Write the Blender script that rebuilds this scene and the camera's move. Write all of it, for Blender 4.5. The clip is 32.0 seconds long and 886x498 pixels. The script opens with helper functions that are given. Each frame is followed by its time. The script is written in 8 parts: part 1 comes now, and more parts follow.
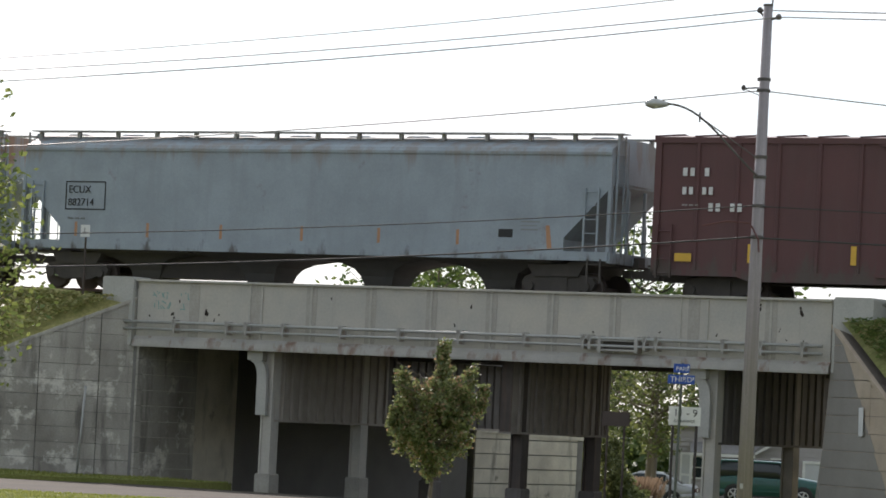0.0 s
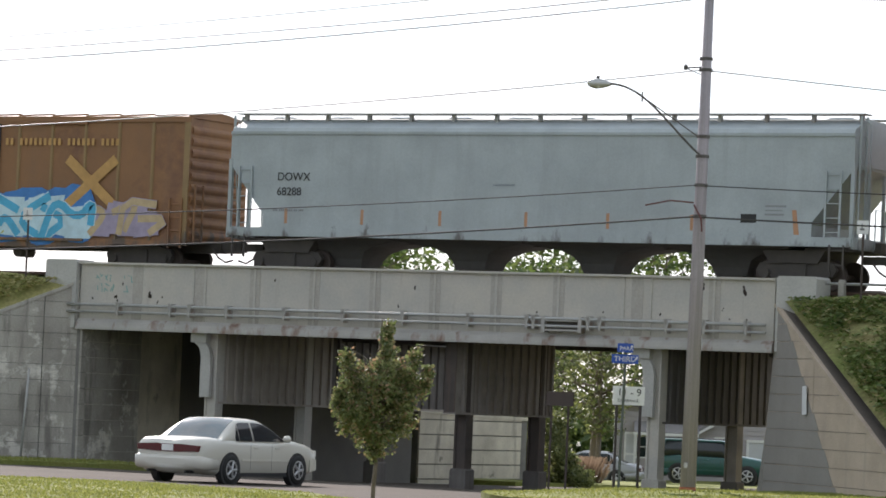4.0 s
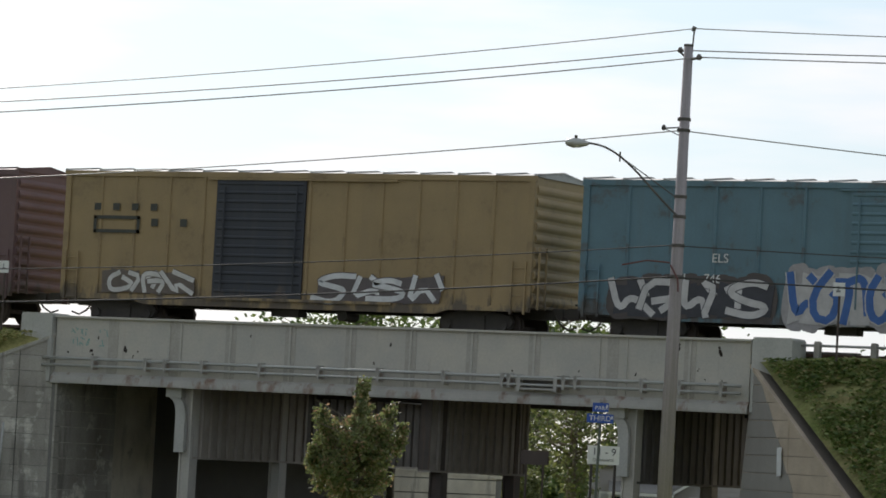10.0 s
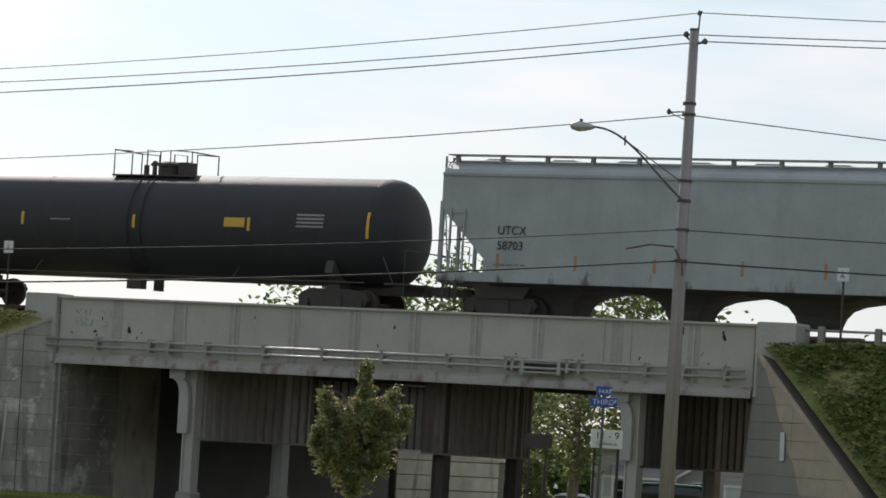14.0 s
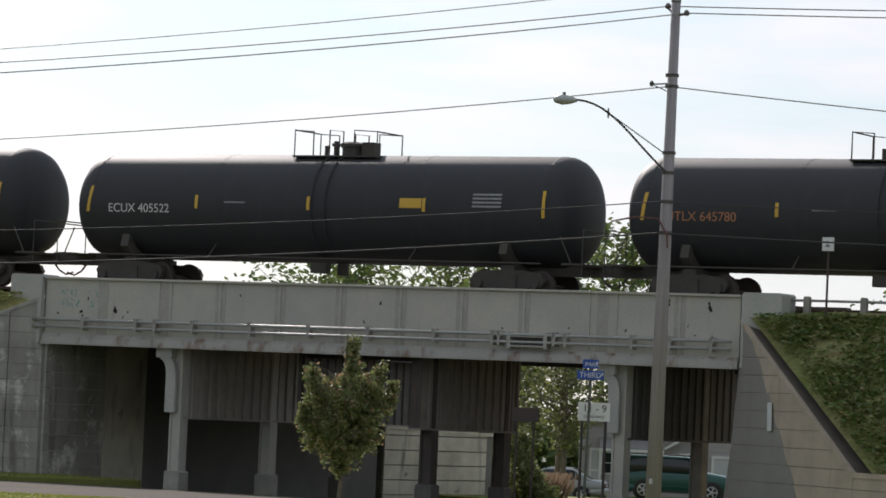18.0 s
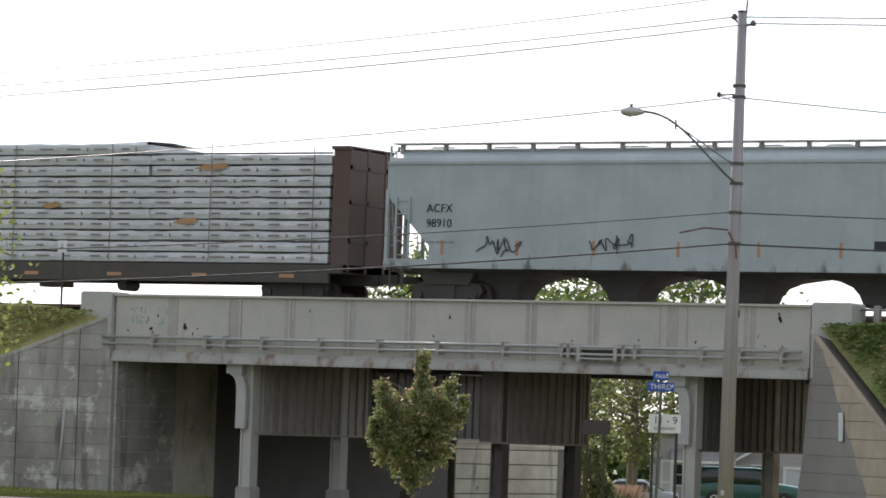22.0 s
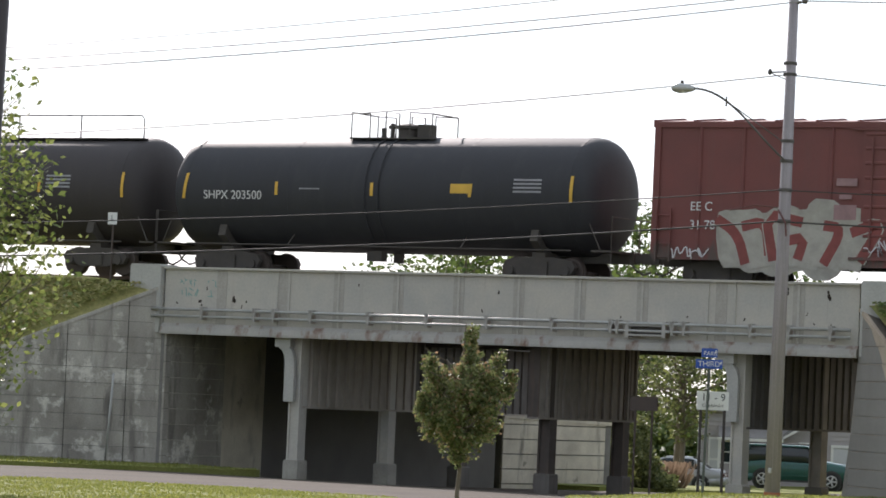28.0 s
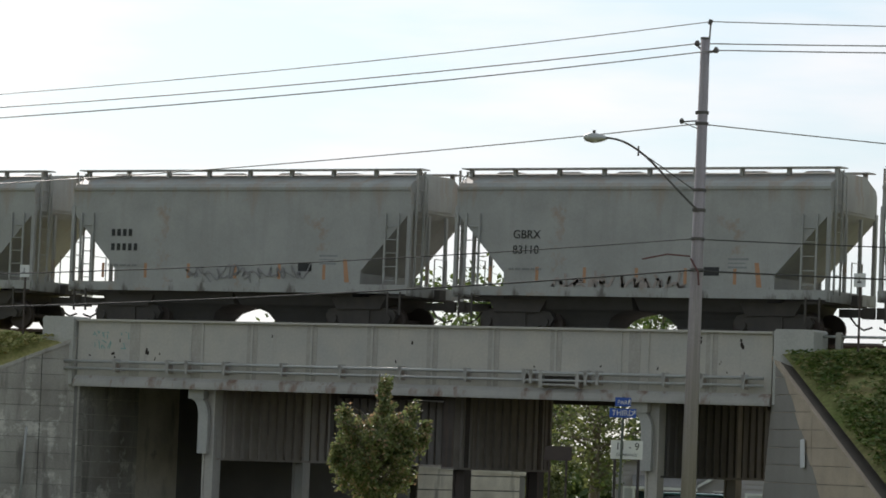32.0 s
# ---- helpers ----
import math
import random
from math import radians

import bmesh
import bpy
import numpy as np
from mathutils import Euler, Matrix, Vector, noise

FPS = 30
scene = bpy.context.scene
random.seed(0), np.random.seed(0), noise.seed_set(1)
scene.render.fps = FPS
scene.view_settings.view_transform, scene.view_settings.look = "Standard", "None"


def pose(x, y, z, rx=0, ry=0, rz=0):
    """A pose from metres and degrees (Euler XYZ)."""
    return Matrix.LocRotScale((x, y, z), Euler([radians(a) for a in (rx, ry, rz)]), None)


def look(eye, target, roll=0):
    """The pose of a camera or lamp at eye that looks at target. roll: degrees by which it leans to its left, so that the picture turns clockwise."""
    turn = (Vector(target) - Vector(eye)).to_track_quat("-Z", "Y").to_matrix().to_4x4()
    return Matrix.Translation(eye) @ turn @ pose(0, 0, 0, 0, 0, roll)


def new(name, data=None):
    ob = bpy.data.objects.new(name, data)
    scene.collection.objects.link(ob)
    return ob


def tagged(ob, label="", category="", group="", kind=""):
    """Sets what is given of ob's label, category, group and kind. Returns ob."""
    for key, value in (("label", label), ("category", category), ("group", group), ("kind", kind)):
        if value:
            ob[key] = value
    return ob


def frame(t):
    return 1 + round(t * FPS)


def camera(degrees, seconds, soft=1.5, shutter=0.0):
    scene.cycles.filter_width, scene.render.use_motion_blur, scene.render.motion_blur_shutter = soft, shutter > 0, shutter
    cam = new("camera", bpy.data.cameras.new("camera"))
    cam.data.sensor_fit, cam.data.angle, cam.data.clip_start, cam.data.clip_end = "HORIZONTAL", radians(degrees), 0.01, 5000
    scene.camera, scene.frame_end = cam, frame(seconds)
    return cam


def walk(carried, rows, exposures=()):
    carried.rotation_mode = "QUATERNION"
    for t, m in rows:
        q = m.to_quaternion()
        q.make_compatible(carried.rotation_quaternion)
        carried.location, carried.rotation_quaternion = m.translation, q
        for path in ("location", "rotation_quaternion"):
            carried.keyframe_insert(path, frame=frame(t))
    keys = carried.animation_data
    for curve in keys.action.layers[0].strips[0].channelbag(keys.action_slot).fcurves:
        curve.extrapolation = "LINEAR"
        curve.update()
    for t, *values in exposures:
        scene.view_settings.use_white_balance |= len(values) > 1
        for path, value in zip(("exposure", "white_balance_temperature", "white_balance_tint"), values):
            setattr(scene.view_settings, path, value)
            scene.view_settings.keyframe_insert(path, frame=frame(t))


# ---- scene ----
cam = camera(13.55, 32.0, soft=1.7)

EYE = (61.719, -88.6, 2.35)
# seconds, heading to the left of the bridge's normal, tilt, lean
CAM_ROWS = (
    (0, 30.215, 2.526, 2.809),
    (0.5, 30.137, 2.348, 2.639),
    (1, 30.064, 2.225, 2.598),
    (1.5, 29.739, 2.145, 2.425),
    (2, 29.533, 2.088, 2.451),
    (2.5, 29.398, 2.127, 2.440),
    (3, 29.328, 2.126, 2.309),
    (3.5, 29.316, 2.165, 2.303),
    (4, 29.331, 2.272, 2.466),
    (4.5, 29.332, 2.366, 2.659),
    (6.5, 29.061, 2.550, 2.729),
    (7, 29.119, 2.535, 2.759),
    (7.5, 29.132, 2.589, 2.733),
    (8, 29.125, 2.668, 2.759),
    (8.5, 29.116, 2.803, 2.923),
    (9, 29.088, 2.934, 2.973),
    (9.5, 29.050, 3.077, 3.065),
    (10, 29.013, 3.173, 3.069),
    (10.5, 29.197, 3.214, 3.163),
    (11, 29.506, 3.169, 3.170),
    (11.5, 29.643, 3.064, 2.993),
    (12, 29.672, 2.883, 2.993),
    (12.5, 29.349, 2.807, 3.223),
    (13, 28.758, 2.905, 2.489),
    (13.5, 28.470, 2.888, 2.639),
    (14, 29.066, 2.905, 3.419),
    (14.5, 29.005, 2.962, 2.366),
    (16.5, 28.792, 3.006, 2.409),
    (17, 28.871, 2.921, 2.487),
    (17.5, 28.862, 2.697, 2.489),
    (18, 28.815, 2.536, 2.588),
    (18.5, 28.767, 2.385, 2.874),
    (19, 28.843, 2.251, 2.838),
    (19.5, 29.552, 2.215, 2.724),
    (20, 29.982, 2.233, 2.619),
    (20.5, 30.309, 2.233, 2.344),
    (21, 29.352, 2.259, 2.084),
    (21.5, 29.122, 2.340, 1.846),
    (22, 29.879, 2.703, 2.019),
    (22.5, 30.650, 2.775, 2.036),
    (23, 31.821, 2.737, 2.176),
    (23.5, 32.250, 2.655, 2.412),
    (24, 32.264, 2.574, 2.385),
    (24.5, 32.051, 2.465, 2.275),
    (25, 31.746, 2.423, 2.334),
    (25.5, 31.326, 2.426, 2.264),
    (27.5, 30.690, 2.376, 2.532),
    (28, 30.621, 2.289, 2.530),
    (28.5, 30.549, 2.132, 2.527),
    (29, 30.443, 1.867, 2.446),
    (29.5, 30.353, 1.676, 2.707),
    (30, 30.251, 1.690, 2.611),
    (30.5, 30.143, 2.631, 1.747),
    (31, 29.882, 2.994, 1.431),
    (31.5, 29.630, 3.063, 1.333),
    (32, 29.318, 3.118, 2.156),
)
TRAIN_ROWS = (
    (0, 0.06),
    (0.5, 11.19),
    (1, 22.37),
    (1.5, 34.09),
    (2, 45.08),
    (2.5, 56.32),
    (3, 67.51),
    (3.5, 78.6),
    (4, 89.83),
    (4.5, 100.91),
    (5, 112.03),
    (5.5, 123.13),
    (6, 134.2),
    (6.5, 145.26),
    (7, 156.34),
    (7.5, 167.3),
    (8, 178.39),
    (8.5, 189.41),
    (9, 200.38),
    (9.5, 211.39),
    (10, 222.39),
    (10.5, 233.37),
    (11, 244.36),
    (11.5, 255.31),
    (12, 266.21),
    (12.5, 277.35),
    (13, 288.16),
    (13.5, 299.19),
    (14, 310.13),
    (14.5, 321.1),
    (15, 332.03),
    (15.5, 342.98),
    (16, 353.93),
    (16.5, 364.89),
    (17, 375.79),
    (17.5, 386.75),
    (18, 397.72),
    (18.5, 408.63),
    (19, 419.6),
    (19.5, 430.54),
    (20, 441.53),
    (20.5, 452.35),
    (21, 463.35),
    (21.5, 474.37),
    (22, 485.33),
    (22.5, 496.04),
    (23, 507.13),
    (23.5, 517.93),
    (24, 528.99),
    (24.5, 539.85),
    (25, 550.74),
    (25.5, 561.71),
    (26, 572.6),
    (26.5, 583.5),
    (27, 594.4),
    (27.5, 605.28),
    (28, 616.15),
    (28.5, 627.05),
    (29, 637.84),
    (29.5, 648.84),
    (30, 659.39),
    (30.5, 670.37),
    (31, 681.24),
    (31.5, 691.99),
    (32, 702.78),
)
EXPOSURES = (
    (0, 0.52, 6450, 18), (1, 0.76, 6400, 20), (2, 0.9, 6400, 20), (3, 0.95, 6400, 20), (4, 0.85, 6400, 20), (7, 0.8, 6400, 20), (8, 0.85, 6400, 20), (9, 0.46, 6420, 16), (9.6, 0.25, 6420, 16), (11, 0.03, 6420, 16), (13, 0.04, 6420, 16), (17, 0.04, 6420, 16), (19, 0.4, 6450, 20), (20, 0.8, 6450, 20), (21, 0.88, 6450, 20), (22, 0.82, 6450, 20), (23, 0.5, 6450, 20),
    (24, 0.54, 6450, 20), (25.5, 0.95, 6450, 20), (28, 0.72, 6400, 20), (29, 0.85, 6400, 20), (30, 1.02, 6500, 20), (30.5, 0.8, 6400, 20), (31, 0.38, 6400, 16), (32, 0.12, 6400, 15),
)
walk(cam, [(t, pose(*EYE, 90 + tilt, 0, yaw) @ pose(0, 0, 0, 0, 0, lean)) for t, yaw, tilt, lean in CAM_ROWS], EXPOSURES)

# ---- sky and sun ----
SUN_AZ, SUN_EL = radians(-46.0), radians(29.0)
world = bpy.data.worlds.new("sky")
scene.world = world
world.use_nodes = True
nt = world.node_tree
nt.nodes.clear()
w_out = nt.nodes.new("ShaderNodeOutputWorld")
w_bg = nt.nodes.new("ShaderNodeBackground")
w_sky = nt.nodes.new("ShaderNodeTexSky")
w_sky.sky_type, w_sky.sun_disc = "NISHITA", False
w_sky.sun_elevation, w_sky.sun_rotation = SUN_EL, SUN_AZ
w_sky.air_density, w_sky.dust_density = 1.0, 0.7
w_co = nt.nodes.new("ShaderNodeTexCoord")
w_map = nt.nodes.new("ShaderNodeMapping")
w_map.inputs["Scale"].default_value = (5.0, 5.0, 26.0)
w_noise = nt.nodes.new("ShaderNodeTexNoise")
w_noise.inputs["Scale"].default_value, w_noise.inputs["Detail"].default_value = 1.6, 5.0
w_ramp = nt.nodes.new("ShaderNodeValToRGB")
w_ramp.color_ramp.elements[0].position, w_ramp.color_ramp.elements[1].position = 0.44, 0.7
w_mix = nt.nodes.new("ShaderNodeMixRGB")
w_mix.inputs["Color2"].default_value = (6.95, 6.9, 6.75, 1)
nt.links.new(w_co.outputs["Generated"], w_map.inputs["Vector"])
nt.links.new(w_map.outputs["Vector"], w_noise.inputs["Vector"])
nt.links.new(w_noise.outputs["Fac"], w_ramp.inputs["Fac"])
nt.links.new(w_ramp.outputs["Color"], w_mix.inputs["Fac"])
w_haze = nt.nodes.new("ShaderNodeMixRGB")
w_haze.inputs["Fac"].default_value, w_haze.inputs["Color2"].default_value = 0.8, (3.9, 5.0, 5.45, 1)
nt.links.new(w_sky.outputs["Color"], w_haze.inputs["Color1"])
nt.links.new(w_haze.outputs["Color"], w_mix.inputs["Color1"])
# thin cloud is brightest round the sun
w_dot, w_pow, w_gain, w_lit = nt.nodes.new("ShaderNodeVectorMath"), nt.nodes.new("ShaderNodeMath"), nt.nodes.new("ShaderNodeMath"), nt.nodes.new("ShaderNodeVectorMath")
w_dot.operation, w_pow.operation, w_gain.operation, w_lit.operation = "DOT_PRODUCT", "POWER", "MULTIPLY_ADD", "SCALE"
w_dot.inputs[1].default_value = (math.sin(SUN_AZ) * math.cos(SUN_EL), math.cos(SUN_AZ) * math.cos(SUN_EL), math.sin(SUN_EL))
w_pow.use_clamp, w_pow.inputs[1].default_value = True, 4.0
w_gain.inputs[1].default_value, w_gain.inputs[2].default_value = 0.78, 0.93
nt.links.new(w_co.outputs["Generated"], w_dot.inputs[0])
w_pos = nt.nodes.new("ShaderNodeMath")
w_pos.operation, w_pos.inputs[1].default_value = "MAXIMUM", 0.0
nt.links.new(w_dot.outputs["Value"], w_pos.inputs[0])
nt.links.new(w_pos.outputs["Value"], w_pow.inputs[0])
nt.links.new(w_pow.outputs["Value"], w_gain.inputs[0])
nt.links.new(w_mix.outputs["Color"], w_lit.inputs[0])
nt.links.new(w_gain.outputs["Value"], w_lit.inputs["Scale"])
nt.links.new(w_lit.outputs["Vector"], w_bg.inputs["Color"])
w_bg.inputs["Strength"].default_value = 0.1
nt.links.new(w_bg.outputs["Background"], w_out.inputs["Surface"])

sun = new("sun", bpy.data.lights.new("sun", "SUN"))
sun.data.energy, sun.data.angle, sun.data.color = 4.2, radians(0.8), (1.0, 0.95, 0.86)
sun_way = Vector((math.sin(SUN_AZ) * math.cos(SUN_EL), math.cos(SUN_AZ) * math.cos(SUN_EL), math.sin(SUN_EL)))
sun.matrix_world = look(sun_way * 200, (0, 0, 0))


# ---- materials ----
def mat(name, colour, rough=0.7, metal=0.0, second=None, scale=2.0, amount=0.5, stretch=(1, 1, 1), streak=None, streak_scale=(6, 6, 0.5),
        streak_at=(0.52, 0.72), grain=0.12, grain_scale=60.0, bump=0.15, vary=0.0, third=None, third_at=(0.55, 0.7), third_scale=0.6, runs=None, low=None, gloss=0.5):
    """A weathered surface: two broad tones, fine grain, run-off streaks, patches and a little relief."""
    m = bpy.data.materials.new(name)
    m.use_nodes = True
    n, l = m.node_tree.nodes, m.node_tree.links
    b = n["Principled BSDF"]
    b.inputs["Roughness"].default_value, b.inputs["Metallic"].default_value = rough, metal
    b.inputs["Specular IOR Level"].default_value = gloss
    co = n.new("ShaderNodeTexCoord").outputs["Object"]

    def noise_of(sc, xyz=(1, 1, 1), detail=4.0, r=0.6):
        mp = n.new("ShaderNodeMapping")
        mp.inputs["Scale"].default_value = xyz
        l.new(co, mp.inputs["Vector"])
        t = n.new("ShaderNodeTexNoise")
        t.inputs["Scale"].default_value, t.inputs["Detail"].default_value, t.inputs["Roughness"].default_value = sc, detail, r
        l.new(mp.outputs["Vector"], t.inputs["Vector"])
        return t.outputs["Fac"]

    def ramp(f, a, z):
        r = n.new("ShaderNodeMapRange")
        r.inputs["From Min"].default_value, r.inputs["From Max"].default_value = a, z
        l.new(f, r.inputs["Value"])
        return r.outputs["Result"]

    def mix(f, c1, c2, kind="MIX"):
        x = n.new("ShaderNodeMixRGB")
        x.blend_type = kind
        for sock, v in ((x.inputs["Fac"], f), (x.inputs["Color1"], c1), (x.inputs["Color2"], c2)):
            if hasattr(v, "is_output"):
                l.new(v, sock)
            elif isinstance(v, (int, float)):
                sock.default_value = v
            else:
                sock.default_value = (*v, 1)
        return x.outputs["Color"]

    def times(f, k):
        x = n.new("ShaderNodeMath")
        x.operation = "MULTIPLY"
        l.new(f, x.inputs[0])
        x.inputs[1].default_value = k
        return x.outputs["Value"]

    c = colour
    second = second or tuple(v * 0.72 for v in colour)
    c = mix(times(ramp(noise_of(scale, stretch), 0.35, 0.68), amount), c, second)
    if streak:
        c = mix(times(ramp(noise_of(1.0, streak_scale, 5.0), *streak_at), 0.85), c, streak)
    if third:
        c = mix(times(ramp(noise_of(third_scale, (1, 1, 1), 6.0, 0.7), *third_at), 0.9), c, third)
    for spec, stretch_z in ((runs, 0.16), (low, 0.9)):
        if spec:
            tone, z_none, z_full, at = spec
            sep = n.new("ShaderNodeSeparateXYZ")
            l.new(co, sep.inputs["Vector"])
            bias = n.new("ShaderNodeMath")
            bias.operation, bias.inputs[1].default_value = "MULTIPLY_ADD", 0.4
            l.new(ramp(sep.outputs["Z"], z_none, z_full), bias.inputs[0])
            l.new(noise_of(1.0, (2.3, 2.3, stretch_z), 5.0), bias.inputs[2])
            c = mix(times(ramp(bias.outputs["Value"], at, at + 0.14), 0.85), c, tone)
    if vary:
        oi = n.new("ShaderNodeObjectInfo")
        c = mix(vary, c, mix(oi.outputs["Random"], tuple(v * 0.55 for v in colour), tuple(min(1, v * 1.4) for v in colour)))
    g = noise_of(grain_scale, (1, 1, 1), 3.0)
    c = mix(grain, c, g, "OVERLAY")
    l.new(c, b.inputs["Base Color"])
    if bump:
        bn = n.new("ShaderNodeBump")
        bn.inputs["Strength"].default_value, bn.inputs["Distance"].default_value = bump, 0.02
        l.new(g, bn.inputs["Height"])
        l.new(bn.outputs["Normal"], b.inputs["Normal"])
    return m


def leafy(name, a, z, rough=0.55, tip=None):
    """Leaves: colour varies from clump to clump, and light comes through."""
    m = bpy.data.materials.new(name)
    m.use_nodes = True
    n, l = m.node_tree.nodes, m.node_tree.links
    b = n["Principled BSDF"]
    b.inputs["Roughness"].default_value = rough
    geo = n.new("ShaderNodeNewGeometry")
    r = n.new("ShaderNodeValToRGB")
    r.color_ramp.elements[0].color, r.color_ramp.elements[1].color = (*a, 1), (*z, 1)
    if tip:
        r.color_ramp.elements[1].position = 0.78
        r.color_ramp.elements.new(0.95).color = (*tip, 1)
    l.new(geo.outputs["Random Per Island"], r.inputs["Fac"])
    l.new(r.outputs["Color"], b.inputs["Base Color"])
    tr = n.new("ShaderNodeBsdfTranslucent")
    l.new(r.outputs["Color"], tr.inputs["Color"])
    mx = n.new("ShaderNodeMixShader")
    mx.inputs["Fac"].default_value = 0.45
    l.new(b.outputs["BSDF"], mx.inputs[1])
    l.new(tr.outputs["BSDF"], mx.inputs[2])
    l.new(mx.outputs["Shader"], n["Material Output"].inputs["Surface"])
    return m


CONCRETE = mat("concrete", (0.39, 0.37, 0.325), 0.9, second=(0.22, 0.205, 0.18), scale=0.55, amount=0.95, streak=(0.15, 0.145, 0.135),
               streak_scale=(1.6, 1.6, 0.3), streak_at=(0.52, 0.7), third=(0.43, 0.42, 0.39), third_at=(0.6, 0.72), third_scale=0.8, grain=0.3, grain_scale=25, bump=0.4)
CONCRETE_WARM = mat("tan weathered concrete", (0.49, 0.4, 0.305), 0.9, second=(0.37, 0.3, 0.225), scale=0.9, amount=0.8, streak=(0.38, 0.32, 0.25), streak_scale=(3.5, 3.5, 0.3), streak_at=(0.55, 0.75), grain=0.3, grain_scale=25, bump=0.4)
CONCRETE_DARK = mat("stained concrete", (0.22, 0.21, 0.19), 0.9, second=(0.13, 0.125, 0.115), scale=1.2, amount=0.8, streak=(0.09, 0.085, 0.08),
                    streak_scale=(3, 3, 0.3), grain=0.3, grain_scale=25, bump=0.4)
CONCRETE_PALE = mat("pale bridge concrete", (0.47, 0.46, 0.42), 0.85, second=(0.36, 0.355, 0.33), scale=0.8, amount=0.7, streak=(0.24, 0.225, 0.2),
                    streak_scale=(2.5, 2.5, 0.4), streak_at=(0.6, 0.8), grain=0.22, grain_scale=20, bump=0.25)
GIRDER_PAINT = mat("chalky grey girder paint", (0.5, 0.465, 0.4), 0.75, second=(0.39, 0.38, 0.35), scale=0.7, amount=0.8, streak=(0.3, 0.26, 0.22),
                   streak_scale=(3.5, 3.5, 0.35), streak_at=(0.6, 0.82), grain=0.15, grain_scale=14, bump=0.12)
GIRDER_RUST = mat("rust-stained flange paint", (0.43, 0.41, 0.375), 0.8, second=(0.32, 0.31, 0.28), scale=1.5, amount=0.7, streak=(0.2, 0.115, 0.075),
                  streak_scale=(2.2, 2.2, 0.8), streak_at=(0.54, 0.66), grain=0.25, bump=0.3)
STEEL_DARK = mat("dark streaked steel", (0.13, 0.118, 0.108), 0.85, second=(0.08, 0.074, 0.068), scale=1.5, amount=0.9, streak=(0.085, 0.07, 0.058),
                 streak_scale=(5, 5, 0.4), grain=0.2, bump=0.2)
CONCRETE_WING = mat("concrete cast in courses", (0.43, 0.405, 0.355), 0.9, second=(0.21, 0.19, 0.165), scale=0.65, amount=1.0, stretch=(1, 1, 0.55), streak=(0.13, 0.117, 0.104), streak_scale=(2.2, 2.2, 0.35), streak_at=(0.53, 0.66),
                    third=(0.66, 0.63, 0.56), third_at=(0.54, 0.62), third_scale=1.0, grain=0.35, grain_scale=25, bump=0.5, vary=0.16)
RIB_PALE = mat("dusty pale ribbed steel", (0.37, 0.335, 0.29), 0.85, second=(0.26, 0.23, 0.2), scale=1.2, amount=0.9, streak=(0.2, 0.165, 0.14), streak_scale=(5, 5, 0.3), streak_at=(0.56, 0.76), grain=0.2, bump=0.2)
ABUTMENT = mat("pale blotched abutment concrete", (0.62, 0.57, 0.47), 0.9, second=(0.4, 0.36, 0.3), scale=0.7, amount=0.9, streak=(0.2, 0.18, 0.155),
               streak_scale=(1.3, 1.3, 0.35), streak_at=(0.58, 0.72), third=(0.22, 0.2, 0.17), third_at=(0.62, 0.7), third_scale=1.1, grain=0.3, grain_scale=25, bump=0.4)
STEEL_BROWN = mat("brown-black weathered steel", (0.085, 0.068, 0.058), 0.85, second=(0.055, 0.046, 0.041), scale=1.5, amount=0.9, streak=(0.11, 0.075, 0.055),
                  streak_scale=(5, 5, 0.4), grain=0.2, bump=0.2)
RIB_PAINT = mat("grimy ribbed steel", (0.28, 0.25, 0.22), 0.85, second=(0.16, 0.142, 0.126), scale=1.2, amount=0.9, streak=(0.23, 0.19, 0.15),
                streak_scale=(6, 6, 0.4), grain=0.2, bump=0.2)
PIPE = mat("galvanised conduit", (0.42, 0.42, 0.4), 0.55, 0.3, second=(0.3, 0.29, 0.27), scale=3, grain=0.2)
RUST = mat("rust hole", (0.035, 0.025, 0.02), 0.95, grain=0.3)
ASPHALT = mat("worn asphalt", gloss=0.1, colour=(0.078, 0.065, 0.051), rough=0.92, second=(0.056, 0.047, 0.038), scale=0.5, amount=0.8, stretch=(1, 0.3, 1), grain=0.35, grain_scale=40, bump=0.3,
              third=(0.045, 0.042, 0.04), third_scale=0.35)
GRASS_SOIL = mat("mown grass ground", gloss=0.1, colour=(0.14, 0.16, 0.042), rough=0.95, second=(0.2, 0.2, 0.07), scale=0.6, amount=0.9, grain=0.6, grain_scale=18, bump=0.6,
                 third=(0.23, 0.2, 0.1), third_at=(0.64, 0.78), third_scale=0.5)
BANK_SOIL = mat("rough bank grass", gloss=0.1, colour=(0.135, 0.165, 0.05), rough=0.95, second=(0.24, 0.21, 0.1), scale=0.5, amount=0.9, grain=0.7, grain_scale=9, bump=1.0,
                third=(0.26, 0.2, 0.1), third_at=(0.55, 0.72), third_scale=0.6)
# lighter than BANK_SOIL: sunlight on the west bank put into the colour
BANK_SUNLIT = mat("sunlit-toned bank grass", gloss=0.1, colour=(0.27, 0.265, 0.1), rough=0.95, second=(0.37, 0.32, 0.15), scale=0.5, amount=0.9, grain=0.7, grain_scale=9, bump=1.0, third=(0.17, 0.2, 0.06), third_at=(0.55, 0.72), third_scale=0.6)
BALLAST = mat("track ballast", (0.2, 0.19, 0.175), 0.95, second=(0.11, 0.1, 0.09), scale=6, amount=0.9, grain=0.6, grain_scale=14, bump=1.0)
RAIL_STEEL = mat("rusty rail", (0.13, 0.085, 0.06), 0.6, 0.6, grain=0.3)
TIE_WOOD = mat("creosoted tie", (0.06, 0.05, 0.042), 0.9, grain=0.4)
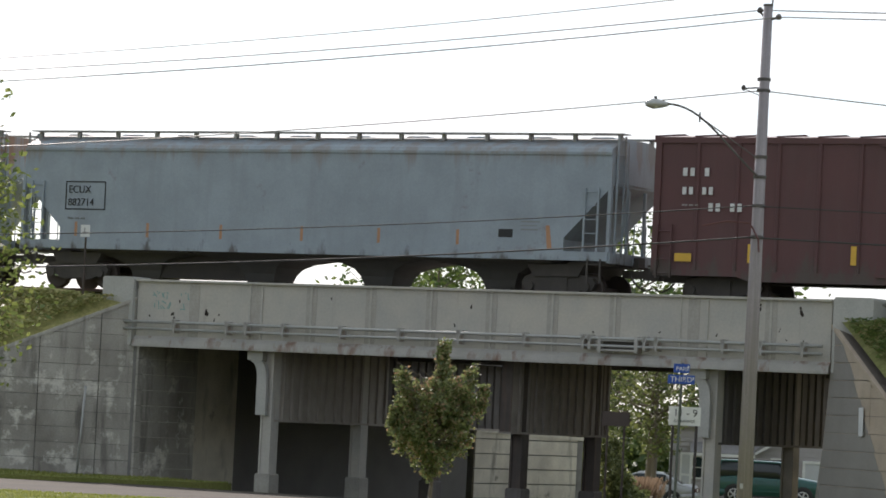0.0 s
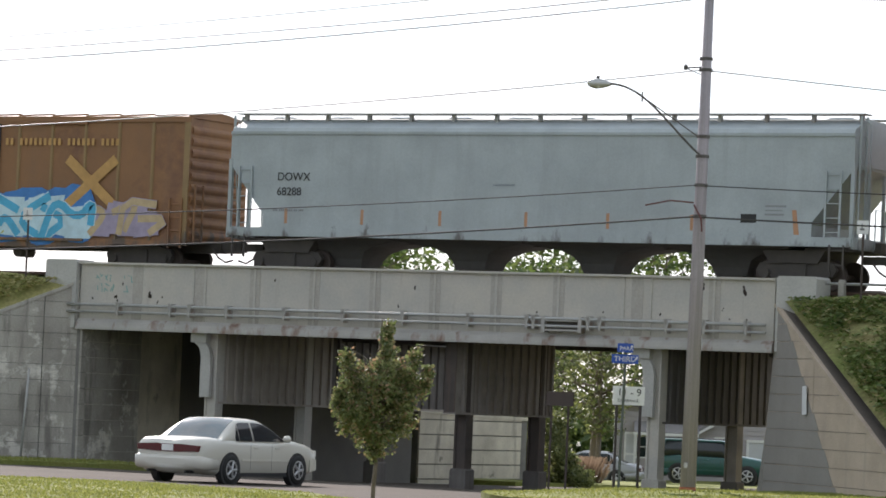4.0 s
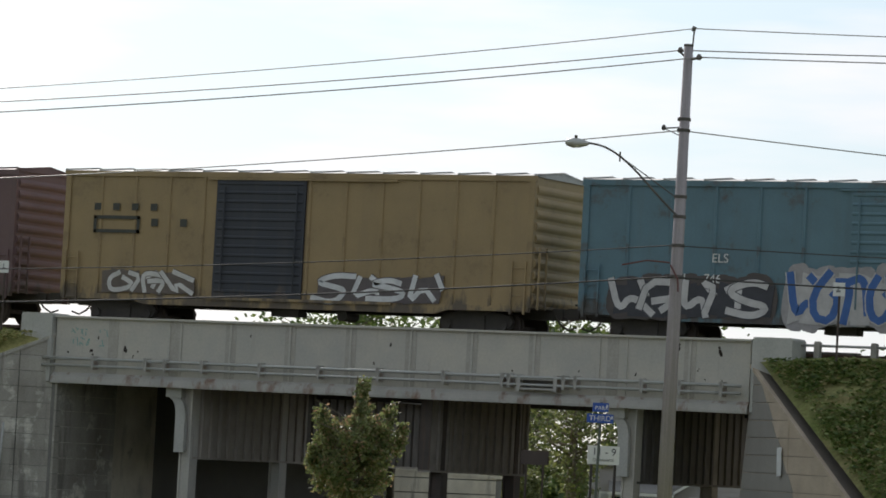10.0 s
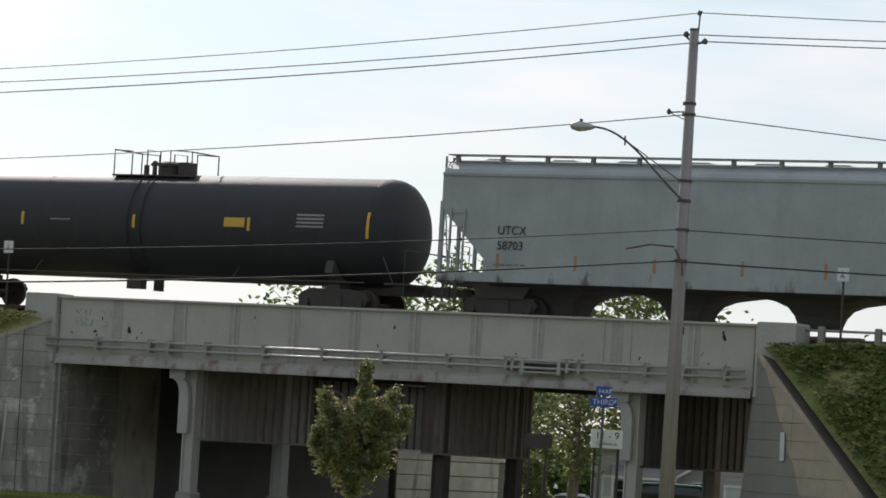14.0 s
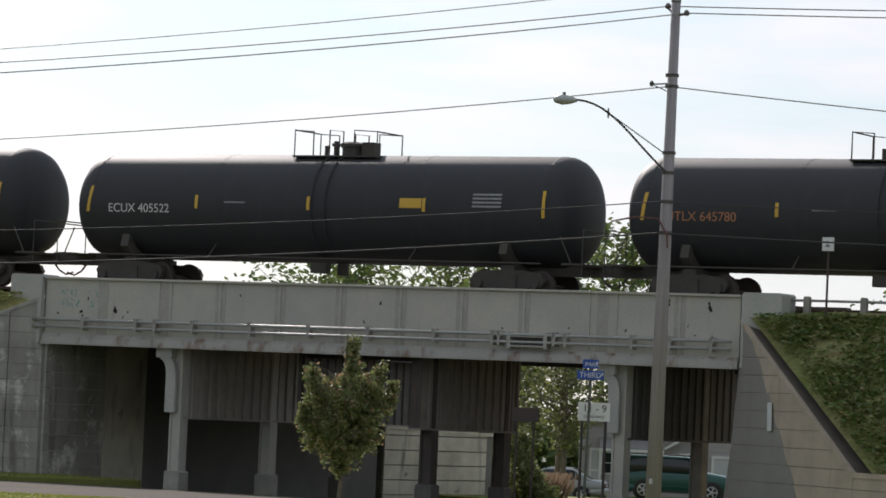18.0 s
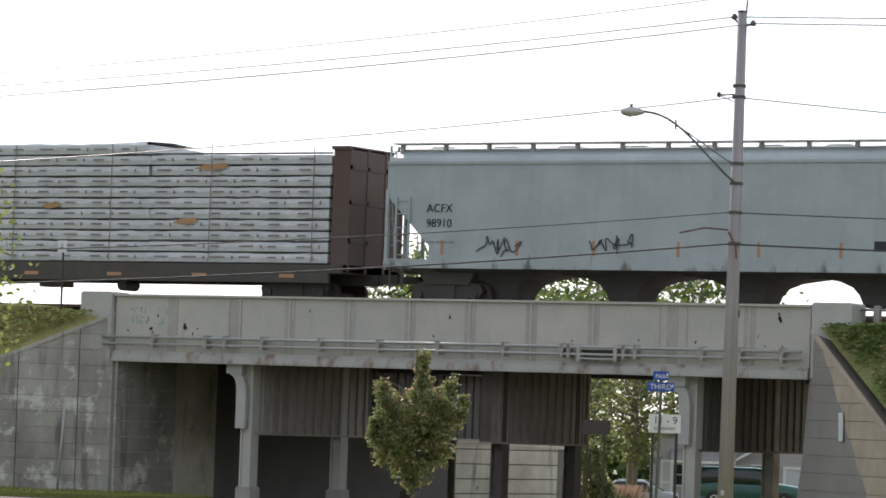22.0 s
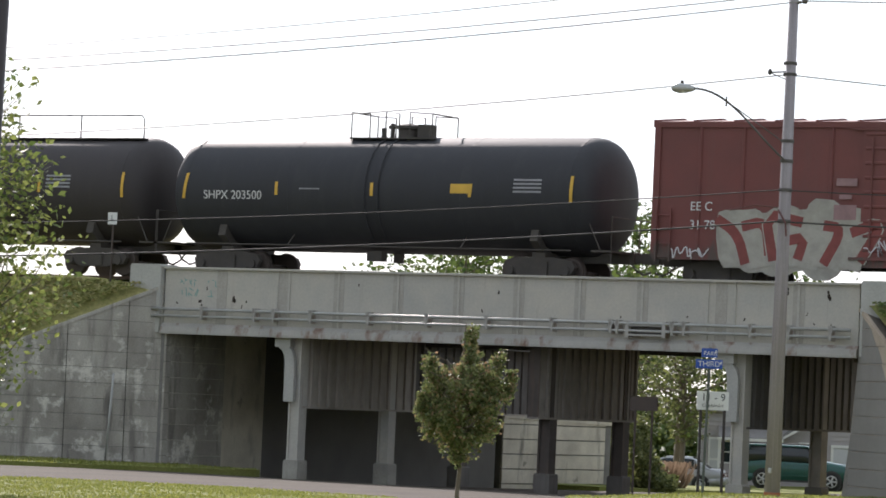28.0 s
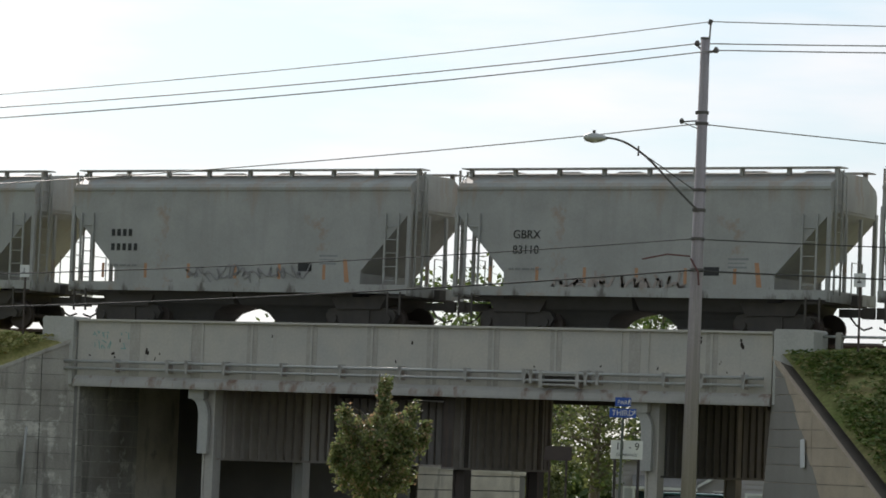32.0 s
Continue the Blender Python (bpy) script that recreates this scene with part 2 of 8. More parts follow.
POLE_WOOD = mat("weathered grey pole wood", (0.36, 0.325, 0.335), 0.9, second=(0.26, 0.233, 0.24), scale=2, amount=0.9, stretch=(8, 8, 0.25), grain=0.18, grain_scale=30, bump=0.5)
DARK_POLE = mat("dark brown painted pole", (0.035, 0.026, 0.026), 0.5, second=(0.028, 0.022, 0.024), scale=3, grain=0.15)
WIRE = mat("wire", (0.05, 0.048, 0.046), 0.85, bump=0)
WIRE_PALE = mat("aluminium wire", (0.34, 0.32, 0.3), 0.5, 0.4, bump=0)
ALU = mat("aluminium lamp", (0.5, 0.5, 0.48), 0.45, 0.5, grain=0.15)
LENS = mat("lamp lens", (0.75, 0.74, 0.7), 0.25, grain=0.05, bump=0)
SIGN_BLUE = mat("blue street sign", (0.02, 0.075, 0.36), 0.45, grain=0.1, bump=0)
SIGN_WHITE = mat("white sign face", (0.72, 0.72, 0.7), 0.5, grain=0.1, bump=0)
SIGN_BROWN = mat("brown back of a sign", (0.07, 0.05, 0.04), 0.7, grain=0.2)
SIGN_RED = mat("red sign face", (0.45, 0.025, 0.03), 0.45, grain=0.1, bump=0)
LETTER_BLACK = mat("black lettering", (0.02, 0.02, 0.02), 0.6, grain=0.1, bump=0)
LETTER_WHITE = mat("white lettering", (0.7, 0.7, 0.68), 0.6, second=(0.45, 0.43, 0.42), scale=5, amount=0.6, grain=0.2, bump=0)
POST_STEEL = mat("green-grey sign post", (0.1, 0.115, 0.1), 0.6, 0.3, grain=0.2)
BARK = mat("bark", (0.16, 0.13, 0.1), 0.95, second=(0.09, 0.075, 0.06), scale=6, stretch=(3, 3, 0.6), grain=0.4, bump=0.6)
LEAF_YOUNG = leafy("maple leaves turning bronze", (0.075, 0.11, 0.036), (0.24, 0.26, 0.105), tip=(0.34, 0.22, 0.13))
LEAF_LIGHT = leafy("light green leaves", (0.075, 0.115, 0.03), (0.27, 0.3, 0.09))
LEAF_FAR = leafy("summer foliage", (0.04, 0.075, 0.018), (0.13, 0.17, 0.045))
BLADE = leafy("grass blades", (0.14, 0.168, 0.033), (0.29, 0.295, 0.085))
WEED = leafy("weeds", (0.06, 0.115, 0.025), (0.22, 0.27, 0.075), tip=(0.36, 0.3, 0.14))

# paler weeds carry the west bank's sunlight in their colour
WEED_SUNLIT = leafy("sunlit-toned weeds", (0.19, 0.23, 0.06), (0.44, 0.41, 0.16), tip=(0.48, 0.4, 0.2))


# ---- building helpers ----
class Shape:
    """Collects vertices and faces of simple solids for one mesh."""

    def __init__(self):
        self.v, self.f = [], []

    def add(self, vs, fs):
        k = len(self.v)
        self.v += [tuple(p) for p in vs]
        self.f += [tuple(i + k for i in q) for q in fs]
        return self

    def box(self, x0, x1, y0, y1, z0, z1):
        vs = [(x, y, z) for x in (x0, x1) for y in (y0, y1) for z in (z0, z1)]
        return self.add(vs, [(0, 1, 3, 2), (4, 6, 7, 5), (0, 4, 5, 1), (2, 3, 7, 6), (0, 2, 6, 4), (1, 5, 7, 3)])

    def prism(self, pts, a, b, axis="y"):
        """A polygon in the plane across axis, drawn out from a to b. pts are (x, z) for y, (x, y) for z, (y, z) for x."""
        n = len(pts)

        def at(p, w):
            return {"y": (p[0], w, p[1]), "z": (p[0], p[1], w), "x": (w, p[0], p[1])}[axis]
        vs = [at(p, a) for p in pts] + [at(p, b) for p in pts]
        fs = [tuple(range(n)), tuple(range(2 * n - 1, n - 1, -1))]
        fs += [(i, i + n, (i + 1) % n + n, (i + 1) % n) for i in range(n)]
        return self.add(vs, fs)

    def rod(self, p0, p1, r, n=8, r1=None, caps=True):
        p0, p1 = Vector(p0), Vector(p1)
        r1 = r if r1 is None else r1
        d = (p1 - p0).normalized()
        a = d.cross(Vector((0, 0, 1)) if abs(d.z) < 0.9 else Vector((1, 0, 0))).normalized()
        b = d.cross(a)
        vs = []
        for p, q in ((p0, r), (p1, r1)):
            vs += [p + (a * math.cos(2 * math.pi * i / n) + b * math.sin(2 * math.pi * i / n)) * q for i in range(n)]
        fs = [(i, (i + 1) % n, (i + 1) % n + n, i + n) for i in range(n)]
        if caps:
            fs += [tuple(range(n - 1, -1, -1)), tuple(range(n, 2 * n))]
        return self.add(vs, fs)

    def path(self, pts, r, n=6):
        """One bent tube through the points."""
        pts = [Vector(q) for q in pts]
        vs, fs = [], []
        for i, q in enumerate(pts):
            d = (pts[min(i + 1, len(pts) - 1)] - pts[max(i - 1, 0)]).normalized()
            a = d.cross(Vector((0.31, 0.2, 0.93)) if abs(d.dot(Vector((0.31, 0.2, 0.93)))) < 0.95 else Vector((1, 0, 0))).normalized()
            b = d.cross(a)
            vs += [q + (a * math.cos(2 * math.pi * k / n) + b * math.sin(2 * math.pi * k / n)) * r for k in range(n)]
        for i in range(len(pts) - 1):
            fs += [(i * n + k, i * n + (k + 1) % n, (i + 1) * n + (k + 1) % n, (i + 1) * n + k) for k in range(n)]
        fs += [tuple(range(n - 1, -1, -1)), tuple(range((len(pts) - 1) * n, len(pts) * n))]
        return self.add(vs, fs)

    def pieces(self):
        """The shape cut into its separate solids."""
        lead = list(range(len(self.v)))

        def top(i):
            while lead[i] != i:
                lead[i] = lead[lead[i]]
                i = lead[i]
            return i
        for f in self.f:
            for i in f[1:]:
                lead[top(i)] = top(f[0])
        groups = {}
        for f in self.f:
            groups.setdefault(top(f[0]), []).append(f)
        for fs in groups.values():
            ids = sorted({i for f in fs for i in f})
            at = {k: j for j, k in enumerate(ids)}
            s = Shape()
            s.v, s.f = [self.v[k] for k in ids], [tuple(at[i] for i in f) for f in fs]
            yield s

    def lathe(self, prof, n=24, axis="x", c=(0, 0, 0)):
        """Rings of (along, radius) about an axis through c."""
        vs, fs = [], []
        for s, r in prof:
            for i in range(n):
                u, w = r * math.cos(2 * math.pi * i / n), r * math.sin(2 * math.pi * i / n)
                p = {"x": (s, u, w), "y": (u, s, w), "z": (u, w, s)}[axis]
                vs.append((p[0] + c[0], p[1] + c[1], p[2] + c[2]))
        for k in range(len(prof) - 1):
            fs += [(k * n + i, k * n + (i + 1) % n, (k + 1) * n + (i + 1) % n, (k + 1) * n + i) for i in range(n)]
        fs += [tuple(range(n - 1, -1, -1)), tuple(range((len(prof) - 1) * n, len(prof) * n))]
        return self.add(vs, fs)

    def mesh(self, name, material=None, smooth=False):
        me = bpy.data.meshes.new(name)
        me.from_pydata(self.v, [], self.f)
        me.validate()
        b = bmesh.new()
        b.from_mesh(me)
        if len(b.faces) < 20000:
            bmesh.ops.recalc_face_normals(b, faces=b.faces)
        b.to_mesh(me)
        b.free()
        if smooth:
            me.polygons.foreach_set("use_smooth", [len(p.vertices) == 4 for p in me.polygons])
        if material:
            me.materials.append(material)
        return me


def part(name, shape, material, parent, label="", smooth=False):
    """One mesh object under a thing, from a Shape or a ready mesh."""
    me = shape if isinstance(shape, bpy.types.Mesh) else shape.mesh(name, material, smooth)
    ob = new(name, me)
    ob.parent = parent
    if label:
        ob["label"] = label
    return ob


def parts(name, shape, material, parent, label="", smooth=False):
    """Each separate solid of a shape as a mesh object of its own."""
    return [part(name, s, material, parent, label, smooth) for s in shape.pieces()]


def thing(name, label, category, group="", at=None, kind=""):
    ob = tagged(new(name), label, category, group, kind)
    if at is not None:
        ob.matrix_world = at
    return ob


def solid(name, shape, material, label, category, group="", kind="", smooth=False):
    return tagged(new(name, shape.mesh(name, material, smooth)), label, category, group, kind)


TEXTS = {}


def text_mesh(words, size, material, deep=0.004):
    """Lettering in the built-in font as a mesh in the x-z plane, facing -y, starting at the origin."""
    key = (words, size, material.name)
    if key not in TEXTS:
        cu = bpy.data.curves.new("lettering", "FONT")
        cu.body, cu.size, cu.extrude = words, size, deep
        ob = bpy.data.objects.new("lettering", cu)
        me = bpy.data.meshes.new_from_object(ob)
        bpy.data.objects.remove(ob)
        me.transform(Matrix.Rotation(radians(90), 4, "X"))
        me.materials.clear()
        me.materials.append(material)
        TEXTS[key] = me
    return TEXTS[key]


def lettered(words, size, material, parent, place):
    """Lettering under a thing, one mesh a character."""
    me = text_mesh(words, size, material)
    s = Shape()
    s.v, s.f = [tuple(v.co) for v in me.vertices], [tuple(p.vertices) for p in me.polygons]
    for ob in parts("lettering", s, material, parent):
        ob.matrix_local = place


def smooth_step(a, b, v):
    u = min(1.0, max(0.0, (v - a) / (b - a)))
    return u * u * (3 - 2 * u)


# ---- ground, roads and lawns ----
def ground_z(x, y):
    return -0.012 * min(60.0, max(-35.0, y))


def lawn_z(x, y):
    rise = 0.24 * smooth_step(21.5, 25.3, x) * smooth_step(-20.5, -13.5, y)
    return ground_z(x, y) + 0.1 + rise + 0.03 * noise.noise((x * 0.5, y * 0.5, 0))


def spread(lo, hi, step, far):
    """Grid lines: even between lo and hi, then ever wider out to far."""
    xs = [lo + i * step for i in range(int((hi - lo) / step) + 1)]
    w = step
    while xs[-1] < far:
        w *= 1.35
        xs.append(xs[-1] + w)
    w = step
    while xs[0] > -far:
        w *= 1.35
        xs.insert(0, xs[0] - w)
    return xs


def sheet(xs, ys, zf):
    s = Shape()
    s.v = [(x, y, zf(x, y)) for y in ys for x in xs]
    n = len(xs)
    s.f = [(j * n + i, j * n + i + 1, (j + 1) * n + i + 1, (j + 1) * n + i) for j in range(len(ys) - 1) for i in range(n - 1)]
    return s


def dip(y):
    """The road sinks a little to pass under the bridge."""
    return 0.2 * smooth_step(-7.0, 0.5, y) * (1 - smooth_step(24.0, 44.0, y))


def hollow(x, y):
    """The ground lies lower beside the far street."""
    return 0.33 * smooth_step(-2.5, -5.5, x) * smooth_step(38.0, 46.0, y) * (1 - smooth_step(58.0, 66.0, y))


gs = sheet(spread(-40, 70, 2.5, 3500), spread(-90, 90, 2.5, 3500), lambda x, y: ground_z(x, y) - 0.14 - hollow(x, y) - (1.3 * dip(y) if -1 < x < 21 else 0))
solid("ground", gs, GRASS_SOIL, "dry grassy ground reaching to the horizon", "ground", kind="structure", smooth=True)


def inside(p, poly):
    hit, n = False, len(poly)
    for i in range(n):
        (x0, y0), (x1, y1) = poly[i], poly[(i + 1) % n]
        if (y0 > p[1]) != (y1 > p[1]) and p[0] < (x1 - x0) * (p[1] - y0) / (y1 - y0) + x0:
            hit = not hit
    return hit


def rounded(poly, times=3):
    for _ in range(times):
        out = []
        for i in range(len(poly)):
            a, b = poly[i], poly[(i + 1) % len(poly)]
            out += [(a[0] * 0.75 + b[0] * 0.25, a[1] * 0.75 + b[1] * 0.25), (a[0] * 0.25 + b[0] * 0.75, a[1] * 0.25 + b[1] * 0.75)]
        poly = out
    return poly


def slab(poly, zf, depth, cells=1.0):
    """A slab whose top follows zf: the outline with a skirt, the top cut into a grid of triangles."""
    b = bmesh.new()
    vs = [b.verts.new((x, y, 0)) for x, y in poly]
    b.faces.new(vs)
    lo, hi = [min(p[k] for p in poly) for k in (0, 1)], [max(p[k] for p in poly) for k in (0, 1)]
    for k in (0, 1):
        w = lo[k] + cells
        while w < hi[k]:
            co, no = [0, 0, 0], [0, 0, 0]
            co[k], no[k] = w, 1
            bmesh.ops.bisect_plane(b, geom=b.verts[:] + b.edges[:] + b.faces[:], plane_co=co, plane_no=no)
            w += cells
    bmesh.ops.triangulate(b, faces=b.faces[:])
    rim = [e for e in b.edges if len(e.link_faces) == 1]
    for v in b.verts:
        v.co.z = zf(v.co.x, v.co.y)
    low = bmesh.ops.extrude_edge_only(b, edges=rim)["geom"]
    for v in low:
        if isinstance(v, bmesh.types.BMVert):
            v.co.z -= depth
    bmesh.ops.recalc_face_normals(b, faces=b.faces[:])
    me = bpy.data.meshes.new("slab")
    b.to_mesh(me)
    b.free()
    return me


def laid(name, me, material, label, category):
    me.materials.append(material)
    return tagged(new(name, me), label, category, kind="structure")


ROAD = [(4.95, 420), (4.95, 0), (5.2, -7), (3.0, -13), (-8, -19), (-60, -33), (-60, -44), (0, -38), (14, -42), (20, -37), (26, -32), (32, -30), (36, -24), (70, -12), (70, -3),
        (30, -18.4), (26, -17.5), (22.4, -9), (18.2, -3), (17.9, 0), (17.9, 420)]
laid("road", slab(ROAD, lambda x, y: ground_z(x, y) - dip(y), 0.1, 3.0), ASPHALT, "worn grey asphalt road running under the bridge", "road")
LAWN_NEAR = rounded([(16.6, -36), (18.0, -31.4), (20.2, -27.6), (23.5, -27.8), (25.6, -28.8), (28.2, -31.7), (31.3, -34.0), (32.2, -33.6), (31.2, -30.0), (30.2, -27.6), (31.6, -28.9), (33.4, -30.2), (34.7, -29.6), (34.9, -27.2), (34.6, -24.6), (36.5, -21.8), (70, -9.5), (75, -20), (50, -24), (37.2, -28), (36.6, -37), (37.0, -45), (40, -75), (-10, -78), (2, -52), (12, -43)], 2)
LAWN_RIGHT = rounded([(22.7, -17.2), (24.3, -19.6), (26.2, -20.6), (28.2, -20.2), (29.6, -19.4), (30.4, -17.8), (32, -15.6), (38, -11), (70, 0), (70, 4), (33.0, -7.6), (28.3, -6.2), (22.6, -0.8), (20.6, 0.5), (19.4, -1.5), (21.2, -8.0), (22.8, -14.5)], 2)
LAWN_LEFT = rounded([(-14, -16), (-8, -15.5), (2.0, -11.6), (4.4, -9.2), (4.6, -3.5), (4.0, 0.2), (0.6, 0.2), (-1.0, -1.6), (-6, -6.4), (-14, -13)], 2)
LAWN_FAR = rounded([(18.2, 1.2), (21.5, 1.2), (21.5, 8), (26, 40), (22, 60), (18.2, 60)], 1)
LAWN_BACK = rounded([(4.6, 20.5), (4.6, 60), (-30, 60), (-40, 42), (-0.6, 34), (0.4, 20.5)], 1)
laid("lawn_1", slab(LAWN_NEAR, lawn_z, 0.3, 1.5), GRASS_SOIL, "sunlit mown lawn beside the road", "lawn")
laid("lawn_2", slab(LAWN_RIGHT, lawn_z, 0.5, 1.5), GRASS_SOIL, "lawn at the foot of the bank with the utility pole", "lawn")
laid("lawn_3", slab(LAWN_LEFT, lawn_z, 0.3, 1.5), GRASS_SOIL, "grass verge along the wing wall", "lawn")
laid("lawn_4", slab(LAWN_FAR, lambda x, y: ground_z(x, y) + 0.12, 0.4, 3), GRASS_SOIL, "grass strip under and behind the bridge", "lawn")
laid("lawn_5", slab(LAWN_BACK, lambda x, y: ground_z(x, y) - 0.1 - hollow(x, y), 0.4, 3), GRASS_SOIL, "grass beyond the bridge", "lawn")
PATH_DUST = mat("dusty tan paving", (0.2, 0.175, 0.135), 0.95, second=(0.15, 0.13, 0.1), scale=0.8, amount=0.8, grain=0.4, grain_scale=30, bump=0.4, gloss=0.2)
PATH = [(37.3, -28.2), (70, -18), (70, -30), (60, -60), (40, -74), (37.2, -45), (36.8, -37)]
laid("pavement", slab(PATH, lambda x, y: ground_z(x, y) + 0.06, 0.2, 4), PATH_DUST, "dusty tan pavement at the edge of the lawn", "pavement")


def blades(poly, count, zf, size, seed, box=None):
    """Tufts of grass as thin upright triangles."""
    rnd = random.Random(seed)
    x0, x1 = min(p[0] for p in poly), max(p[0] for p in poly)
    y0, y1 = min(p[1] for p in poly), max(p[1] for p in poly)
    if box:
        x0, x1, y0, y1 = max(x0, box[0]), min(x1, box[1]), max(y0, box[2]), min(y1, box[3])
    s = Shape()
    made = 0
    while made < count:
        x, y = rnd.uniform(x0, x1), rnd.uniform(y0, y1)
        if not inside((x, y), poly):
            continue
        made += 1
        if noise.noise((x * 0.35, y * 0.35, 3)) < rnd.uniform(-0.7, 0.1):
            continue
        z, a, h = zf(x, y) - 0.01, rnd.uniform(0, 6.28), size * rnd.uniform(0.5, 1.5)
        w = 0.012 + 0.25 * h
        dx, dy = math.cos(a) * w, math.sin(a) * w
        k = len(s.v)
        s.v += [(x - dx, y - dy, z), (x + dx, y + dy, z), (x + dy * 0.7 + rnd.uniform(-1, 1) * w, y - dx * 0.7, z + h)]
        s.f.append((k, k + 1, k + 2))
    return s


def stuff(name, shape, material, label, category):
    me = bpy.data.meshes.new(name)
    me.from_pydata(shape.v, [], shape.f)
    me.materials.append(material)
    return tagged(new(name, me), label, category, kind="stuff")


stuff("grass", blades(LAWN_NEAR, 150000, lawn_z, 0.036, 5, (14, 42, -62, -16)), BLADE, "short sunlit lawn grass with dry patches", "grass")
stuff("grass", blades(LAWN_RIGHT, 34000, lawn_z, 0.042, 6, (18, 42, -24, 2)), BLADE, "short grass round the pole and signs", "grass")
stuff("grass", blades(LAWN_LEFT, 16000, lawn_z, 0.055, 7), BLADE, "grass verge at the foot of the wall", "grass")
stuff("grass", blades(LAWN_FAR, 9000, lambda x, y: ground_z(x, y) + 0.12, 0.12, 8), BLADE, "longer grass behind the bridge", "grass")

# ---- railway bank ----
RAIL_Z, TRACK_Y = 5.56, 2.95


def bank_z(y):
    return min(5.42, 5.52 - 0.64 * -y)


def bank(side):
    """The grass bank on one side of the bridge, behind the flared wing wall."""
    ys = [0.6, 0.0, -0.3, -0.7, -1.2, -1.8, -2.5, -3.2, -4, -4.8, -5.6, -6.4, -7.2, -8.2]
    us = [0.0, 0.3, 0.7, 1.2, 1.8, 2.5, 3.3, 4.2, 5.2, 6.5, 8, 10, 12.5, 16, 20, 26, 35, 50, 80, 130, 220, 400, 900]
    s = Shape()
    for y in ys:
        for u in us:
            x = 22.05 + max(0.0, -y) + u if side > 0 else -0.15 - max(0.0, -y) - u
            near = 1 - math.exp(-u)
            z = bank_z(min(0.0, y)) - (0.16 if side > 0 else 0.3) * (1 - near) + near * 0.12 * noise.noise((x * 0.45, y * 0.6, side * 7.0)) + near * 0.05 * noise.noise((x * 1.7, y * 1.7, 2))
            s.v.append((x, y, max(z, ground_z(x, y) - 0.1)))
    n = len(us)
    s.f = [(j * n + i, j * n + i + 1, (j + 1) * n + i + 1, (j + 1) * n + i) for j in range(len(ys) - 1) for i in range(n - 1)]
    # bed under the tracks and the far slope
    e = 22.05 if side > 0 else -0.15
    k = len(s.v)
    for x in (e, e + side * 4, e + side * 30, e + side * 925):
        s.v += [(x, 0.6, 5.42), (x, 7.6 if side > 0 else 19.6, 5.35), (x, 17.0 if side > 0 else 31.0, -0.5)]
    for i in range(3):
        a, b = k + 3 * i, k + 3 * i + 3
        s.f += [(a, b, b + 1, a + 1), (a + 1, b + 1, b + 2, a + 2)]
    return s


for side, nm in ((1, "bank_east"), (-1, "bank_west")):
    solid(nm, bank(side), BANK_SOIL if side > 0 else BANK_SUNLIT, "rough grassy railway bank beside the bridge", "embankment", kind="structure", smooth=True)


def weeds(side, count, seed):
    rnd = random.Random(seed)
    s = Shape()
    for _ in range(count):
        y = -rnd.uniform(0.3, 7.8)
        u = rnd.uniform(0.05, 13)
        x = 22.05 - y + u if side > 0 else -0.15 + y - u
        thick = noise.noise((x * 0.5, y * 0.5, 9.0))
        if thick < rnd.uniform(-0.7, 0.25) and -y > 1.3:
            continue
        h = rnd.uniform(0.05, 0.16) * (0.6 if -y < 1.6 else 1 + 1.4 * max(0, thick))
        z = bank_z(y) - 0.03 + 0.1 * noise.noise((x * 0.45, y * 0.6, side * 7.0))
        for _ in range(3):
            a, w = rnd.uniform(0, 6.28), rnd.uniform(0.02, 0.07)
            cx, cy, cz = x + rnd.uniform(-0.1, 0.1), y + rnd.uniform(-0.1, 0.1), z + h * rnd.uniform(0.2, 1)
            dx, dy = math.cos(a) * w, math.sin(a) * w
            k = len(s.v)
            s.v += [(cx - dx, cy - dy, cz), (cx + dy, cy - dx, cz + w * 0.6), (cx + dx, cy + dy, cz + w), (cx - dy, cy + dx, cz + w * 0.2)]
            s.f.append((k, k + 1, k + 2, k + 3))
    return s


stuff("weeds", weeds(1, 19000, 21), WEED, "weeds and rough grass on the railway bank", "weeds")
stuff("weeds", weeds(-1, 16000, 22), WEED_SUNLIT, "weeds and rough grass on the railway bank", "weeds")

# ---- track ----
track = tagged(new("railway_track"), "rusty railway track on ballast", "railway", kind="structure")
bl = Shape().prism([(0.75, 5.3), (1.35, RAIL_Z - 0.17), (4.55, RAIL_Z - 0.17), (5.4, 5.3)], -900, 900, "x")
part("ballast", bl, BALLAST, track)
for yy in (-0.7525, 0.7525):
    y = TRACK_Y + yy
    part("rail", Shape().box(-900, 900, y - 0.037, y + 0.037, RAIL_Z - 0.045, RAIL_Z).box(-900, 900, y - 0.012, y + 0.012, RAIL_Z - 0.14, RAIL_Z - 0.04)
         .box(-900, 900, y - 0.07, y + 0.07, RAIL_Z - 0.165, RAIL_Z - 0.14), RAIL_STEEL, track)
tie = Shape().box(-0.11, 0.11, -1.3, 1.3, -0.17, 0)
tie_me = tie.mesh("tie", TIE_WOOD)
for i in range(110):
    t_ob = part("tie", tie_me, TIE_WOOD, track)
    t_ob.location = (-22 + i * 0.56, TRACK_Y, RAIL_Z - 0.14)

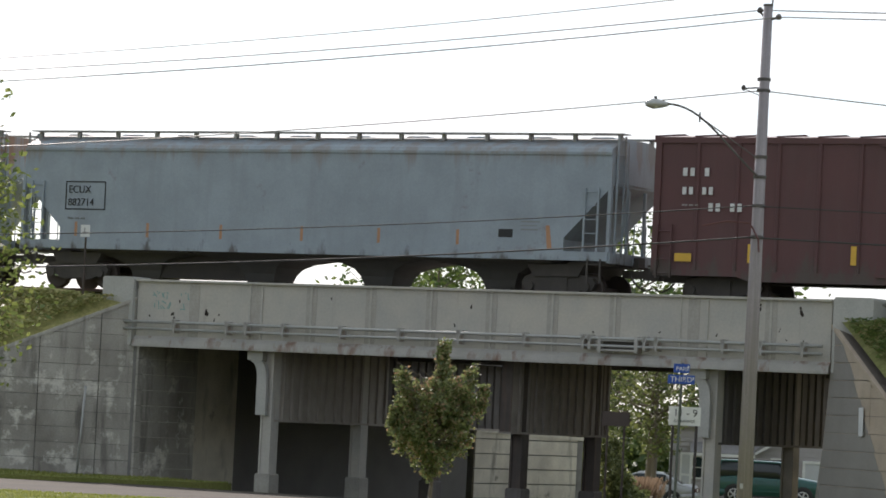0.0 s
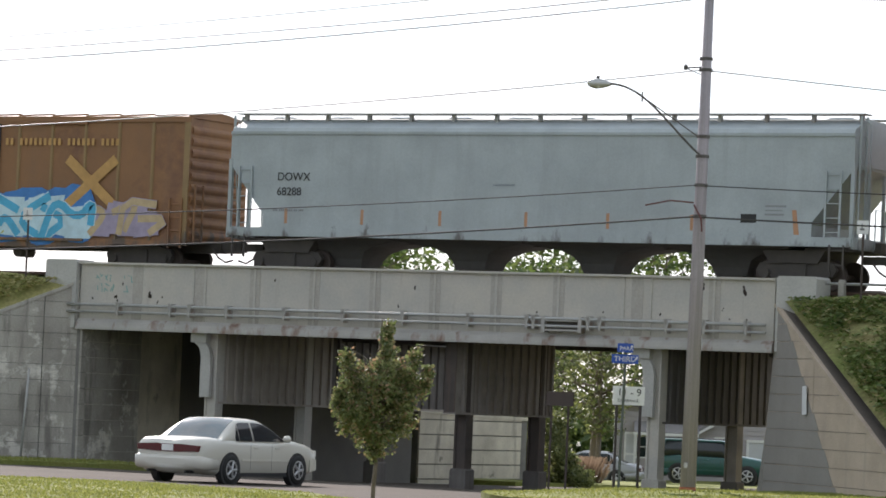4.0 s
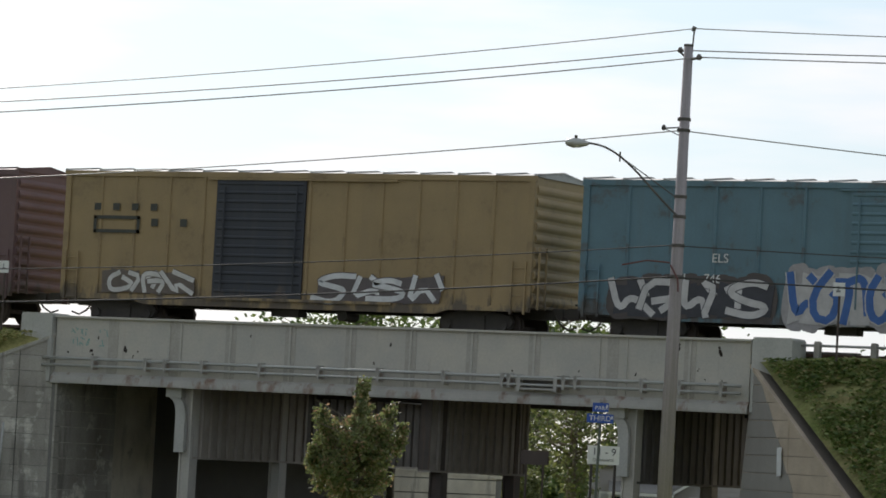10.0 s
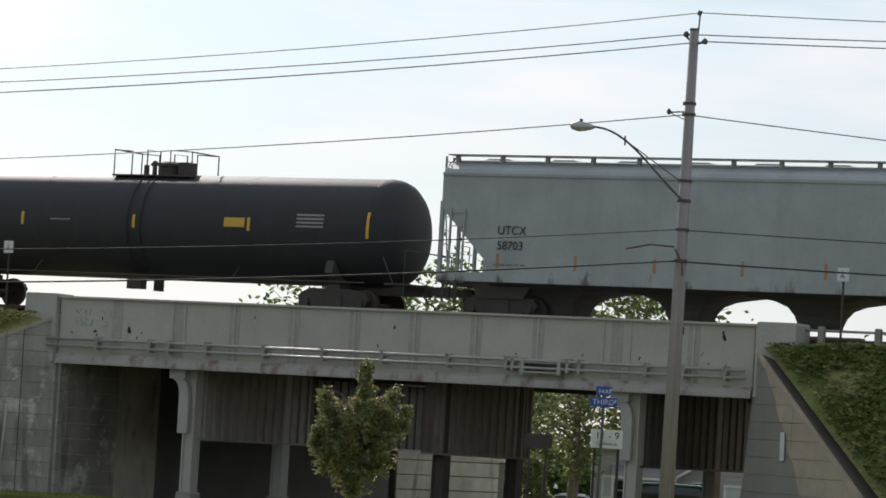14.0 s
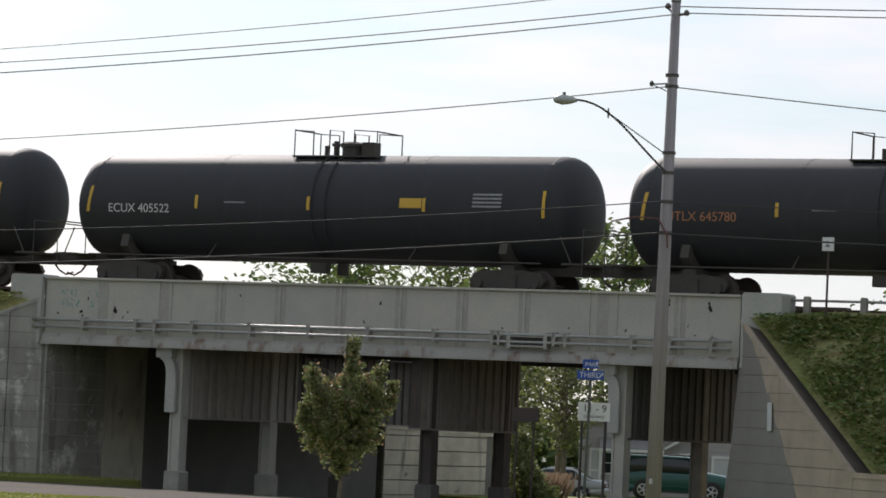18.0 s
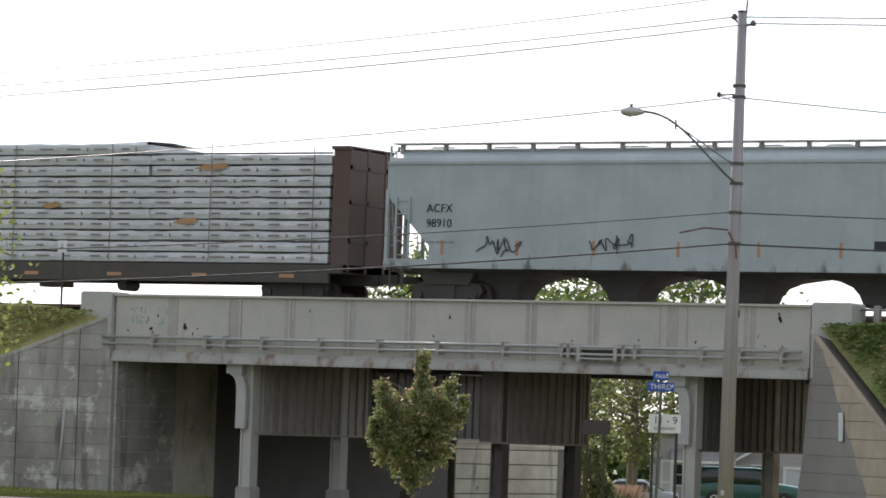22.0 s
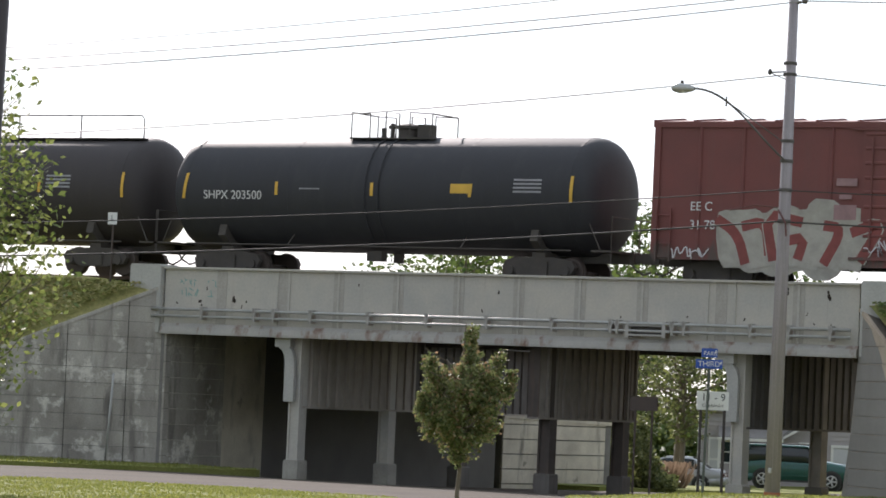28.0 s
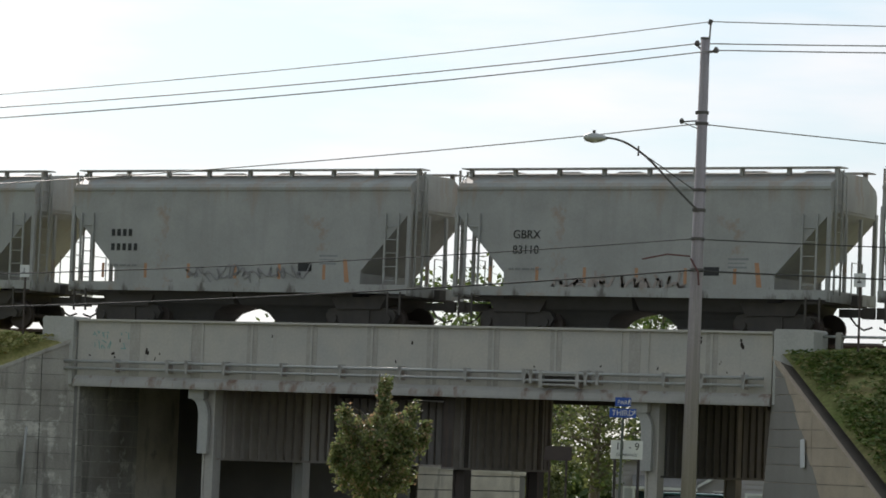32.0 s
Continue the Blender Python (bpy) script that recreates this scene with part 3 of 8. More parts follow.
# ---- the bridge ----
# grey that stands for the diagonal shadow on the east wing wall
WALL_SHADOW = mat("flat grey wall-shadow tone", (0.285, 0.265, 0.235), 0.85, second=(0.22, 0.205, 0.185), scale=0.7, amount=0.7, grain=0.15, grain_scale=15, bump=0.15)
# dark tone that paints the deep shade under the west span
CONCRETE_SHADE = mat("concrete darkened for underpass shade", (0.15, 0.14, 0.13), 0.95, second=(0.1, 0.094, 0.088), scale=0.8, grain=0.25, bump=0.4)
GIRDER_BAND = mat("dusty girder paint over stiffeners", (0.4, 0.375, 0.33), 0.8, second=(0.34, 0.315, 0.275), scale=1.2, amount=0.8, streak=(0.27, 0.2, 0.15), streak_scale=(3, 3, 0.3), streak_at=(0.56, 0.8), grain=0.2, grain_scale=14, bump=0.15)
COPE_TOP = mat("soil-stained coping top", (0.13, 0.11, 0.09), 0.95, second=(0.2, 0.17, 0.135), scale=1.5, grain=0.4, bump=0.6)
TEAL_SPRAY = mat("faded teal spray", (0.2, 0.36, 0.33), 0.7, grain=0.2, bump=0)
SPAN = 21.9
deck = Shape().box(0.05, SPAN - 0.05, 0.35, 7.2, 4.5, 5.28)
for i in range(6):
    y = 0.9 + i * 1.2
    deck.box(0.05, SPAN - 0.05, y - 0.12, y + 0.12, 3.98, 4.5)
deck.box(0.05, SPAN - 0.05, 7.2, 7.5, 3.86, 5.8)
# rear deck over the west span is unseen, added to keep it dark
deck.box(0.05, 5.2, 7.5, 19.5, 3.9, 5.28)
solid("bridge_deck", deck, STEEL_DARK, "dark bridge deck on longitudinal beams", "bridge deck", kind="structure")

girder = thing("bridge_girder", "pale grey riveted steel girder with rust stains and small rust holes", "girder", kind="structure")
part("web", Shape().box(0.02, SPAN - 0.02, 0.0, 0.3, 4.16, 5.74), GIRDER_PAINT, girder)
part("top_flange", Shape().box(0.0, SPAN, -0.09, 0.38, 5.74, 5.8), GIRDER_PAINT, girder)
lower = Shape().box(0.0, SPAN, -0.16, 0.36, 3.86, 3.93)
lower.prism([(-0.16, 3.93), (-0.13, 4.06), (-0.02, 4.17), (0.02, 4.17), (0.02, 3.93)], 0.0, SPAN, "x")
part("lower_flange", lower, GIRDER_RUST, girder, "rust-stained lower flange")
stiff_me = Shape().box(-0.03, 0.03, -0.035, 0.0, 4.18, 5.74).mesh("stiffener", GIRDER_PAINT)
for x in (3.9, 4.3, 5.95, 7.9, 9.85, 11.75, 13.65, 15.55, 17.5, 18.3, 20.15):
    part("stiffener", stiff_me, GIRDER_PAINT, girder).location.x = x
plate_me = Shape().box(-0.17, 0.17, -0.012, 0.0, 4.18, 5.74).mesh("splice_plate", GIRDER_BAND)
for x in (2.0, 4.1, 5.95, 7.9, 9.85, 11.75, 13.65, 15.55, 17.9, 20.15):
    part("splice_plate", plate_me, GIRDER_BAND, girder).location.x = x
rnd = random.Random(3)
spots = Shape()
for x, z, r in ((2.42, 4.86, 0.07), (1.25, 4.78, 0.05), (1.32, 4.7, 0.035), (0.45, 4.75, 0.03), (1.95, 4.72, 0.03), (2.85, 4.85, 0.035), (1.5, 5.2, 0.03), (2.7, 4.7, 0.03),
                (6.6, 5.4, 0.03), (11.1, 5.32, 0.045), (10.6, 4.8, 0.035), (13.6, 5.45, 0.03), (14.9, 4.75, 0.03), (19.8, 5.52, 0.075), (21.0, 5.45, 0.08), (20.4, 4.95, 0.03),
                (18.6, 4.75, 0.035), (20.1, 4.7, 0.03), (20.6, 4.72, 0.03), (21.1, 4.68, 0.03), (16.9, 4.8, 0.03), (18.0, 5.05, 0.025)):
    for _ in range(3):
        dx, dz, q = rnd.uniform(-r, r) * 0.6, rnd.uniform(-r, r) * 1.2, r * rnd.uniform(0.5, 0.9)
        n = 7
        spots.prism([(x + dx + q * rnd.uniform(0.6, 1) * math.cos(2 * math.pi * i / n), z + dz + q * rnd.uniform(0.7, 1.4) * math.sin(2 * math.pi * i / n)) for i in range(n)], -0.005, 0.002)
parts("rust_hole", spots, RUST, girder)
rnd = random.Random(77)
for i in range(11):
    cx, cz = 0.62 + (i % 6) * 0.16 + (0.35 if i % 6 > 3 else 0), 5.35 - (i // 6) * 0.28
    for _ in range(2):
        q = [(cx + rnd.uniform(-0.1, 0.1), cz + rnd.uniform(-0.13, 0.13)) for _ in range(2)]
        d = Vector((q[1][0] - q[0][0], q[1][1] - q[0][1])).normalized() * 0.014
        part("spray_mark", Shape().prism([(q[0][0] - d.y, q[0][1] + d.x), (q[1][0] - d.y, q[1][1] + d.x), (q[1][0] + d.y, q[1][1] - d.x), (q[0][0] + d.y, q[0][1] - d.x)], -0.004, 0.001), TEAL_SPRAY, girder)
for k, z in enumerate((4.57, 4.37)):
    part("conduit", Shape().rod((-0.25, -0.24, z), (SPAN - 0.15, -0.24, z), 0.045 if k == 0 else 0.04, 10), PIPE, girder, smooth=True)
clamp_me = Shape().box(-0.035, 0.035, -0.3, 0.0, 4.28, 4.66).box(-0.06, 0.06, -0.3, -0.17, 4.5, 4.65).mesh("clamp", GIRDER_RUST)
for x in (1.5, 3.3, 3.95, 5.2, 7.1, 9.0, 10.9, 12.95, 14.75, 14.95, 16.6, 16.95, 18.9, 20.0, 21.2):
    part("clamp", clamp_me, GIRDER_RUST, girder).location.x = x
part("junction_box", Shape().box(15.25, 16.35, -0.26, 0.0, 4.24, 4.29).box(15.25, 16.35, -0.26, 0.0, 4.5, 4.6).box(15.2, 15.3, -0.28, 0.0, 4.2, 4.64).box(16.3, 16.4, -0.28, 0.0, 4.2, 4.64), GIRDER_RUST, girder)
part("junction_box", Shape().box(15.3, 16.3, -0.12, 0.0, 4.29, 4.5), STEEL_DARK, girder, "dark recessed box")


def column(x, y, material, plinth):
    """A built-up bridge column on a plinth."""
    z = ground_z(x, y)
    c = thing("bridge_column", "painted steel bridge column on a square plinth" if material is GIRDER_PAINT else "dark streaked steel bridge column on a square plinth", "column", "columns under the bridge")
    s = Shape().box(x - 0.13, x + 0.13, y - 0.15, y + 0.15, z + 0.38, 3.98).box(x - 0.18, x - 0.13, y - 0.2, y + 0.2, z + 0.38, 3.98).box(x + 0.13, x + 0.18, y - 0.2, y + 0.2, z + 0.38, 3.98)
    part("shaft", s, material, c)
    part("plinth", Shape().box(x - 0.25, x + 0.25, y - 0.25, y + 0.25, z - 0.6, z + 0.38).prism([(x - 0.25, z + 0.38), (x - 0.22, z + 0.42), (x + 0.22, z + 0.42), (x + 0.25, z + 0.38)], y - 0.24, y + 0.24), plinth, c)
    return c


def bracket(x, y, c):
    """The curved knee bracket on the outer face of a front column."""
    arc = [math.pi / 2 * i / 7 for i in range(8)]
    pts = [(x - 0.5, 3.62)] + [(x - 0.5 + 0.22 * math.sin(a), 3.1 + 0.46 * math.cos(a)) for a in arc] + [(x - 0.28, 2.06), (x + 0.04, 2.06)]
    pts += [(x - 0.26 + 0.3 * math.sin(a), 3.1 + 0.52 * math.cos(a)) for a in reversed(arc)]
    part("knee_bracket", Shape().prism(pts, y - 0.34, y - 0.2), CONCRETE_PALE, c, "pale curved knee bracket")
    part("bearing_pad", Shape().box(x - 0.6, x - 0.08, y - 0.4, y - 0.18, 3.6, 3.86), CONCRETE_PALE, c)


def bent(x, front):
    deep = 19.4 if x < 5 else 6.25 if x < 15 else 7.6
    for i, y in enumerate((0.5, 5.4, 9.7) if x < 5 else (0.45, 5.4) if front else (1.3, 5.6)):
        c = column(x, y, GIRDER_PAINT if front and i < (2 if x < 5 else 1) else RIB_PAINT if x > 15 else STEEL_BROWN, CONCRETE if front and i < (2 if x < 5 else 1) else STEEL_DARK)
        if front and i == 0:
            bracket(x, y, c)
    beam = thing("cross_beam", "grimy ribbed steel beam over a row of columns", "beam", "beams over the columns")
    # right-hand beam coloured dark in place of the shade around it
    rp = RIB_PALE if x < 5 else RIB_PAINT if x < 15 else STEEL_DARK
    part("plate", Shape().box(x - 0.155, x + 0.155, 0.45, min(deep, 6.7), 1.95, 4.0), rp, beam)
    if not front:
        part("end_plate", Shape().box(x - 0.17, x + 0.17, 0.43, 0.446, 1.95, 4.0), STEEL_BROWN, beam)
    # rear stretch and its ribs carry the underpass shade in their colour
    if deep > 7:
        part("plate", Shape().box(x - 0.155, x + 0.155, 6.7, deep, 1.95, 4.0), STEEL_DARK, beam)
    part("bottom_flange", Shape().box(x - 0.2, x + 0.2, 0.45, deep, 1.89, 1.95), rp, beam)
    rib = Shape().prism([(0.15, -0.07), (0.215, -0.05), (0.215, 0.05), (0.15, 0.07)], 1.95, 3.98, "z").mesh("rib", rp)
    rib_shade = rib.copy()
    rib_shade.materials[0] = STEEL_DARK
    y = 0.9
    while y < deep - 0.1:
        part("rib", rib if y < 6.7 else rib_shade, rp, beam).location = (x, y, 0)
        y += 0.47


for x, front in ((4.42, True), (12.1, False), (18.38, True)):
    bent(x, front)


def clip(poly, a, b, c):
    """The part of a polygon where a*x + b*z <= c."""
    out = []
    for i in range(len(poly)):
        p, q = poly[i], poly[(i + 1) % len(poly)]
        dp, dq = a * p[0] + b * p[1] - c, a * q[0] + b * q[1] - c
        if dp <= 0:
            out.append(p)
        if (dp < 0) != (dq < 0) and dp != dq:
            t = dp / (dp - dq)
            out.append((p[0] + (q[0] - p[0]) * t, p[1] + (q[1] - p[1]) * t))
    return out


def wing(name, origin, way, length, top0, fall, low, joints, material, course=0.452, z0=-0.35, label="concrete wing wall cast in level courses, stained by run-off", cap=None, batter=0.0, gap=0.014):
    """A flared wing wall built of cast courses with recessed joints; s runs along it from the bridge."""
    w = tagged(new(name), label, "wall", kind="structure")
    w.matrix_world = Matrix.Translation(origin) @ Matrix.Rotation(math.atan2(way[1], way[0]), 4, "Z")
    flip = 1 if way[0] > 0 else -1
    back = (0.06 * flip, 0.5 * flip)
    core = [(-batter * (4 - z0) + 0.02, z0), (length, z0), (length, low - 0.04), ((top0 - low) / fall, low - 0.04), (0, top0 - 0.04)]
    part("core", Shape().prism(core, *back), CONCRETE_DARK, w)
    rows = int((top0 - z0) / course) + 1
    knee = (top0 - low) / fall
    joints = sorted([j for j in joints if abs(j - knee) > 0.4] + [knee])
    for r in range(rows):
        for s0, s1 in zip(joints, joints[1:]):
            z1 = z0 + (r + 1) * course - gap
            za = z0 + r * course
            lead_0, lead_1 = (batter * max(0, 4 - za), batter * max(0, 4 - z1)) if s0 == 0 else (0, 0)
            q = [(s0 + 0.012 - lead_0, za), (s1 - 0.012, za), (s1 - 0.012, z1), (s0 + 0.012 - lead_1, z1)]
            q = clip(q, fall, 1.0, top0 - 0.1) if s0 < knee - 0.01 else clip(q, 0.0, 1.0, low - 0.12)
            if len(q) > 2:
                part("panel", Shape().prism(q, 0.0, back[0] + 0.02 * flip), material, w)
    for y0, y1, m in ((-0.03, 0.09, material), (0.09, 0.55, cap or COPE_TOP)):
        cope = Shape().prism([(0, top0 - 0.1), (0, top0), (knee, low), (knee, low - 0.12)], y0 * flip, y1 * flip)
        cope.prism([(knee, low - 0.12), (knee, low), (length, low), (length, low - 0.12)], y0 * flip, y1 * flip)
        part("coping", cope, m, w)
    return w


R2 = math.sqrt(0.5)
wing("wall_east", (SPAN, 0.0, 0), (R2, -R2), 14.0, 5.16, 0.672 * R2, 1.4, (0, 2.9, 8.2, 14.0), CONCRETE_WARM, batter=0.17)
wing("wall_west", (0.0, 0.0, 0), (-R2, -R2), 16.0, 5.28, 0.6 * R2, 0.9, (0, 1.0, 2.75, 6.1, 9.6, 16.0), CONCRETE_WING, cap=BANK_SUNLIT)
wing("wall_north_west", (0.1, 20.0, 0), (0.02, 1.0), 7.5, 1.9, 0.02, 1.76, (0, 2.9, 7.0), ABUTMENT, z0=-0.9, course=0.5, gap=0.04)
wing("wall_north_east", (SPAN, 7.5, 0), (0.35, 0.937), 14.0, 5.2, 0.35, 1.2, (0, 4.0, 8.0, 14.0), CONCRETE_PALE, z0=-0.9)
for nm, x0, x1 in (("abutment_west", -1.6, 0.12), ("abutment_east", SPAN - 0.12, SPAN + 1.6)):
    deep = 19.5 if x0 < 0 else 7.5
    a = Shape().box(x0, x1, 0.02, deep, -0.9, 3.96)
    if x0 < 0:
        a = Shape().box(x0, x1, 0.3, 5.3, -0.9, 3.96)
        # rear part of the abutment, its shade put into the colour
        solid("abutment_north_west", Shape().box(x0, x1 - 0.02, 5.3, 19.5, -0.9, 3.96), CONCRETE_SHADE, "abutment behind the bridge seat, coloured dark for the shade under the bridge", "abutment", kind="structure")
        solid("pier_cap_west", Shape().box(x0, x1, -0.02, 0.3, -0.9, 3.96), CONCRETE_DARK, "concrete corner of the abutment", "abutment", kind="structure")
    else:
        a = Shape().prism([(21.3, -0.9), (23.5, -0.9), (23.5, 3.96), (21.88, 3.96)], 0.3, 7.5)
    ab = solid(nm, a, ABUTMENT if x0 < 0 else CONCRETE, "stained concrete bridge abutment", "abutment", kind="structure")
    if x0 < 0:
        for k in range(10):
            z = -0.55 + 0.452 * k
            for ya, yb in ((-0.03, 1.3), (1.3, 3.05)):
                part("panel", Shape().box(x1 - 0.02, x1 + 0.05, ya + 0.006, yb - 0.006, z, min(3.95, z + 0.438)), CONCRETE_WING, ab)
    b = Shape().box(x0 + (0 if x0 < 0 else 0.14), x1 - (0.14 if x0 < 0 else 0), 0.3, deep, 3.96, 5.3)
    solid("backwall" + nm[8:], b, CONCRETE, "concrete back wall of the abutment", "abutment", kind="structure")
for nm, x0, x1 in (("end_post_west", -1.12, -0.04), ("end_post_east", SPAN + 0.08, SPAN + 1.2)):
    e = Shape().prism([(x0, 3.9), (x1, 3.9), (x1, 5.8), (x1 - 0.05, 5.86), (x0 + 0.05, 5.86), (x0, 5.8)], -0.16, 0.75)
    solid(nm, e, CONCRETE_PALE, "square concrete end post of the bridge parapet", "end post", kind="structure")
# painted shadow: grey sheets over the lower inner part of the east wing wall
east = bpy.data.objects["wall_east"]
for k in range(12):
    z = -0.35 + 0.452 * k
    q = clip([(0.03 - 0.17 * max(0, 4 - z), z), (6.6, z), (6.6, z + 0.43), (0.03 - 0.17 * max(0, 3.57 - z), z + 0.43)], 1.116, 1.0, 5.62 + (0.06 if k % 2 else -0.05))
    q = clip(q, 0.475, 1.0, 5.16 - 0.12) if len(q) > 2 else q
    if len(q) > 2:
        part("paint_coat", Shape().prism(q, -0.004, 0.004), WALL_SHADOW, east, "flat grey layer painting the shadow on the concrete")
parapet = thing("guard_rail", "low grey pipe rail on square concrete posts beside the track", "guard rail", kind="structure")
for k in range(11):
    x = 23.56 + 1.58 * k
    part("post", Shape().prism([(x - 0.08, 5.3), (x + 0.08, 5.3), (x + 0.08, 5.78), (x + 0.05, 5.82), (x - 0.05, 5.82), (x - 0.08, 5.78)], 0.36, 0.52), CONCRETE, parapet)
part("rail", Shape().rod((23.0, 0.44, 5.71), (41.0, 0.44, 5.71), 0.035, 8), PIPE, parapet, smooth=True)
patch = solid("wall_plate", Shape().box(-0.14, 0.14, -0.02, 0.0, -0.36, 0.36), SIGN_WHITE, "white marker plate fixed to the wing wall", "marker plate")
patch.matrix_world = Matrix.Translation((23.62, -1.76, 2.66)) @ Matrix.Rotation(radians(-45), 4, "Z") @ pose(0, -0.02, 0, 0, -4, 0)
pipe_ob = solid("drain_pipe", Shape().rod((0, 0, 0), (0, 0, 2.7), 0.035, 8), PIPE, "grey drain pipe leaning on the wing wall", "pipe", smooth=True)
pipe_ob.matrix_world = Matrix.Translation((-0.95, -1.22, -0.05)) @ pose(0, 0, 0, 0, 3.5, 0)


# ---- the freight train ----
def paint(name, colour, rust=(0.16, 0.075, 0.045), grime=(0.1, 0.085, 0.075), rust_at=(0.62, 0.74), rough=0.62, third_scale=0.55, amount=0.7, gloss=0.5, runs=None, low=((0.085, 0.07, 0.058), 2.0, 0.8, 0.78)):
    # grey lift puts the veiling haze into every car paint
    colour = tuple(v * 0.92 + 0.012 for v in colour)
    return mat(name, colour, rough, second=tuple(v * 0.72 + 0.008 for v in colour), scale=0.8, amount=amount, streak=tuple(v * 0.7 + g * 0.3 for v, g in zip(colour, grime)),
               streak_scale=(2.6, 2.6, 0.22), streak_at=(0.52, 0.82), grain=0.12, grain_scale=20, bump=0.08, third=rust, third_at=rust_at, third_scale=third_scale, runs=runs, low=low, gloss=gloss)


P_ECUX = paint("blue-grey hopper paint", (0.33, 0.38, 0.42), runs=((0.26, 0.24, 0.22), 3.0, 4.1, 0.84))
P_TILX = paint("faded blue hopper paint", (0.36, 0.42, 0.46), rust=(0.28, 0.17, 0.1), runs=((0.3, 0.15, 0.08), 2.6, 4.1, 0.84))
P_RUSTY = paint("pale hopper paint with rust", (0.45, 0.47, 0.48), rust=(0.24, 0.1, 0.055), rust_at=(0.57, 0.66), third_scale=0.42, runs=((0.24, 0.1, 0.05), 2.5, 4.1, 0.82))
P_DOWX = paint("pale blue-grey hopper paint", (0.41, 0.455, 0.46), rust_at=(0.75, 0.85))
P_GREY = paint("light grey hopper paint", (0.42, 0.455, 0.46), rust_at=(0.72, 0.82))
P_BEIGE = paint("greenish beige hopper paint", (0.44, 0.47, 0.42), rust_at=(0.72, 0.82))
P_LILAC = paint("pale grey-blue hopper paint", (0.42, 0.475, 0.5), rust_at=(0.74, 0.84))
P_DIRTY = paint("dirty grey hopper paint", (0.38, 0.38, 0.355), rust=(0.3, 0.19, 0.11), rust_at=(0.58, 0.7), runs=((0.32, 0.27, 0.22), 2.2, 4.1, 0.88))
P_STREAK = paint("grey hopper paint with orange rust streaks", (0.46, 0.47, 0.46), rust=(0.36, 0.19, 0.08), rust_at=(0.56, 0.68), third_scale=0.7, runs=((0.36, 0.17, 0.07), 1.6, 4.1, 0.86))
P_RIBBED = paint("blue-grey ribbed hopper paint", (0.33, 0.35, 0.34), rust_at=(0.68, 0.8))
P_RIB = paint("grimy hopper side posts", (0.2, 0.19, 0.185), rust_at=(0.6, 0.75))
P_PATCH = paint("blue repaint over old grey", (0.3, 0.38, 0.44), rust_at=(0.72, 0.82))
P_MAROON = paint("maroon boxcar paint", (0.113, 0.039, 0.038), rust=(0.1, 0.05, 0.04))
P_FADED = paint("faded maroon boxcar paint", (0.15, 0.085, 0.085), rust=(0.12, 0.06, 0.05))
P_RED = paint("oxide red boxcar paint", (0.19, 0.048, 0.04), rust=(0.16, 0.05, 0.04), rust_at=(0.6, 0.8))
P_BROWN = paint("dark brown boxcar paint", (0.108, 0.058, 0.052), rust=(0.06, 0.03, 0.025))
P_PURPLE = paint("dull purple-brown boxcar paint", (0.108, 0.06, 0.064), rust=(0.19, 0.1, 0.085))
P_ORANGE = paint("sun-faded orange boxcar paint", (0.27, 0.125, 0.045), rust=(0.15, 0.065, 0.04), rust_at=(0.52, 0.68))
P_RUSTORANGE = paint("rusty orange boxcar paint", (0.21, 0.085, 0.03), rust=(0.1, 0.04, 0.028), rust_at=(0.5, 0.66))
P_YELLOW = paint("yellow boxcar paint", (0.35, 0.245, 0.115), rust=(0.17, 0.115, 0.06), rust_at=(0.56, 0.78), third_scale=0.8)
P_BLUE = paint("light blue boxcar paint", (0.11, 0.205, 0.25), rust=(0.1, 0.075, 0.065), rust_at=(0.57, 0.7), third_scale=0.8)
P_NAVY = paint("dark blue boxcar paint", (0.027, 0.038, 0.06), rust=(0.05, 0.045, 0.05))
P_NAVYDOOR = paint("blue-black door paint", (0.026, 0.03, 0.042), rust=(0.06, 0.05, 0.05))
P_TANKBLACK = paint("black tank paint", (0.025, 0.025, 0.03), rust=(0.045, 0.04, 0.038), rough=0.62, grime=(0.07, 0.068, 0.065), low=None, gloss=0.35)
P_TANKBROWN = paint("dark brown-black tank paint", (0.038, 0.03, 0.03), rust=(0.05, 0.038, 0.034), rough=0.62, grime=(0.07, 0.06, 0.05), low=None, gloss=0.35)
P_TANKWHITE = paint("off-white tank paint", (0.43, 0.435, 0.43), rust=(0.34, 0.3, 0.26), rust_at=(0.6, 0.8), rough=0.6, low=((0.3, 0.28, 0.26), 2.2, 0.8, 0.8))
ROOF_GREY = mat("galvanised car roof", (0.4, 0.39, 0.37), 0.6, 0.2, third=(0.2, 0.13, 0.1), third_at=(0.55, 0.7), grain=0.2)
BAY = mat("grimy outlet bays", (0.1, 0.093, 0.084), 0.85, second=(0.07, 0.065, 0.06), scale=2, grain=0.3)
UNDER = mat("grimy running gear", (0.07, 0.062, 0.055), 0.85, second=(0.1, 0.085, 0.07), scale=3, grain=0.3)
WHEEL = mat("wheel steel", (0.09, 0.07, 0.06), 0.7, 0.4, grain=0.2)
YELLOW_MARK = mat("yellow reflective mark", (0.7, 0.42, 0.05), 0.5, grain=0.15, bump=0)
ORANGE_MARK = mat("faded orange mark", (0.45, 0.24, 0.13), 0.6, grain=0.2, bump=0)
WRAP = mat("white lumber wrap", (0.56, 0.57, 0.575), 0.6, second=(0.42, 0.43, 0.44), scale=2.2, amount=0.8, stretch=(0.6, 1, 3), grain=0.25, grain_scale=9, bump=0.5)
WRAP_PRINT = mat("dark print on the wrap", (0.15, 0.17, 0.165), 0.6, second=(0.3, 0.2, 0.17), scale=1.3, amount=1.0, grain=0.2, bump=0)
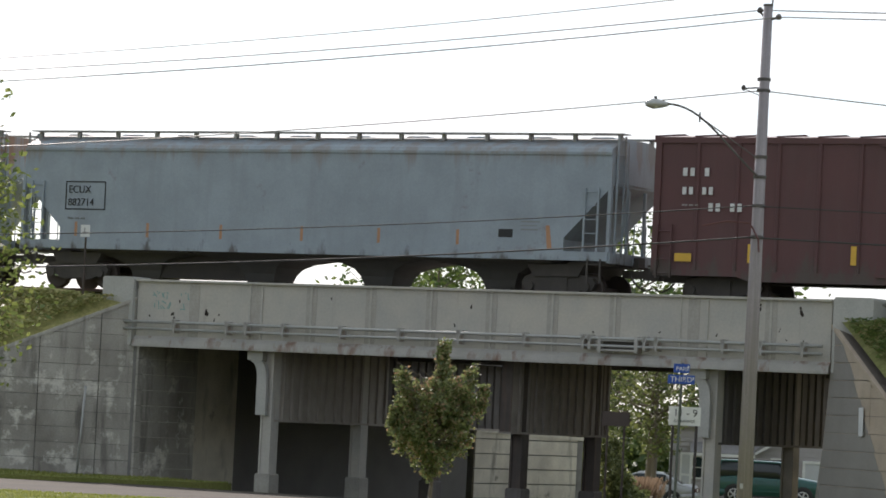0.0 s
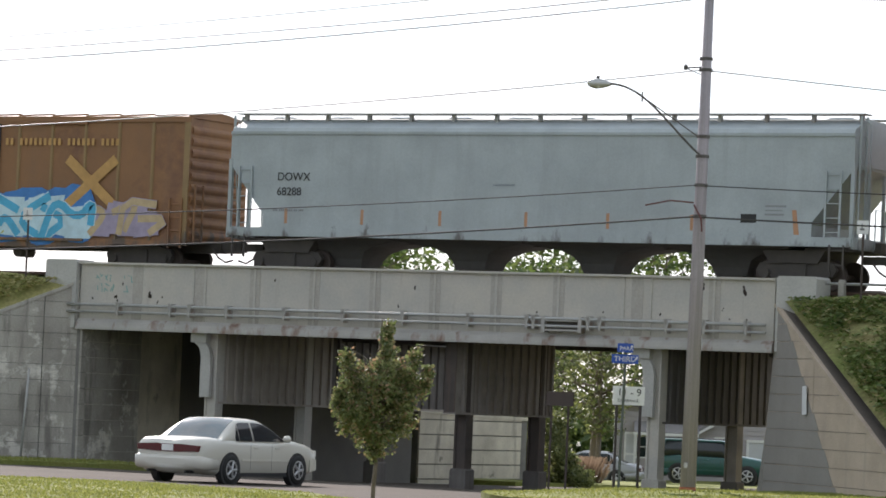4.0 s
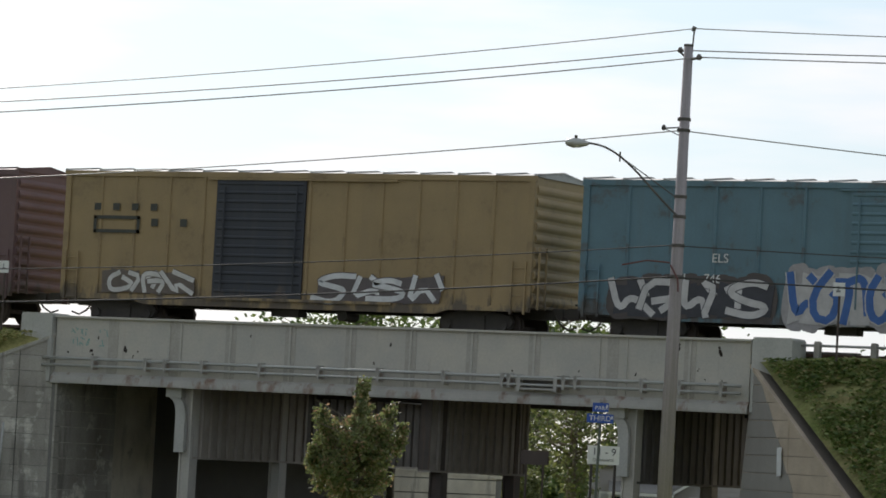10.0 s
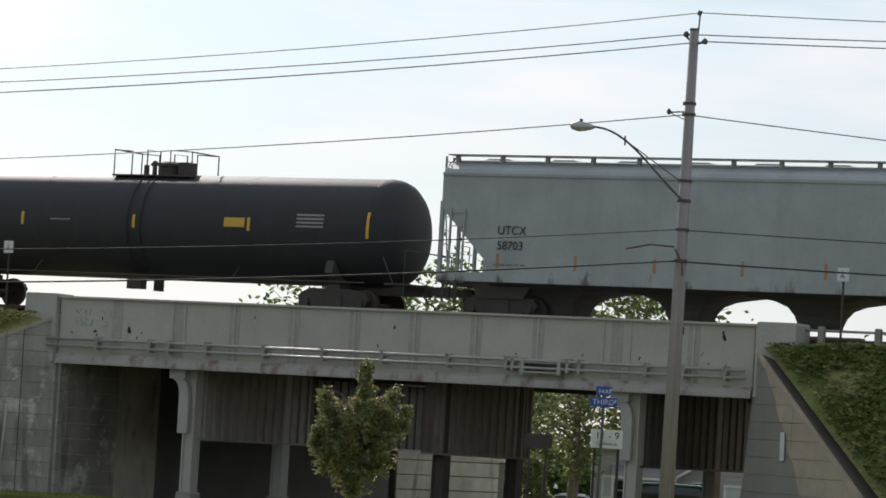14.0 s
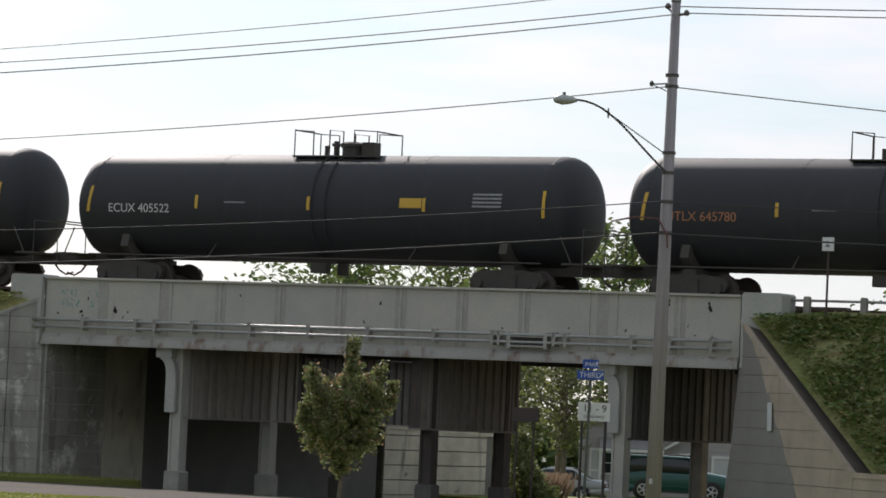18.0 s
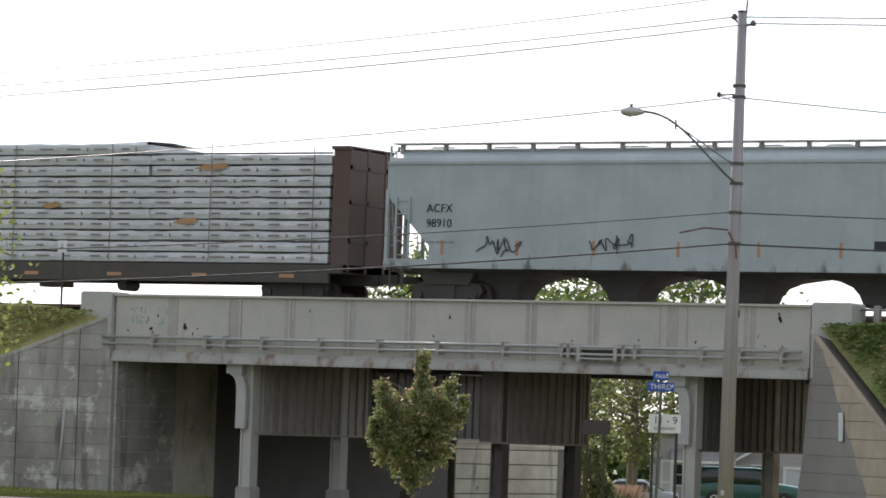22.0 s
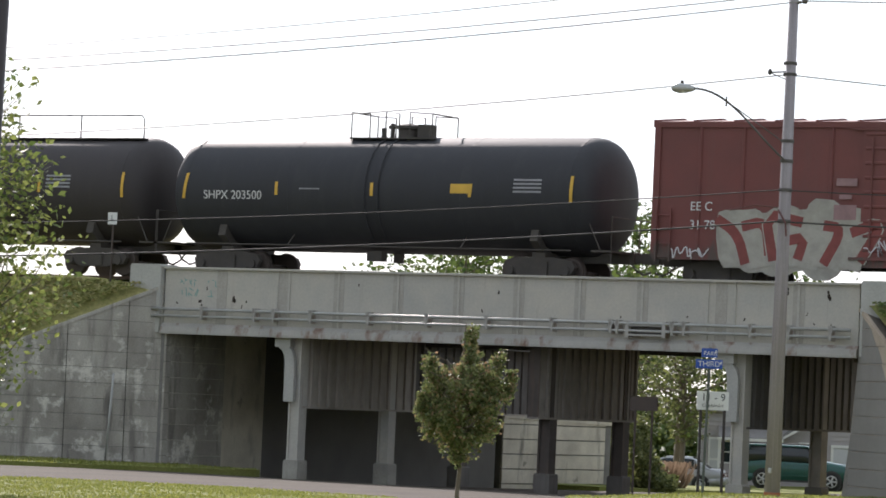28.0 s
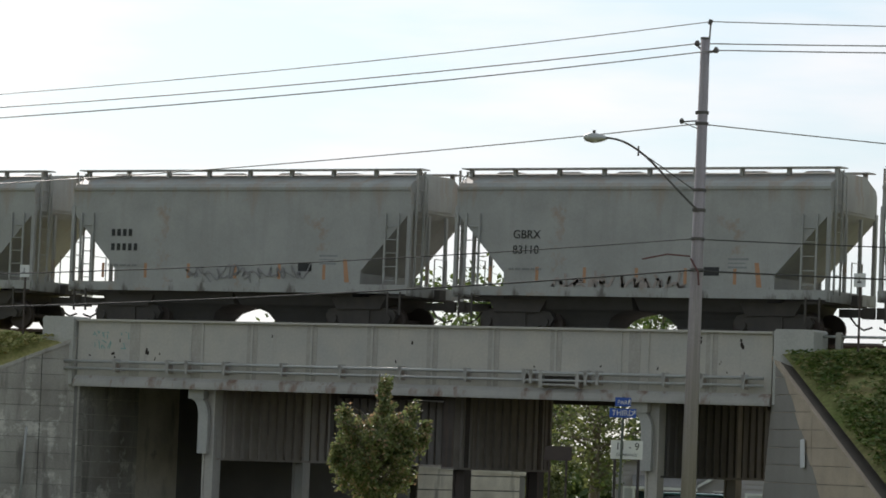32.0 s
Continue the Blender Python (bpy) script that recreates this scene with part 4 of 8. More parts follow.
BULK_BROWN = paint("rusty brown bulkhead paint", (0.09, 0.05, 0.038), rust=(0.1, 0.05, 0.04))
BULK_YELLOW = paint("yellow bulkhead paint", (0.47, 0.33, 0.11), rust=(0.25, 0.15, 0.07))
P_PANEL = paint("faded tan repaint", (0.17, 0.115, 0.09), rust=(0.12, 0.07, 0.06))
P_POST = paint("ochre paint on side posts", (0.3, 0.19, 0.075), rust=(0.16, 0.08, 0.04), rust_at=(0.55, 0.7))
COLOURS = {}


def flat(c):
    """A chalky paint for lettering and sprayed shapes."""
    key = tuple(round(v, 3) for v in c)
    if key not in COLOURS:
        COLOURS[key] = mat("sprayed paint", c, 0.65, second=tuple(v * 0.7 for v in c), scale=3.5, amount=0.7, grain=0.2, bump=0)
    return COLOURS[key]


SHARED = {}


def truck(car, x):
    """A four-wheel truck with its wheels as parts."""
    if "frame" not in SHARED:
        s = Shape()
        for y in (-1.02, 1.02):
            s.prism([(-1.15, 0.55), (-1.05, 0.72), (-0.5, 0.82), (0.5, 0.82), (1.05, 0.72), (1.15, 0.55), (1.05, 0.36), (0.75, 0.36), (0.45, 0.26), (-0.45, 0.26), (-0.75, 0.36), (-1.05, 0.36)], y - 0.09, y + 0.09)
            s.box(-0.3, 0.3, y - 0.14, y + 0.14, 0.3, 0.7)
            for dx in (-0.88, 0.88):
                s.rod((dx, y - 0.16, 0.45), (dx, y + 0.16, 0.45), 0.13, 10)
        s.box(-0.2, 0.2, -1.1, 1.1, 0.45, 0.95)
        SHARED["frame"] = s.mesh("side_frame", UNDER)
        w = Shape()
        for y in (-0.78, 0.78):
            g = 0.07 if y < 0 else -0.07
            w.lathe([(y - 0.065, 0.2), (y - 0.065, 0.36), (y - 0.06, 0.41), (y + 0.05, 0.42), (y + 0.06, 0.36), (y + 0.02, 0.2)], 20, "y")
            w.lathe([(y + g - 0.015, 0.43), (y + g + 0.015, 0.44)], 20, "y")
        w.rod((0, -0.9, 0), (0, 0.9, 0), 0.075, 10)
        SHARED["wheels"] = w.mesh("wheel_set", WHEEL, True)
    t = part("truck", SHARED["frame"], UNDER, car)
    t.location = (x, 0, 0)
    for dx in (-0.88, 0.88):
        ws = part("wheel_set", SHARED["wheels"], WHEEL, t)
        ws.location = (dx, 0, 0.42)


def coupler(car, x, side):
    if "coupler" not in SHARED:
        SHARED["coupler"] = Shape().box(-0.3, 0.42, -0.09, 0.09, 0.76, 0.98).prism([(0.38, -0.14), (0.72, -0.12), (0.72, 0.0), (0.55, 0.04), (0.62, 0.14), (0.42, 0.14)], 0.72, 1.02, "z").mesh("coupler", UNDER)
        SHARED["hose"] = Shape().path([(0.1, -0.35, 0.8), (0.3, -0.33, 0.55), (0.5, -0.25, 0.42), (0.68, -0.12, 0.5)], 0.03, 6).mesh("brake_hose", UNDER)
    for nm in ("coupler", "hose"):
        c = part("coupler" if nm == "coupler" else "brake_hose", SHARED[nm], UNDER, car)
        c.matrix_local = pose(x, 0, 0, 0, 0, 0 if side > 0 else 180)


def ladder(car, x, y, z0, z1, material, wide=0.42, along=True):
    s = Shape()
    for d in (-wide / 2, wide / 2):
        s.box(x + (d if along else 0) - 0.025, x + (d if along else 0) + 0.025, y + (0 if along else d) - 0.025, y + (0 if along else d) + 0.025, z0, z1)
    z = z0 + 0.12
    while z < z1 - 0.05:
        if along:
            s.rod((x - wide / 2, y, z), (x + wide / 2, y, z), 0.015, 5)
        else:
            s.rod((x, y - wide / 2, z), (x, y + wide / 2, z), 0.015, 5)
        z += 0.38
    return part("ladder", s, material, car)


def bars(car, x, z, h, pattern, material, y, wide=0.62, name="lettering"):
    """Writing as plain bars, one a character, on the near side."""
    s = Shape()
    for i, ch in enumerate(pattern):
        if ch != " ":
            x0 = x + i * h * (wide + 0.28)
            s.box(x0, x0 + h * wide * 0.86, y - 0.006, y, z + 0.04 * h, z + h * 0.96)
    return parts(name, s, material, car)[0]


def stencil(car, x, z, h, words, material, y, lean=0):
    """Stencilled characters of cap height h on the near side."""
    lettered(words, h / 0.7, material, car, pose(x, y - 0.006, z, lean, 0, 0))


def frame_box(car, x, z, w, h, material, y, t=0.035):
    part("stencil_frame", Shape().box(x, x + w, y - 0.006, y, z, z + t).box(x, x + w, y - 0.006, y, z + h - t, z + h).box(x, x + t, y - 0.006, y, z, z + h).box(x + w - t, x + w, y - 0.006, y, z, z + h), material, car)


def blob(cx, cz, rx, rz, rnd, n=18, rough=0.16):
    k = rnd.uniform(0, 6.28)
    return [(cx + rx * math.copysign(abs(math.cos(2 * math.pi * i / n)) ** 0.6, math.cos(2 * math.pi * i / n)) * (1 + rough * math.sin(3 * 2 * math.pi * i / n + k) * rnd.uniform(0.4, 1)),
             cz + rz * math.copysign(abs(math.sin(2 * math.pi * i / n)) ** 0.6, math.sin(2 * math.pi * i / n)) * (1 + rough * math.cos(2 * 2 * math.pi * i / n + k) * rnd.uniform(0.4, 1))) for i in range(n)]


def stroke(pts, w):
    """A flat brush line of constant width through points in the x-z plane."""
    out = []
    for (x0, z0), (x1, z1) in zip(pts, pts[1:]):
        d = math.hypot(x1 - x0, z1 - z0) or 1
        nx, nz = -(z1 - z0) / d * w / 2, (x1 - x0) / d * w / 2
        ex, ez = (x1 - x0) / d * w * 0.35, (z1 - z0) / d * w * 0.35
        out.append([(x0 + nx - ex, z0 + nz - ez), (x1 + nx + ex, z1 + nz + ez), (x1 - nx + ex, z1 - nz + ez), (x0 - nx - ex, z0 - nz - ez)])
    return out


def ribbon(pts, w, y):
    """A brush line as one connected band of even width, a little thick."""
    vs, fs = [], []
    n = len(pts)
    for i, (x, z) in enumerate(pts):
        (xa, za), (xb, zb) = pts[max(0, i - 1)], pts[min(n - 1, i + 1)]
        d = math.hypot(xb - xa, zb - za) or 1
        nx, nz = -(zb - za) / d * w / 2, (xb - xa) / d * w / 2
        vs += [(x + nx, y, z + nz), (x - nx, y, z - nz), (x - nx, y + 0.008, z - nz), (x + nx, y + 0.008, z + nz)]
    for i in range(n - 1):
        fs += [(4 * i + k, 4 * i + (k + 1) % 4, 4 * i + 4 + (k + 1) % 4, 4 * i + 4 + k) for k in range(4)]
    fs += [(0, 1, 2, 3), (4 * n - 1, 4 * n - 2, 4 * n - 3, 4 * n - 4)]
    return vs, fs


def eased(line, times=2):
    for _ in range(times):
        out = [line[0]]
        for a, b in zip(line, line[1:]):
            out += [(a[0] * 0.75 + b[0] * 0.25, a[1] * 0.75 + b[1] * 0.25), (a[0] * 0.25 + b[0] * 0.75, a[1] * 0.25 + b[1] * 0.75)]
        line = out + [line[-1]]
    return line


# abstract hooks, zigzags, loops and slashes in a unit square
SPRAY_FORMS = (
    (((0.1, 0.0), (0.2, 0.95), (0.5, 0.3), (0.75, 1.0), (0.95, 0.1)),),
    (((0.9, 0.8), (0.45, 1.0), (0.1, 0.72), (0.5, 0.5), (0.92, 0.3), (0.55, 0.0), (0.05, 0.12)),),
    (((0.15, 0.05), (0.1, 0.95), (0.9, 0.9)), ((0.3, 0.45), (0.95, 0.5), (0.6, 0.05))),
    (((0.5, 1.0), (0.1, 0.65), (0.2, 0.15), (0.7, 0.0), (0.95, 0.45), (0.6, 0.7)),),
    (((0.05, 0.9), (0.5, 0.75), (0.3, 0.0)), ((0.5, 0.75), (1.0, 1.0), (0.85, 0.1))),
    (((0.1, 1.0), (0.3, 0.05), (0.6, 0.55), (0.9, 0.0)), ((0.55, 1.0), (0.95, 0.6))),
)


def graffiti(car, x0, x1, z0, z1, count, fill, line, y, seed, cloud=None, thick=0.09, solid_fill=True):
    """Sprayed work as abstract shapes: a soft cloud; then swollen arches or jagged wedges with outlines; or a bare scribble."""
    rnd = random.Random(seed)
    w = (x1 - x0) / count
    cz, hz = (z0 + z1) / 2, (z1 - z0) / 2
    if cloud:
        s = Shape()
        for i in range(count * 2):
            s.prism(blob(x0 + (i + 0.5) * w / 2, cz + rnd.uniform(-0.1, 0.1) * hz, w * 0.55, hz * rnd.uniform(0.95, 1.2), rnd), y - 0.004 - i * 0.0003, y)
        parts("sprayed_cloud", s, flat(cloud), car)
    f, o = Shape(), Shape()
    depth = y - 0.02
    if not solid_fill:
        for i in range(count):
            a, pts = x0 + i * w, []
            n = rnd.randint(8, 12)
            for k in range(n):
                pts.append((a + w * 1.1 * k / n + rnd.uniform(-0.35, 0.35) * w, cz + hz * (0.9 if k % 2 else -0.9) * rnd.uniform(-0.2, 1.0)))
            depth -= 0.0006
            o.add(*ribbon(eased(pts), thick * 0.75, depth))
        parts("sprayed_outline", o, flat(line), car)
        return
    body = min(0.34, hz * 0.34, w * 0.3)
    rim = body + max(0.04, thick * 0.6)
    for i in range(2 * count):
        # backing blocks behind the strokes
        a, b = x0 + (i - 0.2) * w / 2, x0 + (i + 1.3) * w / 2
        depth -= 0.0005
        o.prism([(a, cz - hz * rnd.uniform(0.7, 1.0)), (b, cz - hz * rnd.uniform(0.7, 1.0)), (b + rnd.uniform(-0.1, 0.25) * w, cz + hz * rnd.uniform(0.3, 0.95)), (a + rnd.uniform(-0.2, 0.2) * w, cz + hz * rnd.uniform(0.3, 0.95))], depth, y)
    for i in range(count):
        a, lean, up = x0 + i * w - 0.22 * w, rnd.uniform(-0.3, 0.4) * w, hz * rnd.uniform(0.82, 1.0)
        for line_pts in SPRAY_FORMS[(seed * 5 + i * 3 + rnd.randint(0, 2)) % len(SPRAY_FORMS)]:
            pts = [(a + w * 1.42 * (u + rnd.uniform(-0.16, 0.16)) + lean * v, cz + up * 0.86 * (2 * v - 1 + rnd.uniform(-0.22, 0.22))) for u, v in line_pts]
            pts = eased(pts, 1 if i % 2 else 2)
            depth -= 0.0006
            o.add(*ribbon(pts, rim, depth))
            depth -= 0.0006
            f.add(*ribbon(pts, body, depth))
    parts("sprayed_fill", f, flat(fill), car)
    parts("sprayed_outline", o, flat(line), car)


def under_frame(car, length, z):
    s = Shape().box(-0.25, length + 0.25, -0.18, 0.18, z - 0.1, z + 0.22)
    part("centre_sill", s, UNDER, car)
    g = Shape().box(length * 0.45, length * 0.45 + 0.9, -1.1, -0.6, z - 0.28, z + 0.05).rod((length * 0.6, -1.1, z - 0.2), (length * 0.6, -0.4, z - 0.2), 0.17, 10)
    g.rod((3.2, -0.7, z - 0.12), (length - 3.2, -0.7, z - 0.12), 0.025, 5)
    parts("brake_gear", g, UNDER, car)


def boxcar(u, length, body, label, door=None, door_at=(0.44, 0.64), ribs=13, roof=None, end=None, plug=False, tall=4.53, seed=1, posts=None):
    """A boxcar: side sheets with posts, a sliding door, corrugated ends, a panelled roof, running gear."""
    rnd = random.Random(seed)
    c = thing("boxcar", label, "boxcar", "cars of the freight train")
    hw, z0 = 1.55, 0.95
    part("body", Shape().box(0.05, length - 0.05, -hw, hw, z0, tall), body, c)
    part("side_sill", Shape().prism([(0.1, 0.98), (0.1, 0.82), (2.6, 0.82), (3.0, 0.7), (length - 3.0, 0.7), (length - 2.6, 0.82), (length - 0.1, 0.82), (length - 0.1, 0.98)], -hw - 0.04, -hw + 0.12), body, c)
    part("side_sill", Shape().box(0.1, length - 0.1, hw - 0.12, hw + 0.04, 0.75, 0.98), body, c)
    part("top_chord", Shape().box(0.0, length, -hw - 0.05, -hw + 0.05, tall - 0.13, tall + 0.02), body, c)
    d0, d1 = door_at[0] * length, door_at[1] * length
    pm = posts or body
    key = ("rib", pm.name, tall)
    if key not in SHARED:
        SHARED[key] = Shape().prism([(-0.06, -hw), (-0.035, -hw - 0.045), (0.035, -hw - 0.045), (0.06, -hw)], z0, tall - 0.13, "z").mesh("side_post", pm)
        SHARED[key, 1] = Shape().box(-0.09, 0.09, -hw - 0.05, -hw, z0, tall - 0.13).mesh("corner_post", pm)
    for i in range(ribs + 1):
        x = 0.14 + (length - 0.28) * i / ribs
        if i in (0, ribs):
            part("corner_post", SHARED[key, 1], body, c).location.x = x
        elif not d0 - 0.1 < x < d1 + 0.1:
            part("side_post", SHARED[key], body, c).location.x = x
    dm = door or body
    dr = part("door", Shape().box(d0, d1, -hw - 0.07, -hw, z0 + 0.02, tall - 0.16), dm, c)
    s = Shape()
    n = 9 if plug else 13
    for i in range(n):
        z = z0 + 0.2 + (tall - z0 - 0.5) * i / (n - 1)
        s.prism([(-hw - 0.07, z - 0.05), (-hw - 0.092, z - 0.02), (-hw - 0.092, z + 0.02), (-hw - 0.07, z + 0.05)], d0 + 0.08, d1 - 0.08, "x")
    parts("door_rib", s, dm, dr)
    parts("door_bar", Shape().rod((d1 - 0.25, -hw - 0.14, z0 + 0.2), (d1 - 0.25, -hw - 0.14, tall - 0.4), 0.025, 6).rod((d0 + 0.3, -hw - 0.14, z0 + 0.2), (d0 + 0.3, -hw - 0.14, tall - 0.4), 0.025, 6), dm, dr)
    parts("door_track", Shape().box(d0 - 0.3, min(length - 0.2, d1 + (d1 - d0)), -hw - 0.12, -hw, z0 - 0.06, z0 + 0.02).box(d0 - 0.3, min(length - 0.2, d1 + (d1 - d0)), -hw - 0.1, -hw, tall - 0.2, tall - 0.14), body, c)
    rf = roof or (ROOF_GREY if body in (P_YELLOW, P_BLUE, P_NAVY) else body)
    r = Shape().prism([(-hw - 0.04, tall), (-hw - 0.04, tall + 0.03), (0, tall + 0.2), (hw + 0.04, tall + 0.03), (hw + 0.04, tall)], 0.0, length, "x")
    k = 13
    seams = Shape()
    for i in range(k + 1):
        x = 0.05 + (length - 0.1) * i / k
        seams.prism([(-hw - 0.05, tall + 0.02), (-hw - 0.05, tall + 0.075), (0, tall + 0.25), (hw + 0.05, tall + 0.075), (hw + 0.05, tall + 0.02), (0, tall + 0.19)], x - 0.05, x + 0.05, "x")
    parts("roof_seam", seams, rf, part("roof", r, rf, c))
    em = end or body
    for x, sg in ((0.05, -1), (length - 0.05, 1)):
        e = Shape()
        z = z0 + 0.08
        while z < tall - 0.2:
            e.prism([(x, z), (x + sg * 0.045, z + 0.07), (x + sg * 0.06, z + 0.13), (x + sg * 0.045, z + 0.19), (x, z + 0.26)], -hw + 0.08, hw - 0.08)
            z += 0.335
        e.prism([(-hw, tall), (0, tall + 0.2), (hw, tall)], x - 0.01, x + sg * 0.02, "x")
        parts("end_corrugation", e, em, c)
    ladder(c, length - 0.42, -hw - 0.08, 0.75, 2.2, body)
    ladder(c, 0.42, -hw - 0.08, 0.75, 2.2, body)
    ladder(c, -0.02, -hw + 0.35, 0.9, tall - 0.1, body, along=False)
    ladder(c, length + 0.1, -hw + 0.35, 0.9, 2.6, body, along=False)
    part("end_platform", Shape().box(-0.35, 0.0, -1.0, 1.0, 1.05, 1.1), UNDER, c)
    under_frame(c, length, 0.78)
    for x in (1.95, length - 1.95):
        truck(c, x)
    coupler(c, 0, -1)
    coupler(c, length, 1)
    return c


def reflectors(car, xs, z, y, material=None, w=0.32, h=0.11):
    s = Shape()
    for x in xs:
        s.box(x - w / 2, x + w / 2, y - 0.008, y, z, z + h)
    parts("reflector", s, material or YELLOW_MARK, car)


def hopper(u, length, body, label, bays=4, low=1.72, cut=1.45, high=3.05, ribbed=False, top=4.11, marks=ORANGE_MARK, hatch_round=False, rails=True, end=None, rise=0.45, posts=None, closed=False, shift=-0.25, blind=False):
    """A covered hopper: long side sheets cut back at the lower corners, slope sheets, outlet bays, roof hatches and running boards."""
    c = thing("covered_hopper", label, "hopper car", "cars of the freight train")
    hw = 1.57
    out = [(0.12, high), (0.0, high + 0.18), (0.0, top), (length, top), (length, high + 0.18), (length - 0.12, high), (length - cut, low), (length - cut - 0.08, 1.3), (cut + 0.08, 1.3), (cut, low)]
    part("body", Shape().prism(out, -hw, hw), body, c)
    part("side_sill", Shape().box(0.0, length, -hw - 0.05, -hw + 0.12, 1.15, 1.4), body, c)
    part("side_sill", Shape().box(0.0, length, hw - 0.12, hw + 0.05, 1.15, 1.4), body, c)
    part("roof", Shape().prism([(-hw - 0.02, top), (-hw + 0.06, top + rise * 0.3), (-0.8, top + rise), (0.8, top + rise), (hw - 0.06, top + rise * 0.3), (hw + 0.02, top)], 0.02, length - 0.02, "x"), body, c)
    part("roof_edge", Shape().box(0.0, length, -hw - 0.035, -hw, top - 0.05, top + 0.03), body, c)
    rb = Shape()
    for y in (-0.95, 0.95):
        rb.box(-0.1, length + 0.1, y - 0.25, y + 0.25, top + rise + 0.1, top + rise + 0.13)
        n = int(length / 1.35)
        for i in range(n + 1):
            x = 0.1 + (length - 0.2) * i / n
            rb.box(x - 0.05, x + 0.05, y - 0.06, y + 0.06, top + rise - 0.15, top + rise + 0.1)
    part("running_board", rb, ROOF_GREY, c)
    h = Shape()
    n = max(6, int(length / 1.9))
    for i in range(n):
        x = length * (i + 0.5) / n
        if hatch_round:
            h.lathe([(top + 0.36, 0.42), (top + 0.5, 0.42), (top + 0.56, 0.3)], 14, "z", (x, 0, 0))
        else:
            h.prism([(x - 0.42, top + rise - 0.11), (x - 0.4, top + rise + 0.05), (x - 0.3, top + rise + 0.09), (x + 0.3, top + rise + 0.09), (x + 0.4, top + rise + 0.05), (x + 0.42, top + rise - 0.11)], -0.3, 0.3)
    parts("roof_hatch", h, body, c)
    em = end or body
    for x, sg in ((0.0, -1), (length, 1)):
        p = Shape()
        for y in (-hw + 0.03, hw - 0.03):
            p.box(x - 0.05 - 0.02 * sg, x + 0.05 - 0.02 * sg, y - 0.06, y + 0.06, 1.35, high + 0.3)
            p.box(x - sg * cut - 0.05, x - sg * cut + 0.05, y - 0.04, y + 0.04, 1.35, low + 0.1)
        p.box(x - 0.06, x + 0.06, -hw, hw, 1.1, 1.4)
        for y in (-0.5, 0.5):
            p.box(x - 0.04, x + 0.04, y - 0.05, y + 0.05, 1.35, high + 0.1)
        parts("end_post", p, em, c)
        part("end_panel", Shape().box(x + sg * 0.004, x + sg * 0.03, -0.75, 0.75, high + 0.25, top - 0.1), em, c)
        part("bolster", Shape().prism([(x - sg * 0.9, 1.06), (x - sg * 2.7, 1.06), (x - sg * 2.5, 0.72), (x - sg * 1.1, 0.72)], -1.2, 1.2), UNDER, c)
        part("platform", Shape().box(min(x, x - sg * 1.5), max(x, x - sg * 1.5), -1.1, 1.1, 1.05, 1.12), UNDER, c)
        ladder(c, x - sg * 0.55, -hw - 0.05, 1.4, high + 0.1, body)
        ladder(c, x - sg * 0.4, -hw - 0.05, 0.55, 1.2, UNDER, 0.4)
        ladder(c, x + sg * 0.06, -hw + 0.45, 1.3, top + 0.5, em, along=False)
        if rails:
            part("hand_rail", Shape().path([(x - sg * 0.1, -0.95, top + 0.55), (x + sg * 0.18, -0.95, top + 0.3), (x + sg * 0.2, -0.95, high), (x + sg * 0.05, -0.95, 1.4)], 0.022, 5)
                 .path([(x + sg * 0.12, -0.3, 1.15), (x + sg * 0.12, -0.3, 2.2), (x + sg * 0.12, 0.4, 2.2), (x + sg * 0.12, 0.4, 1.15)], 0.02, 5), em, c)
        coupler(c, x, sg)
    if ribbed:
        key = ("hrib", body.name)
        if key not in SHARED:
            SHARED[key] = Shape().box(-0.04, 0.04, -hw - 0.07, -hw, 1.4, top - 0.02).mesh("side_post", posts or body)
        for i in range(16):
            part("side_post", SHARED[key], body, c).location.x = 0.2 + (length - 0.4) * i / 15
    w = min(4.0, (length - 3.2) / bays)
    a = (length - bays * w) / 2 + shift
    for i in range(bays):
        x = a + (i + 0.5) * w
        o, rings = Shape(), ((1.3, w * 0.5, 1.35), (1.1, w * 0.49, 1.2), (1.02, w * 0.37, 1.0), (0.94, w * 0.25, 0.88), (0.8, w * 0.17, 0.74), (0.6, w * 0.135, 0.6), (0.36, w * 0.115, 0.52))
        for z, rx, ry in rings:
            if bays == 2:
                z, rx = (z, rx) if z > 1.05 else (z - 0.2, rx + 0.42)
            o.v += [(x - rx, -ry, z), (x + rx, -ry, z), (x + rx, ry, z), (x - rx, ry, z)]
        for q in range(len(rings) - 1):
            o.f += [(4 * q + k, 4 * q + (k + 1) % 4, 4 * q + 4 + (k + 1) % 4, 4 * q + 4 + k) for k in range(4)]
        o.f += [(3, 2, 1, 0), (len(o.v) - 4, len(o.v) - 3, len(o.v) - 2, len(o.v) - 1)]
        part("outlet_bay", o, BAY, c)
        part("outlet_gate", Shape().box(x - 0.4, x + 0.4, -0.6, 0.6, 0.28, 0.38).rod((x - 0.25, -0.8, 0.33), (x - 0.25, 0.8, 0.33), 0.03, 6), UNDER, c)
    if blind:
        part("brake_gear", Shape().prism([(a + w * 0.45, 1.2), (a + w * 0.6, 0.4), (a + w * 1.4, 0.4), (a + w * 1.55, 1.2)], -0.5, 0.5), UNDER, c)
    if closed:
        part("brake_gear", Shape().prism([(2.6, 1.2), (3.0, 0.45), (length - 3.0, 0.45), (length - 2.6, 1.2)], -0.5, 0.5), UNDER, c)
    if marks:
        reflectors(c, [length * q for q in (0.1, 0.23, 0.36, 0.5, 0.63, 0.76)], 1.52, -hw, marks, 0.09, 0.42)
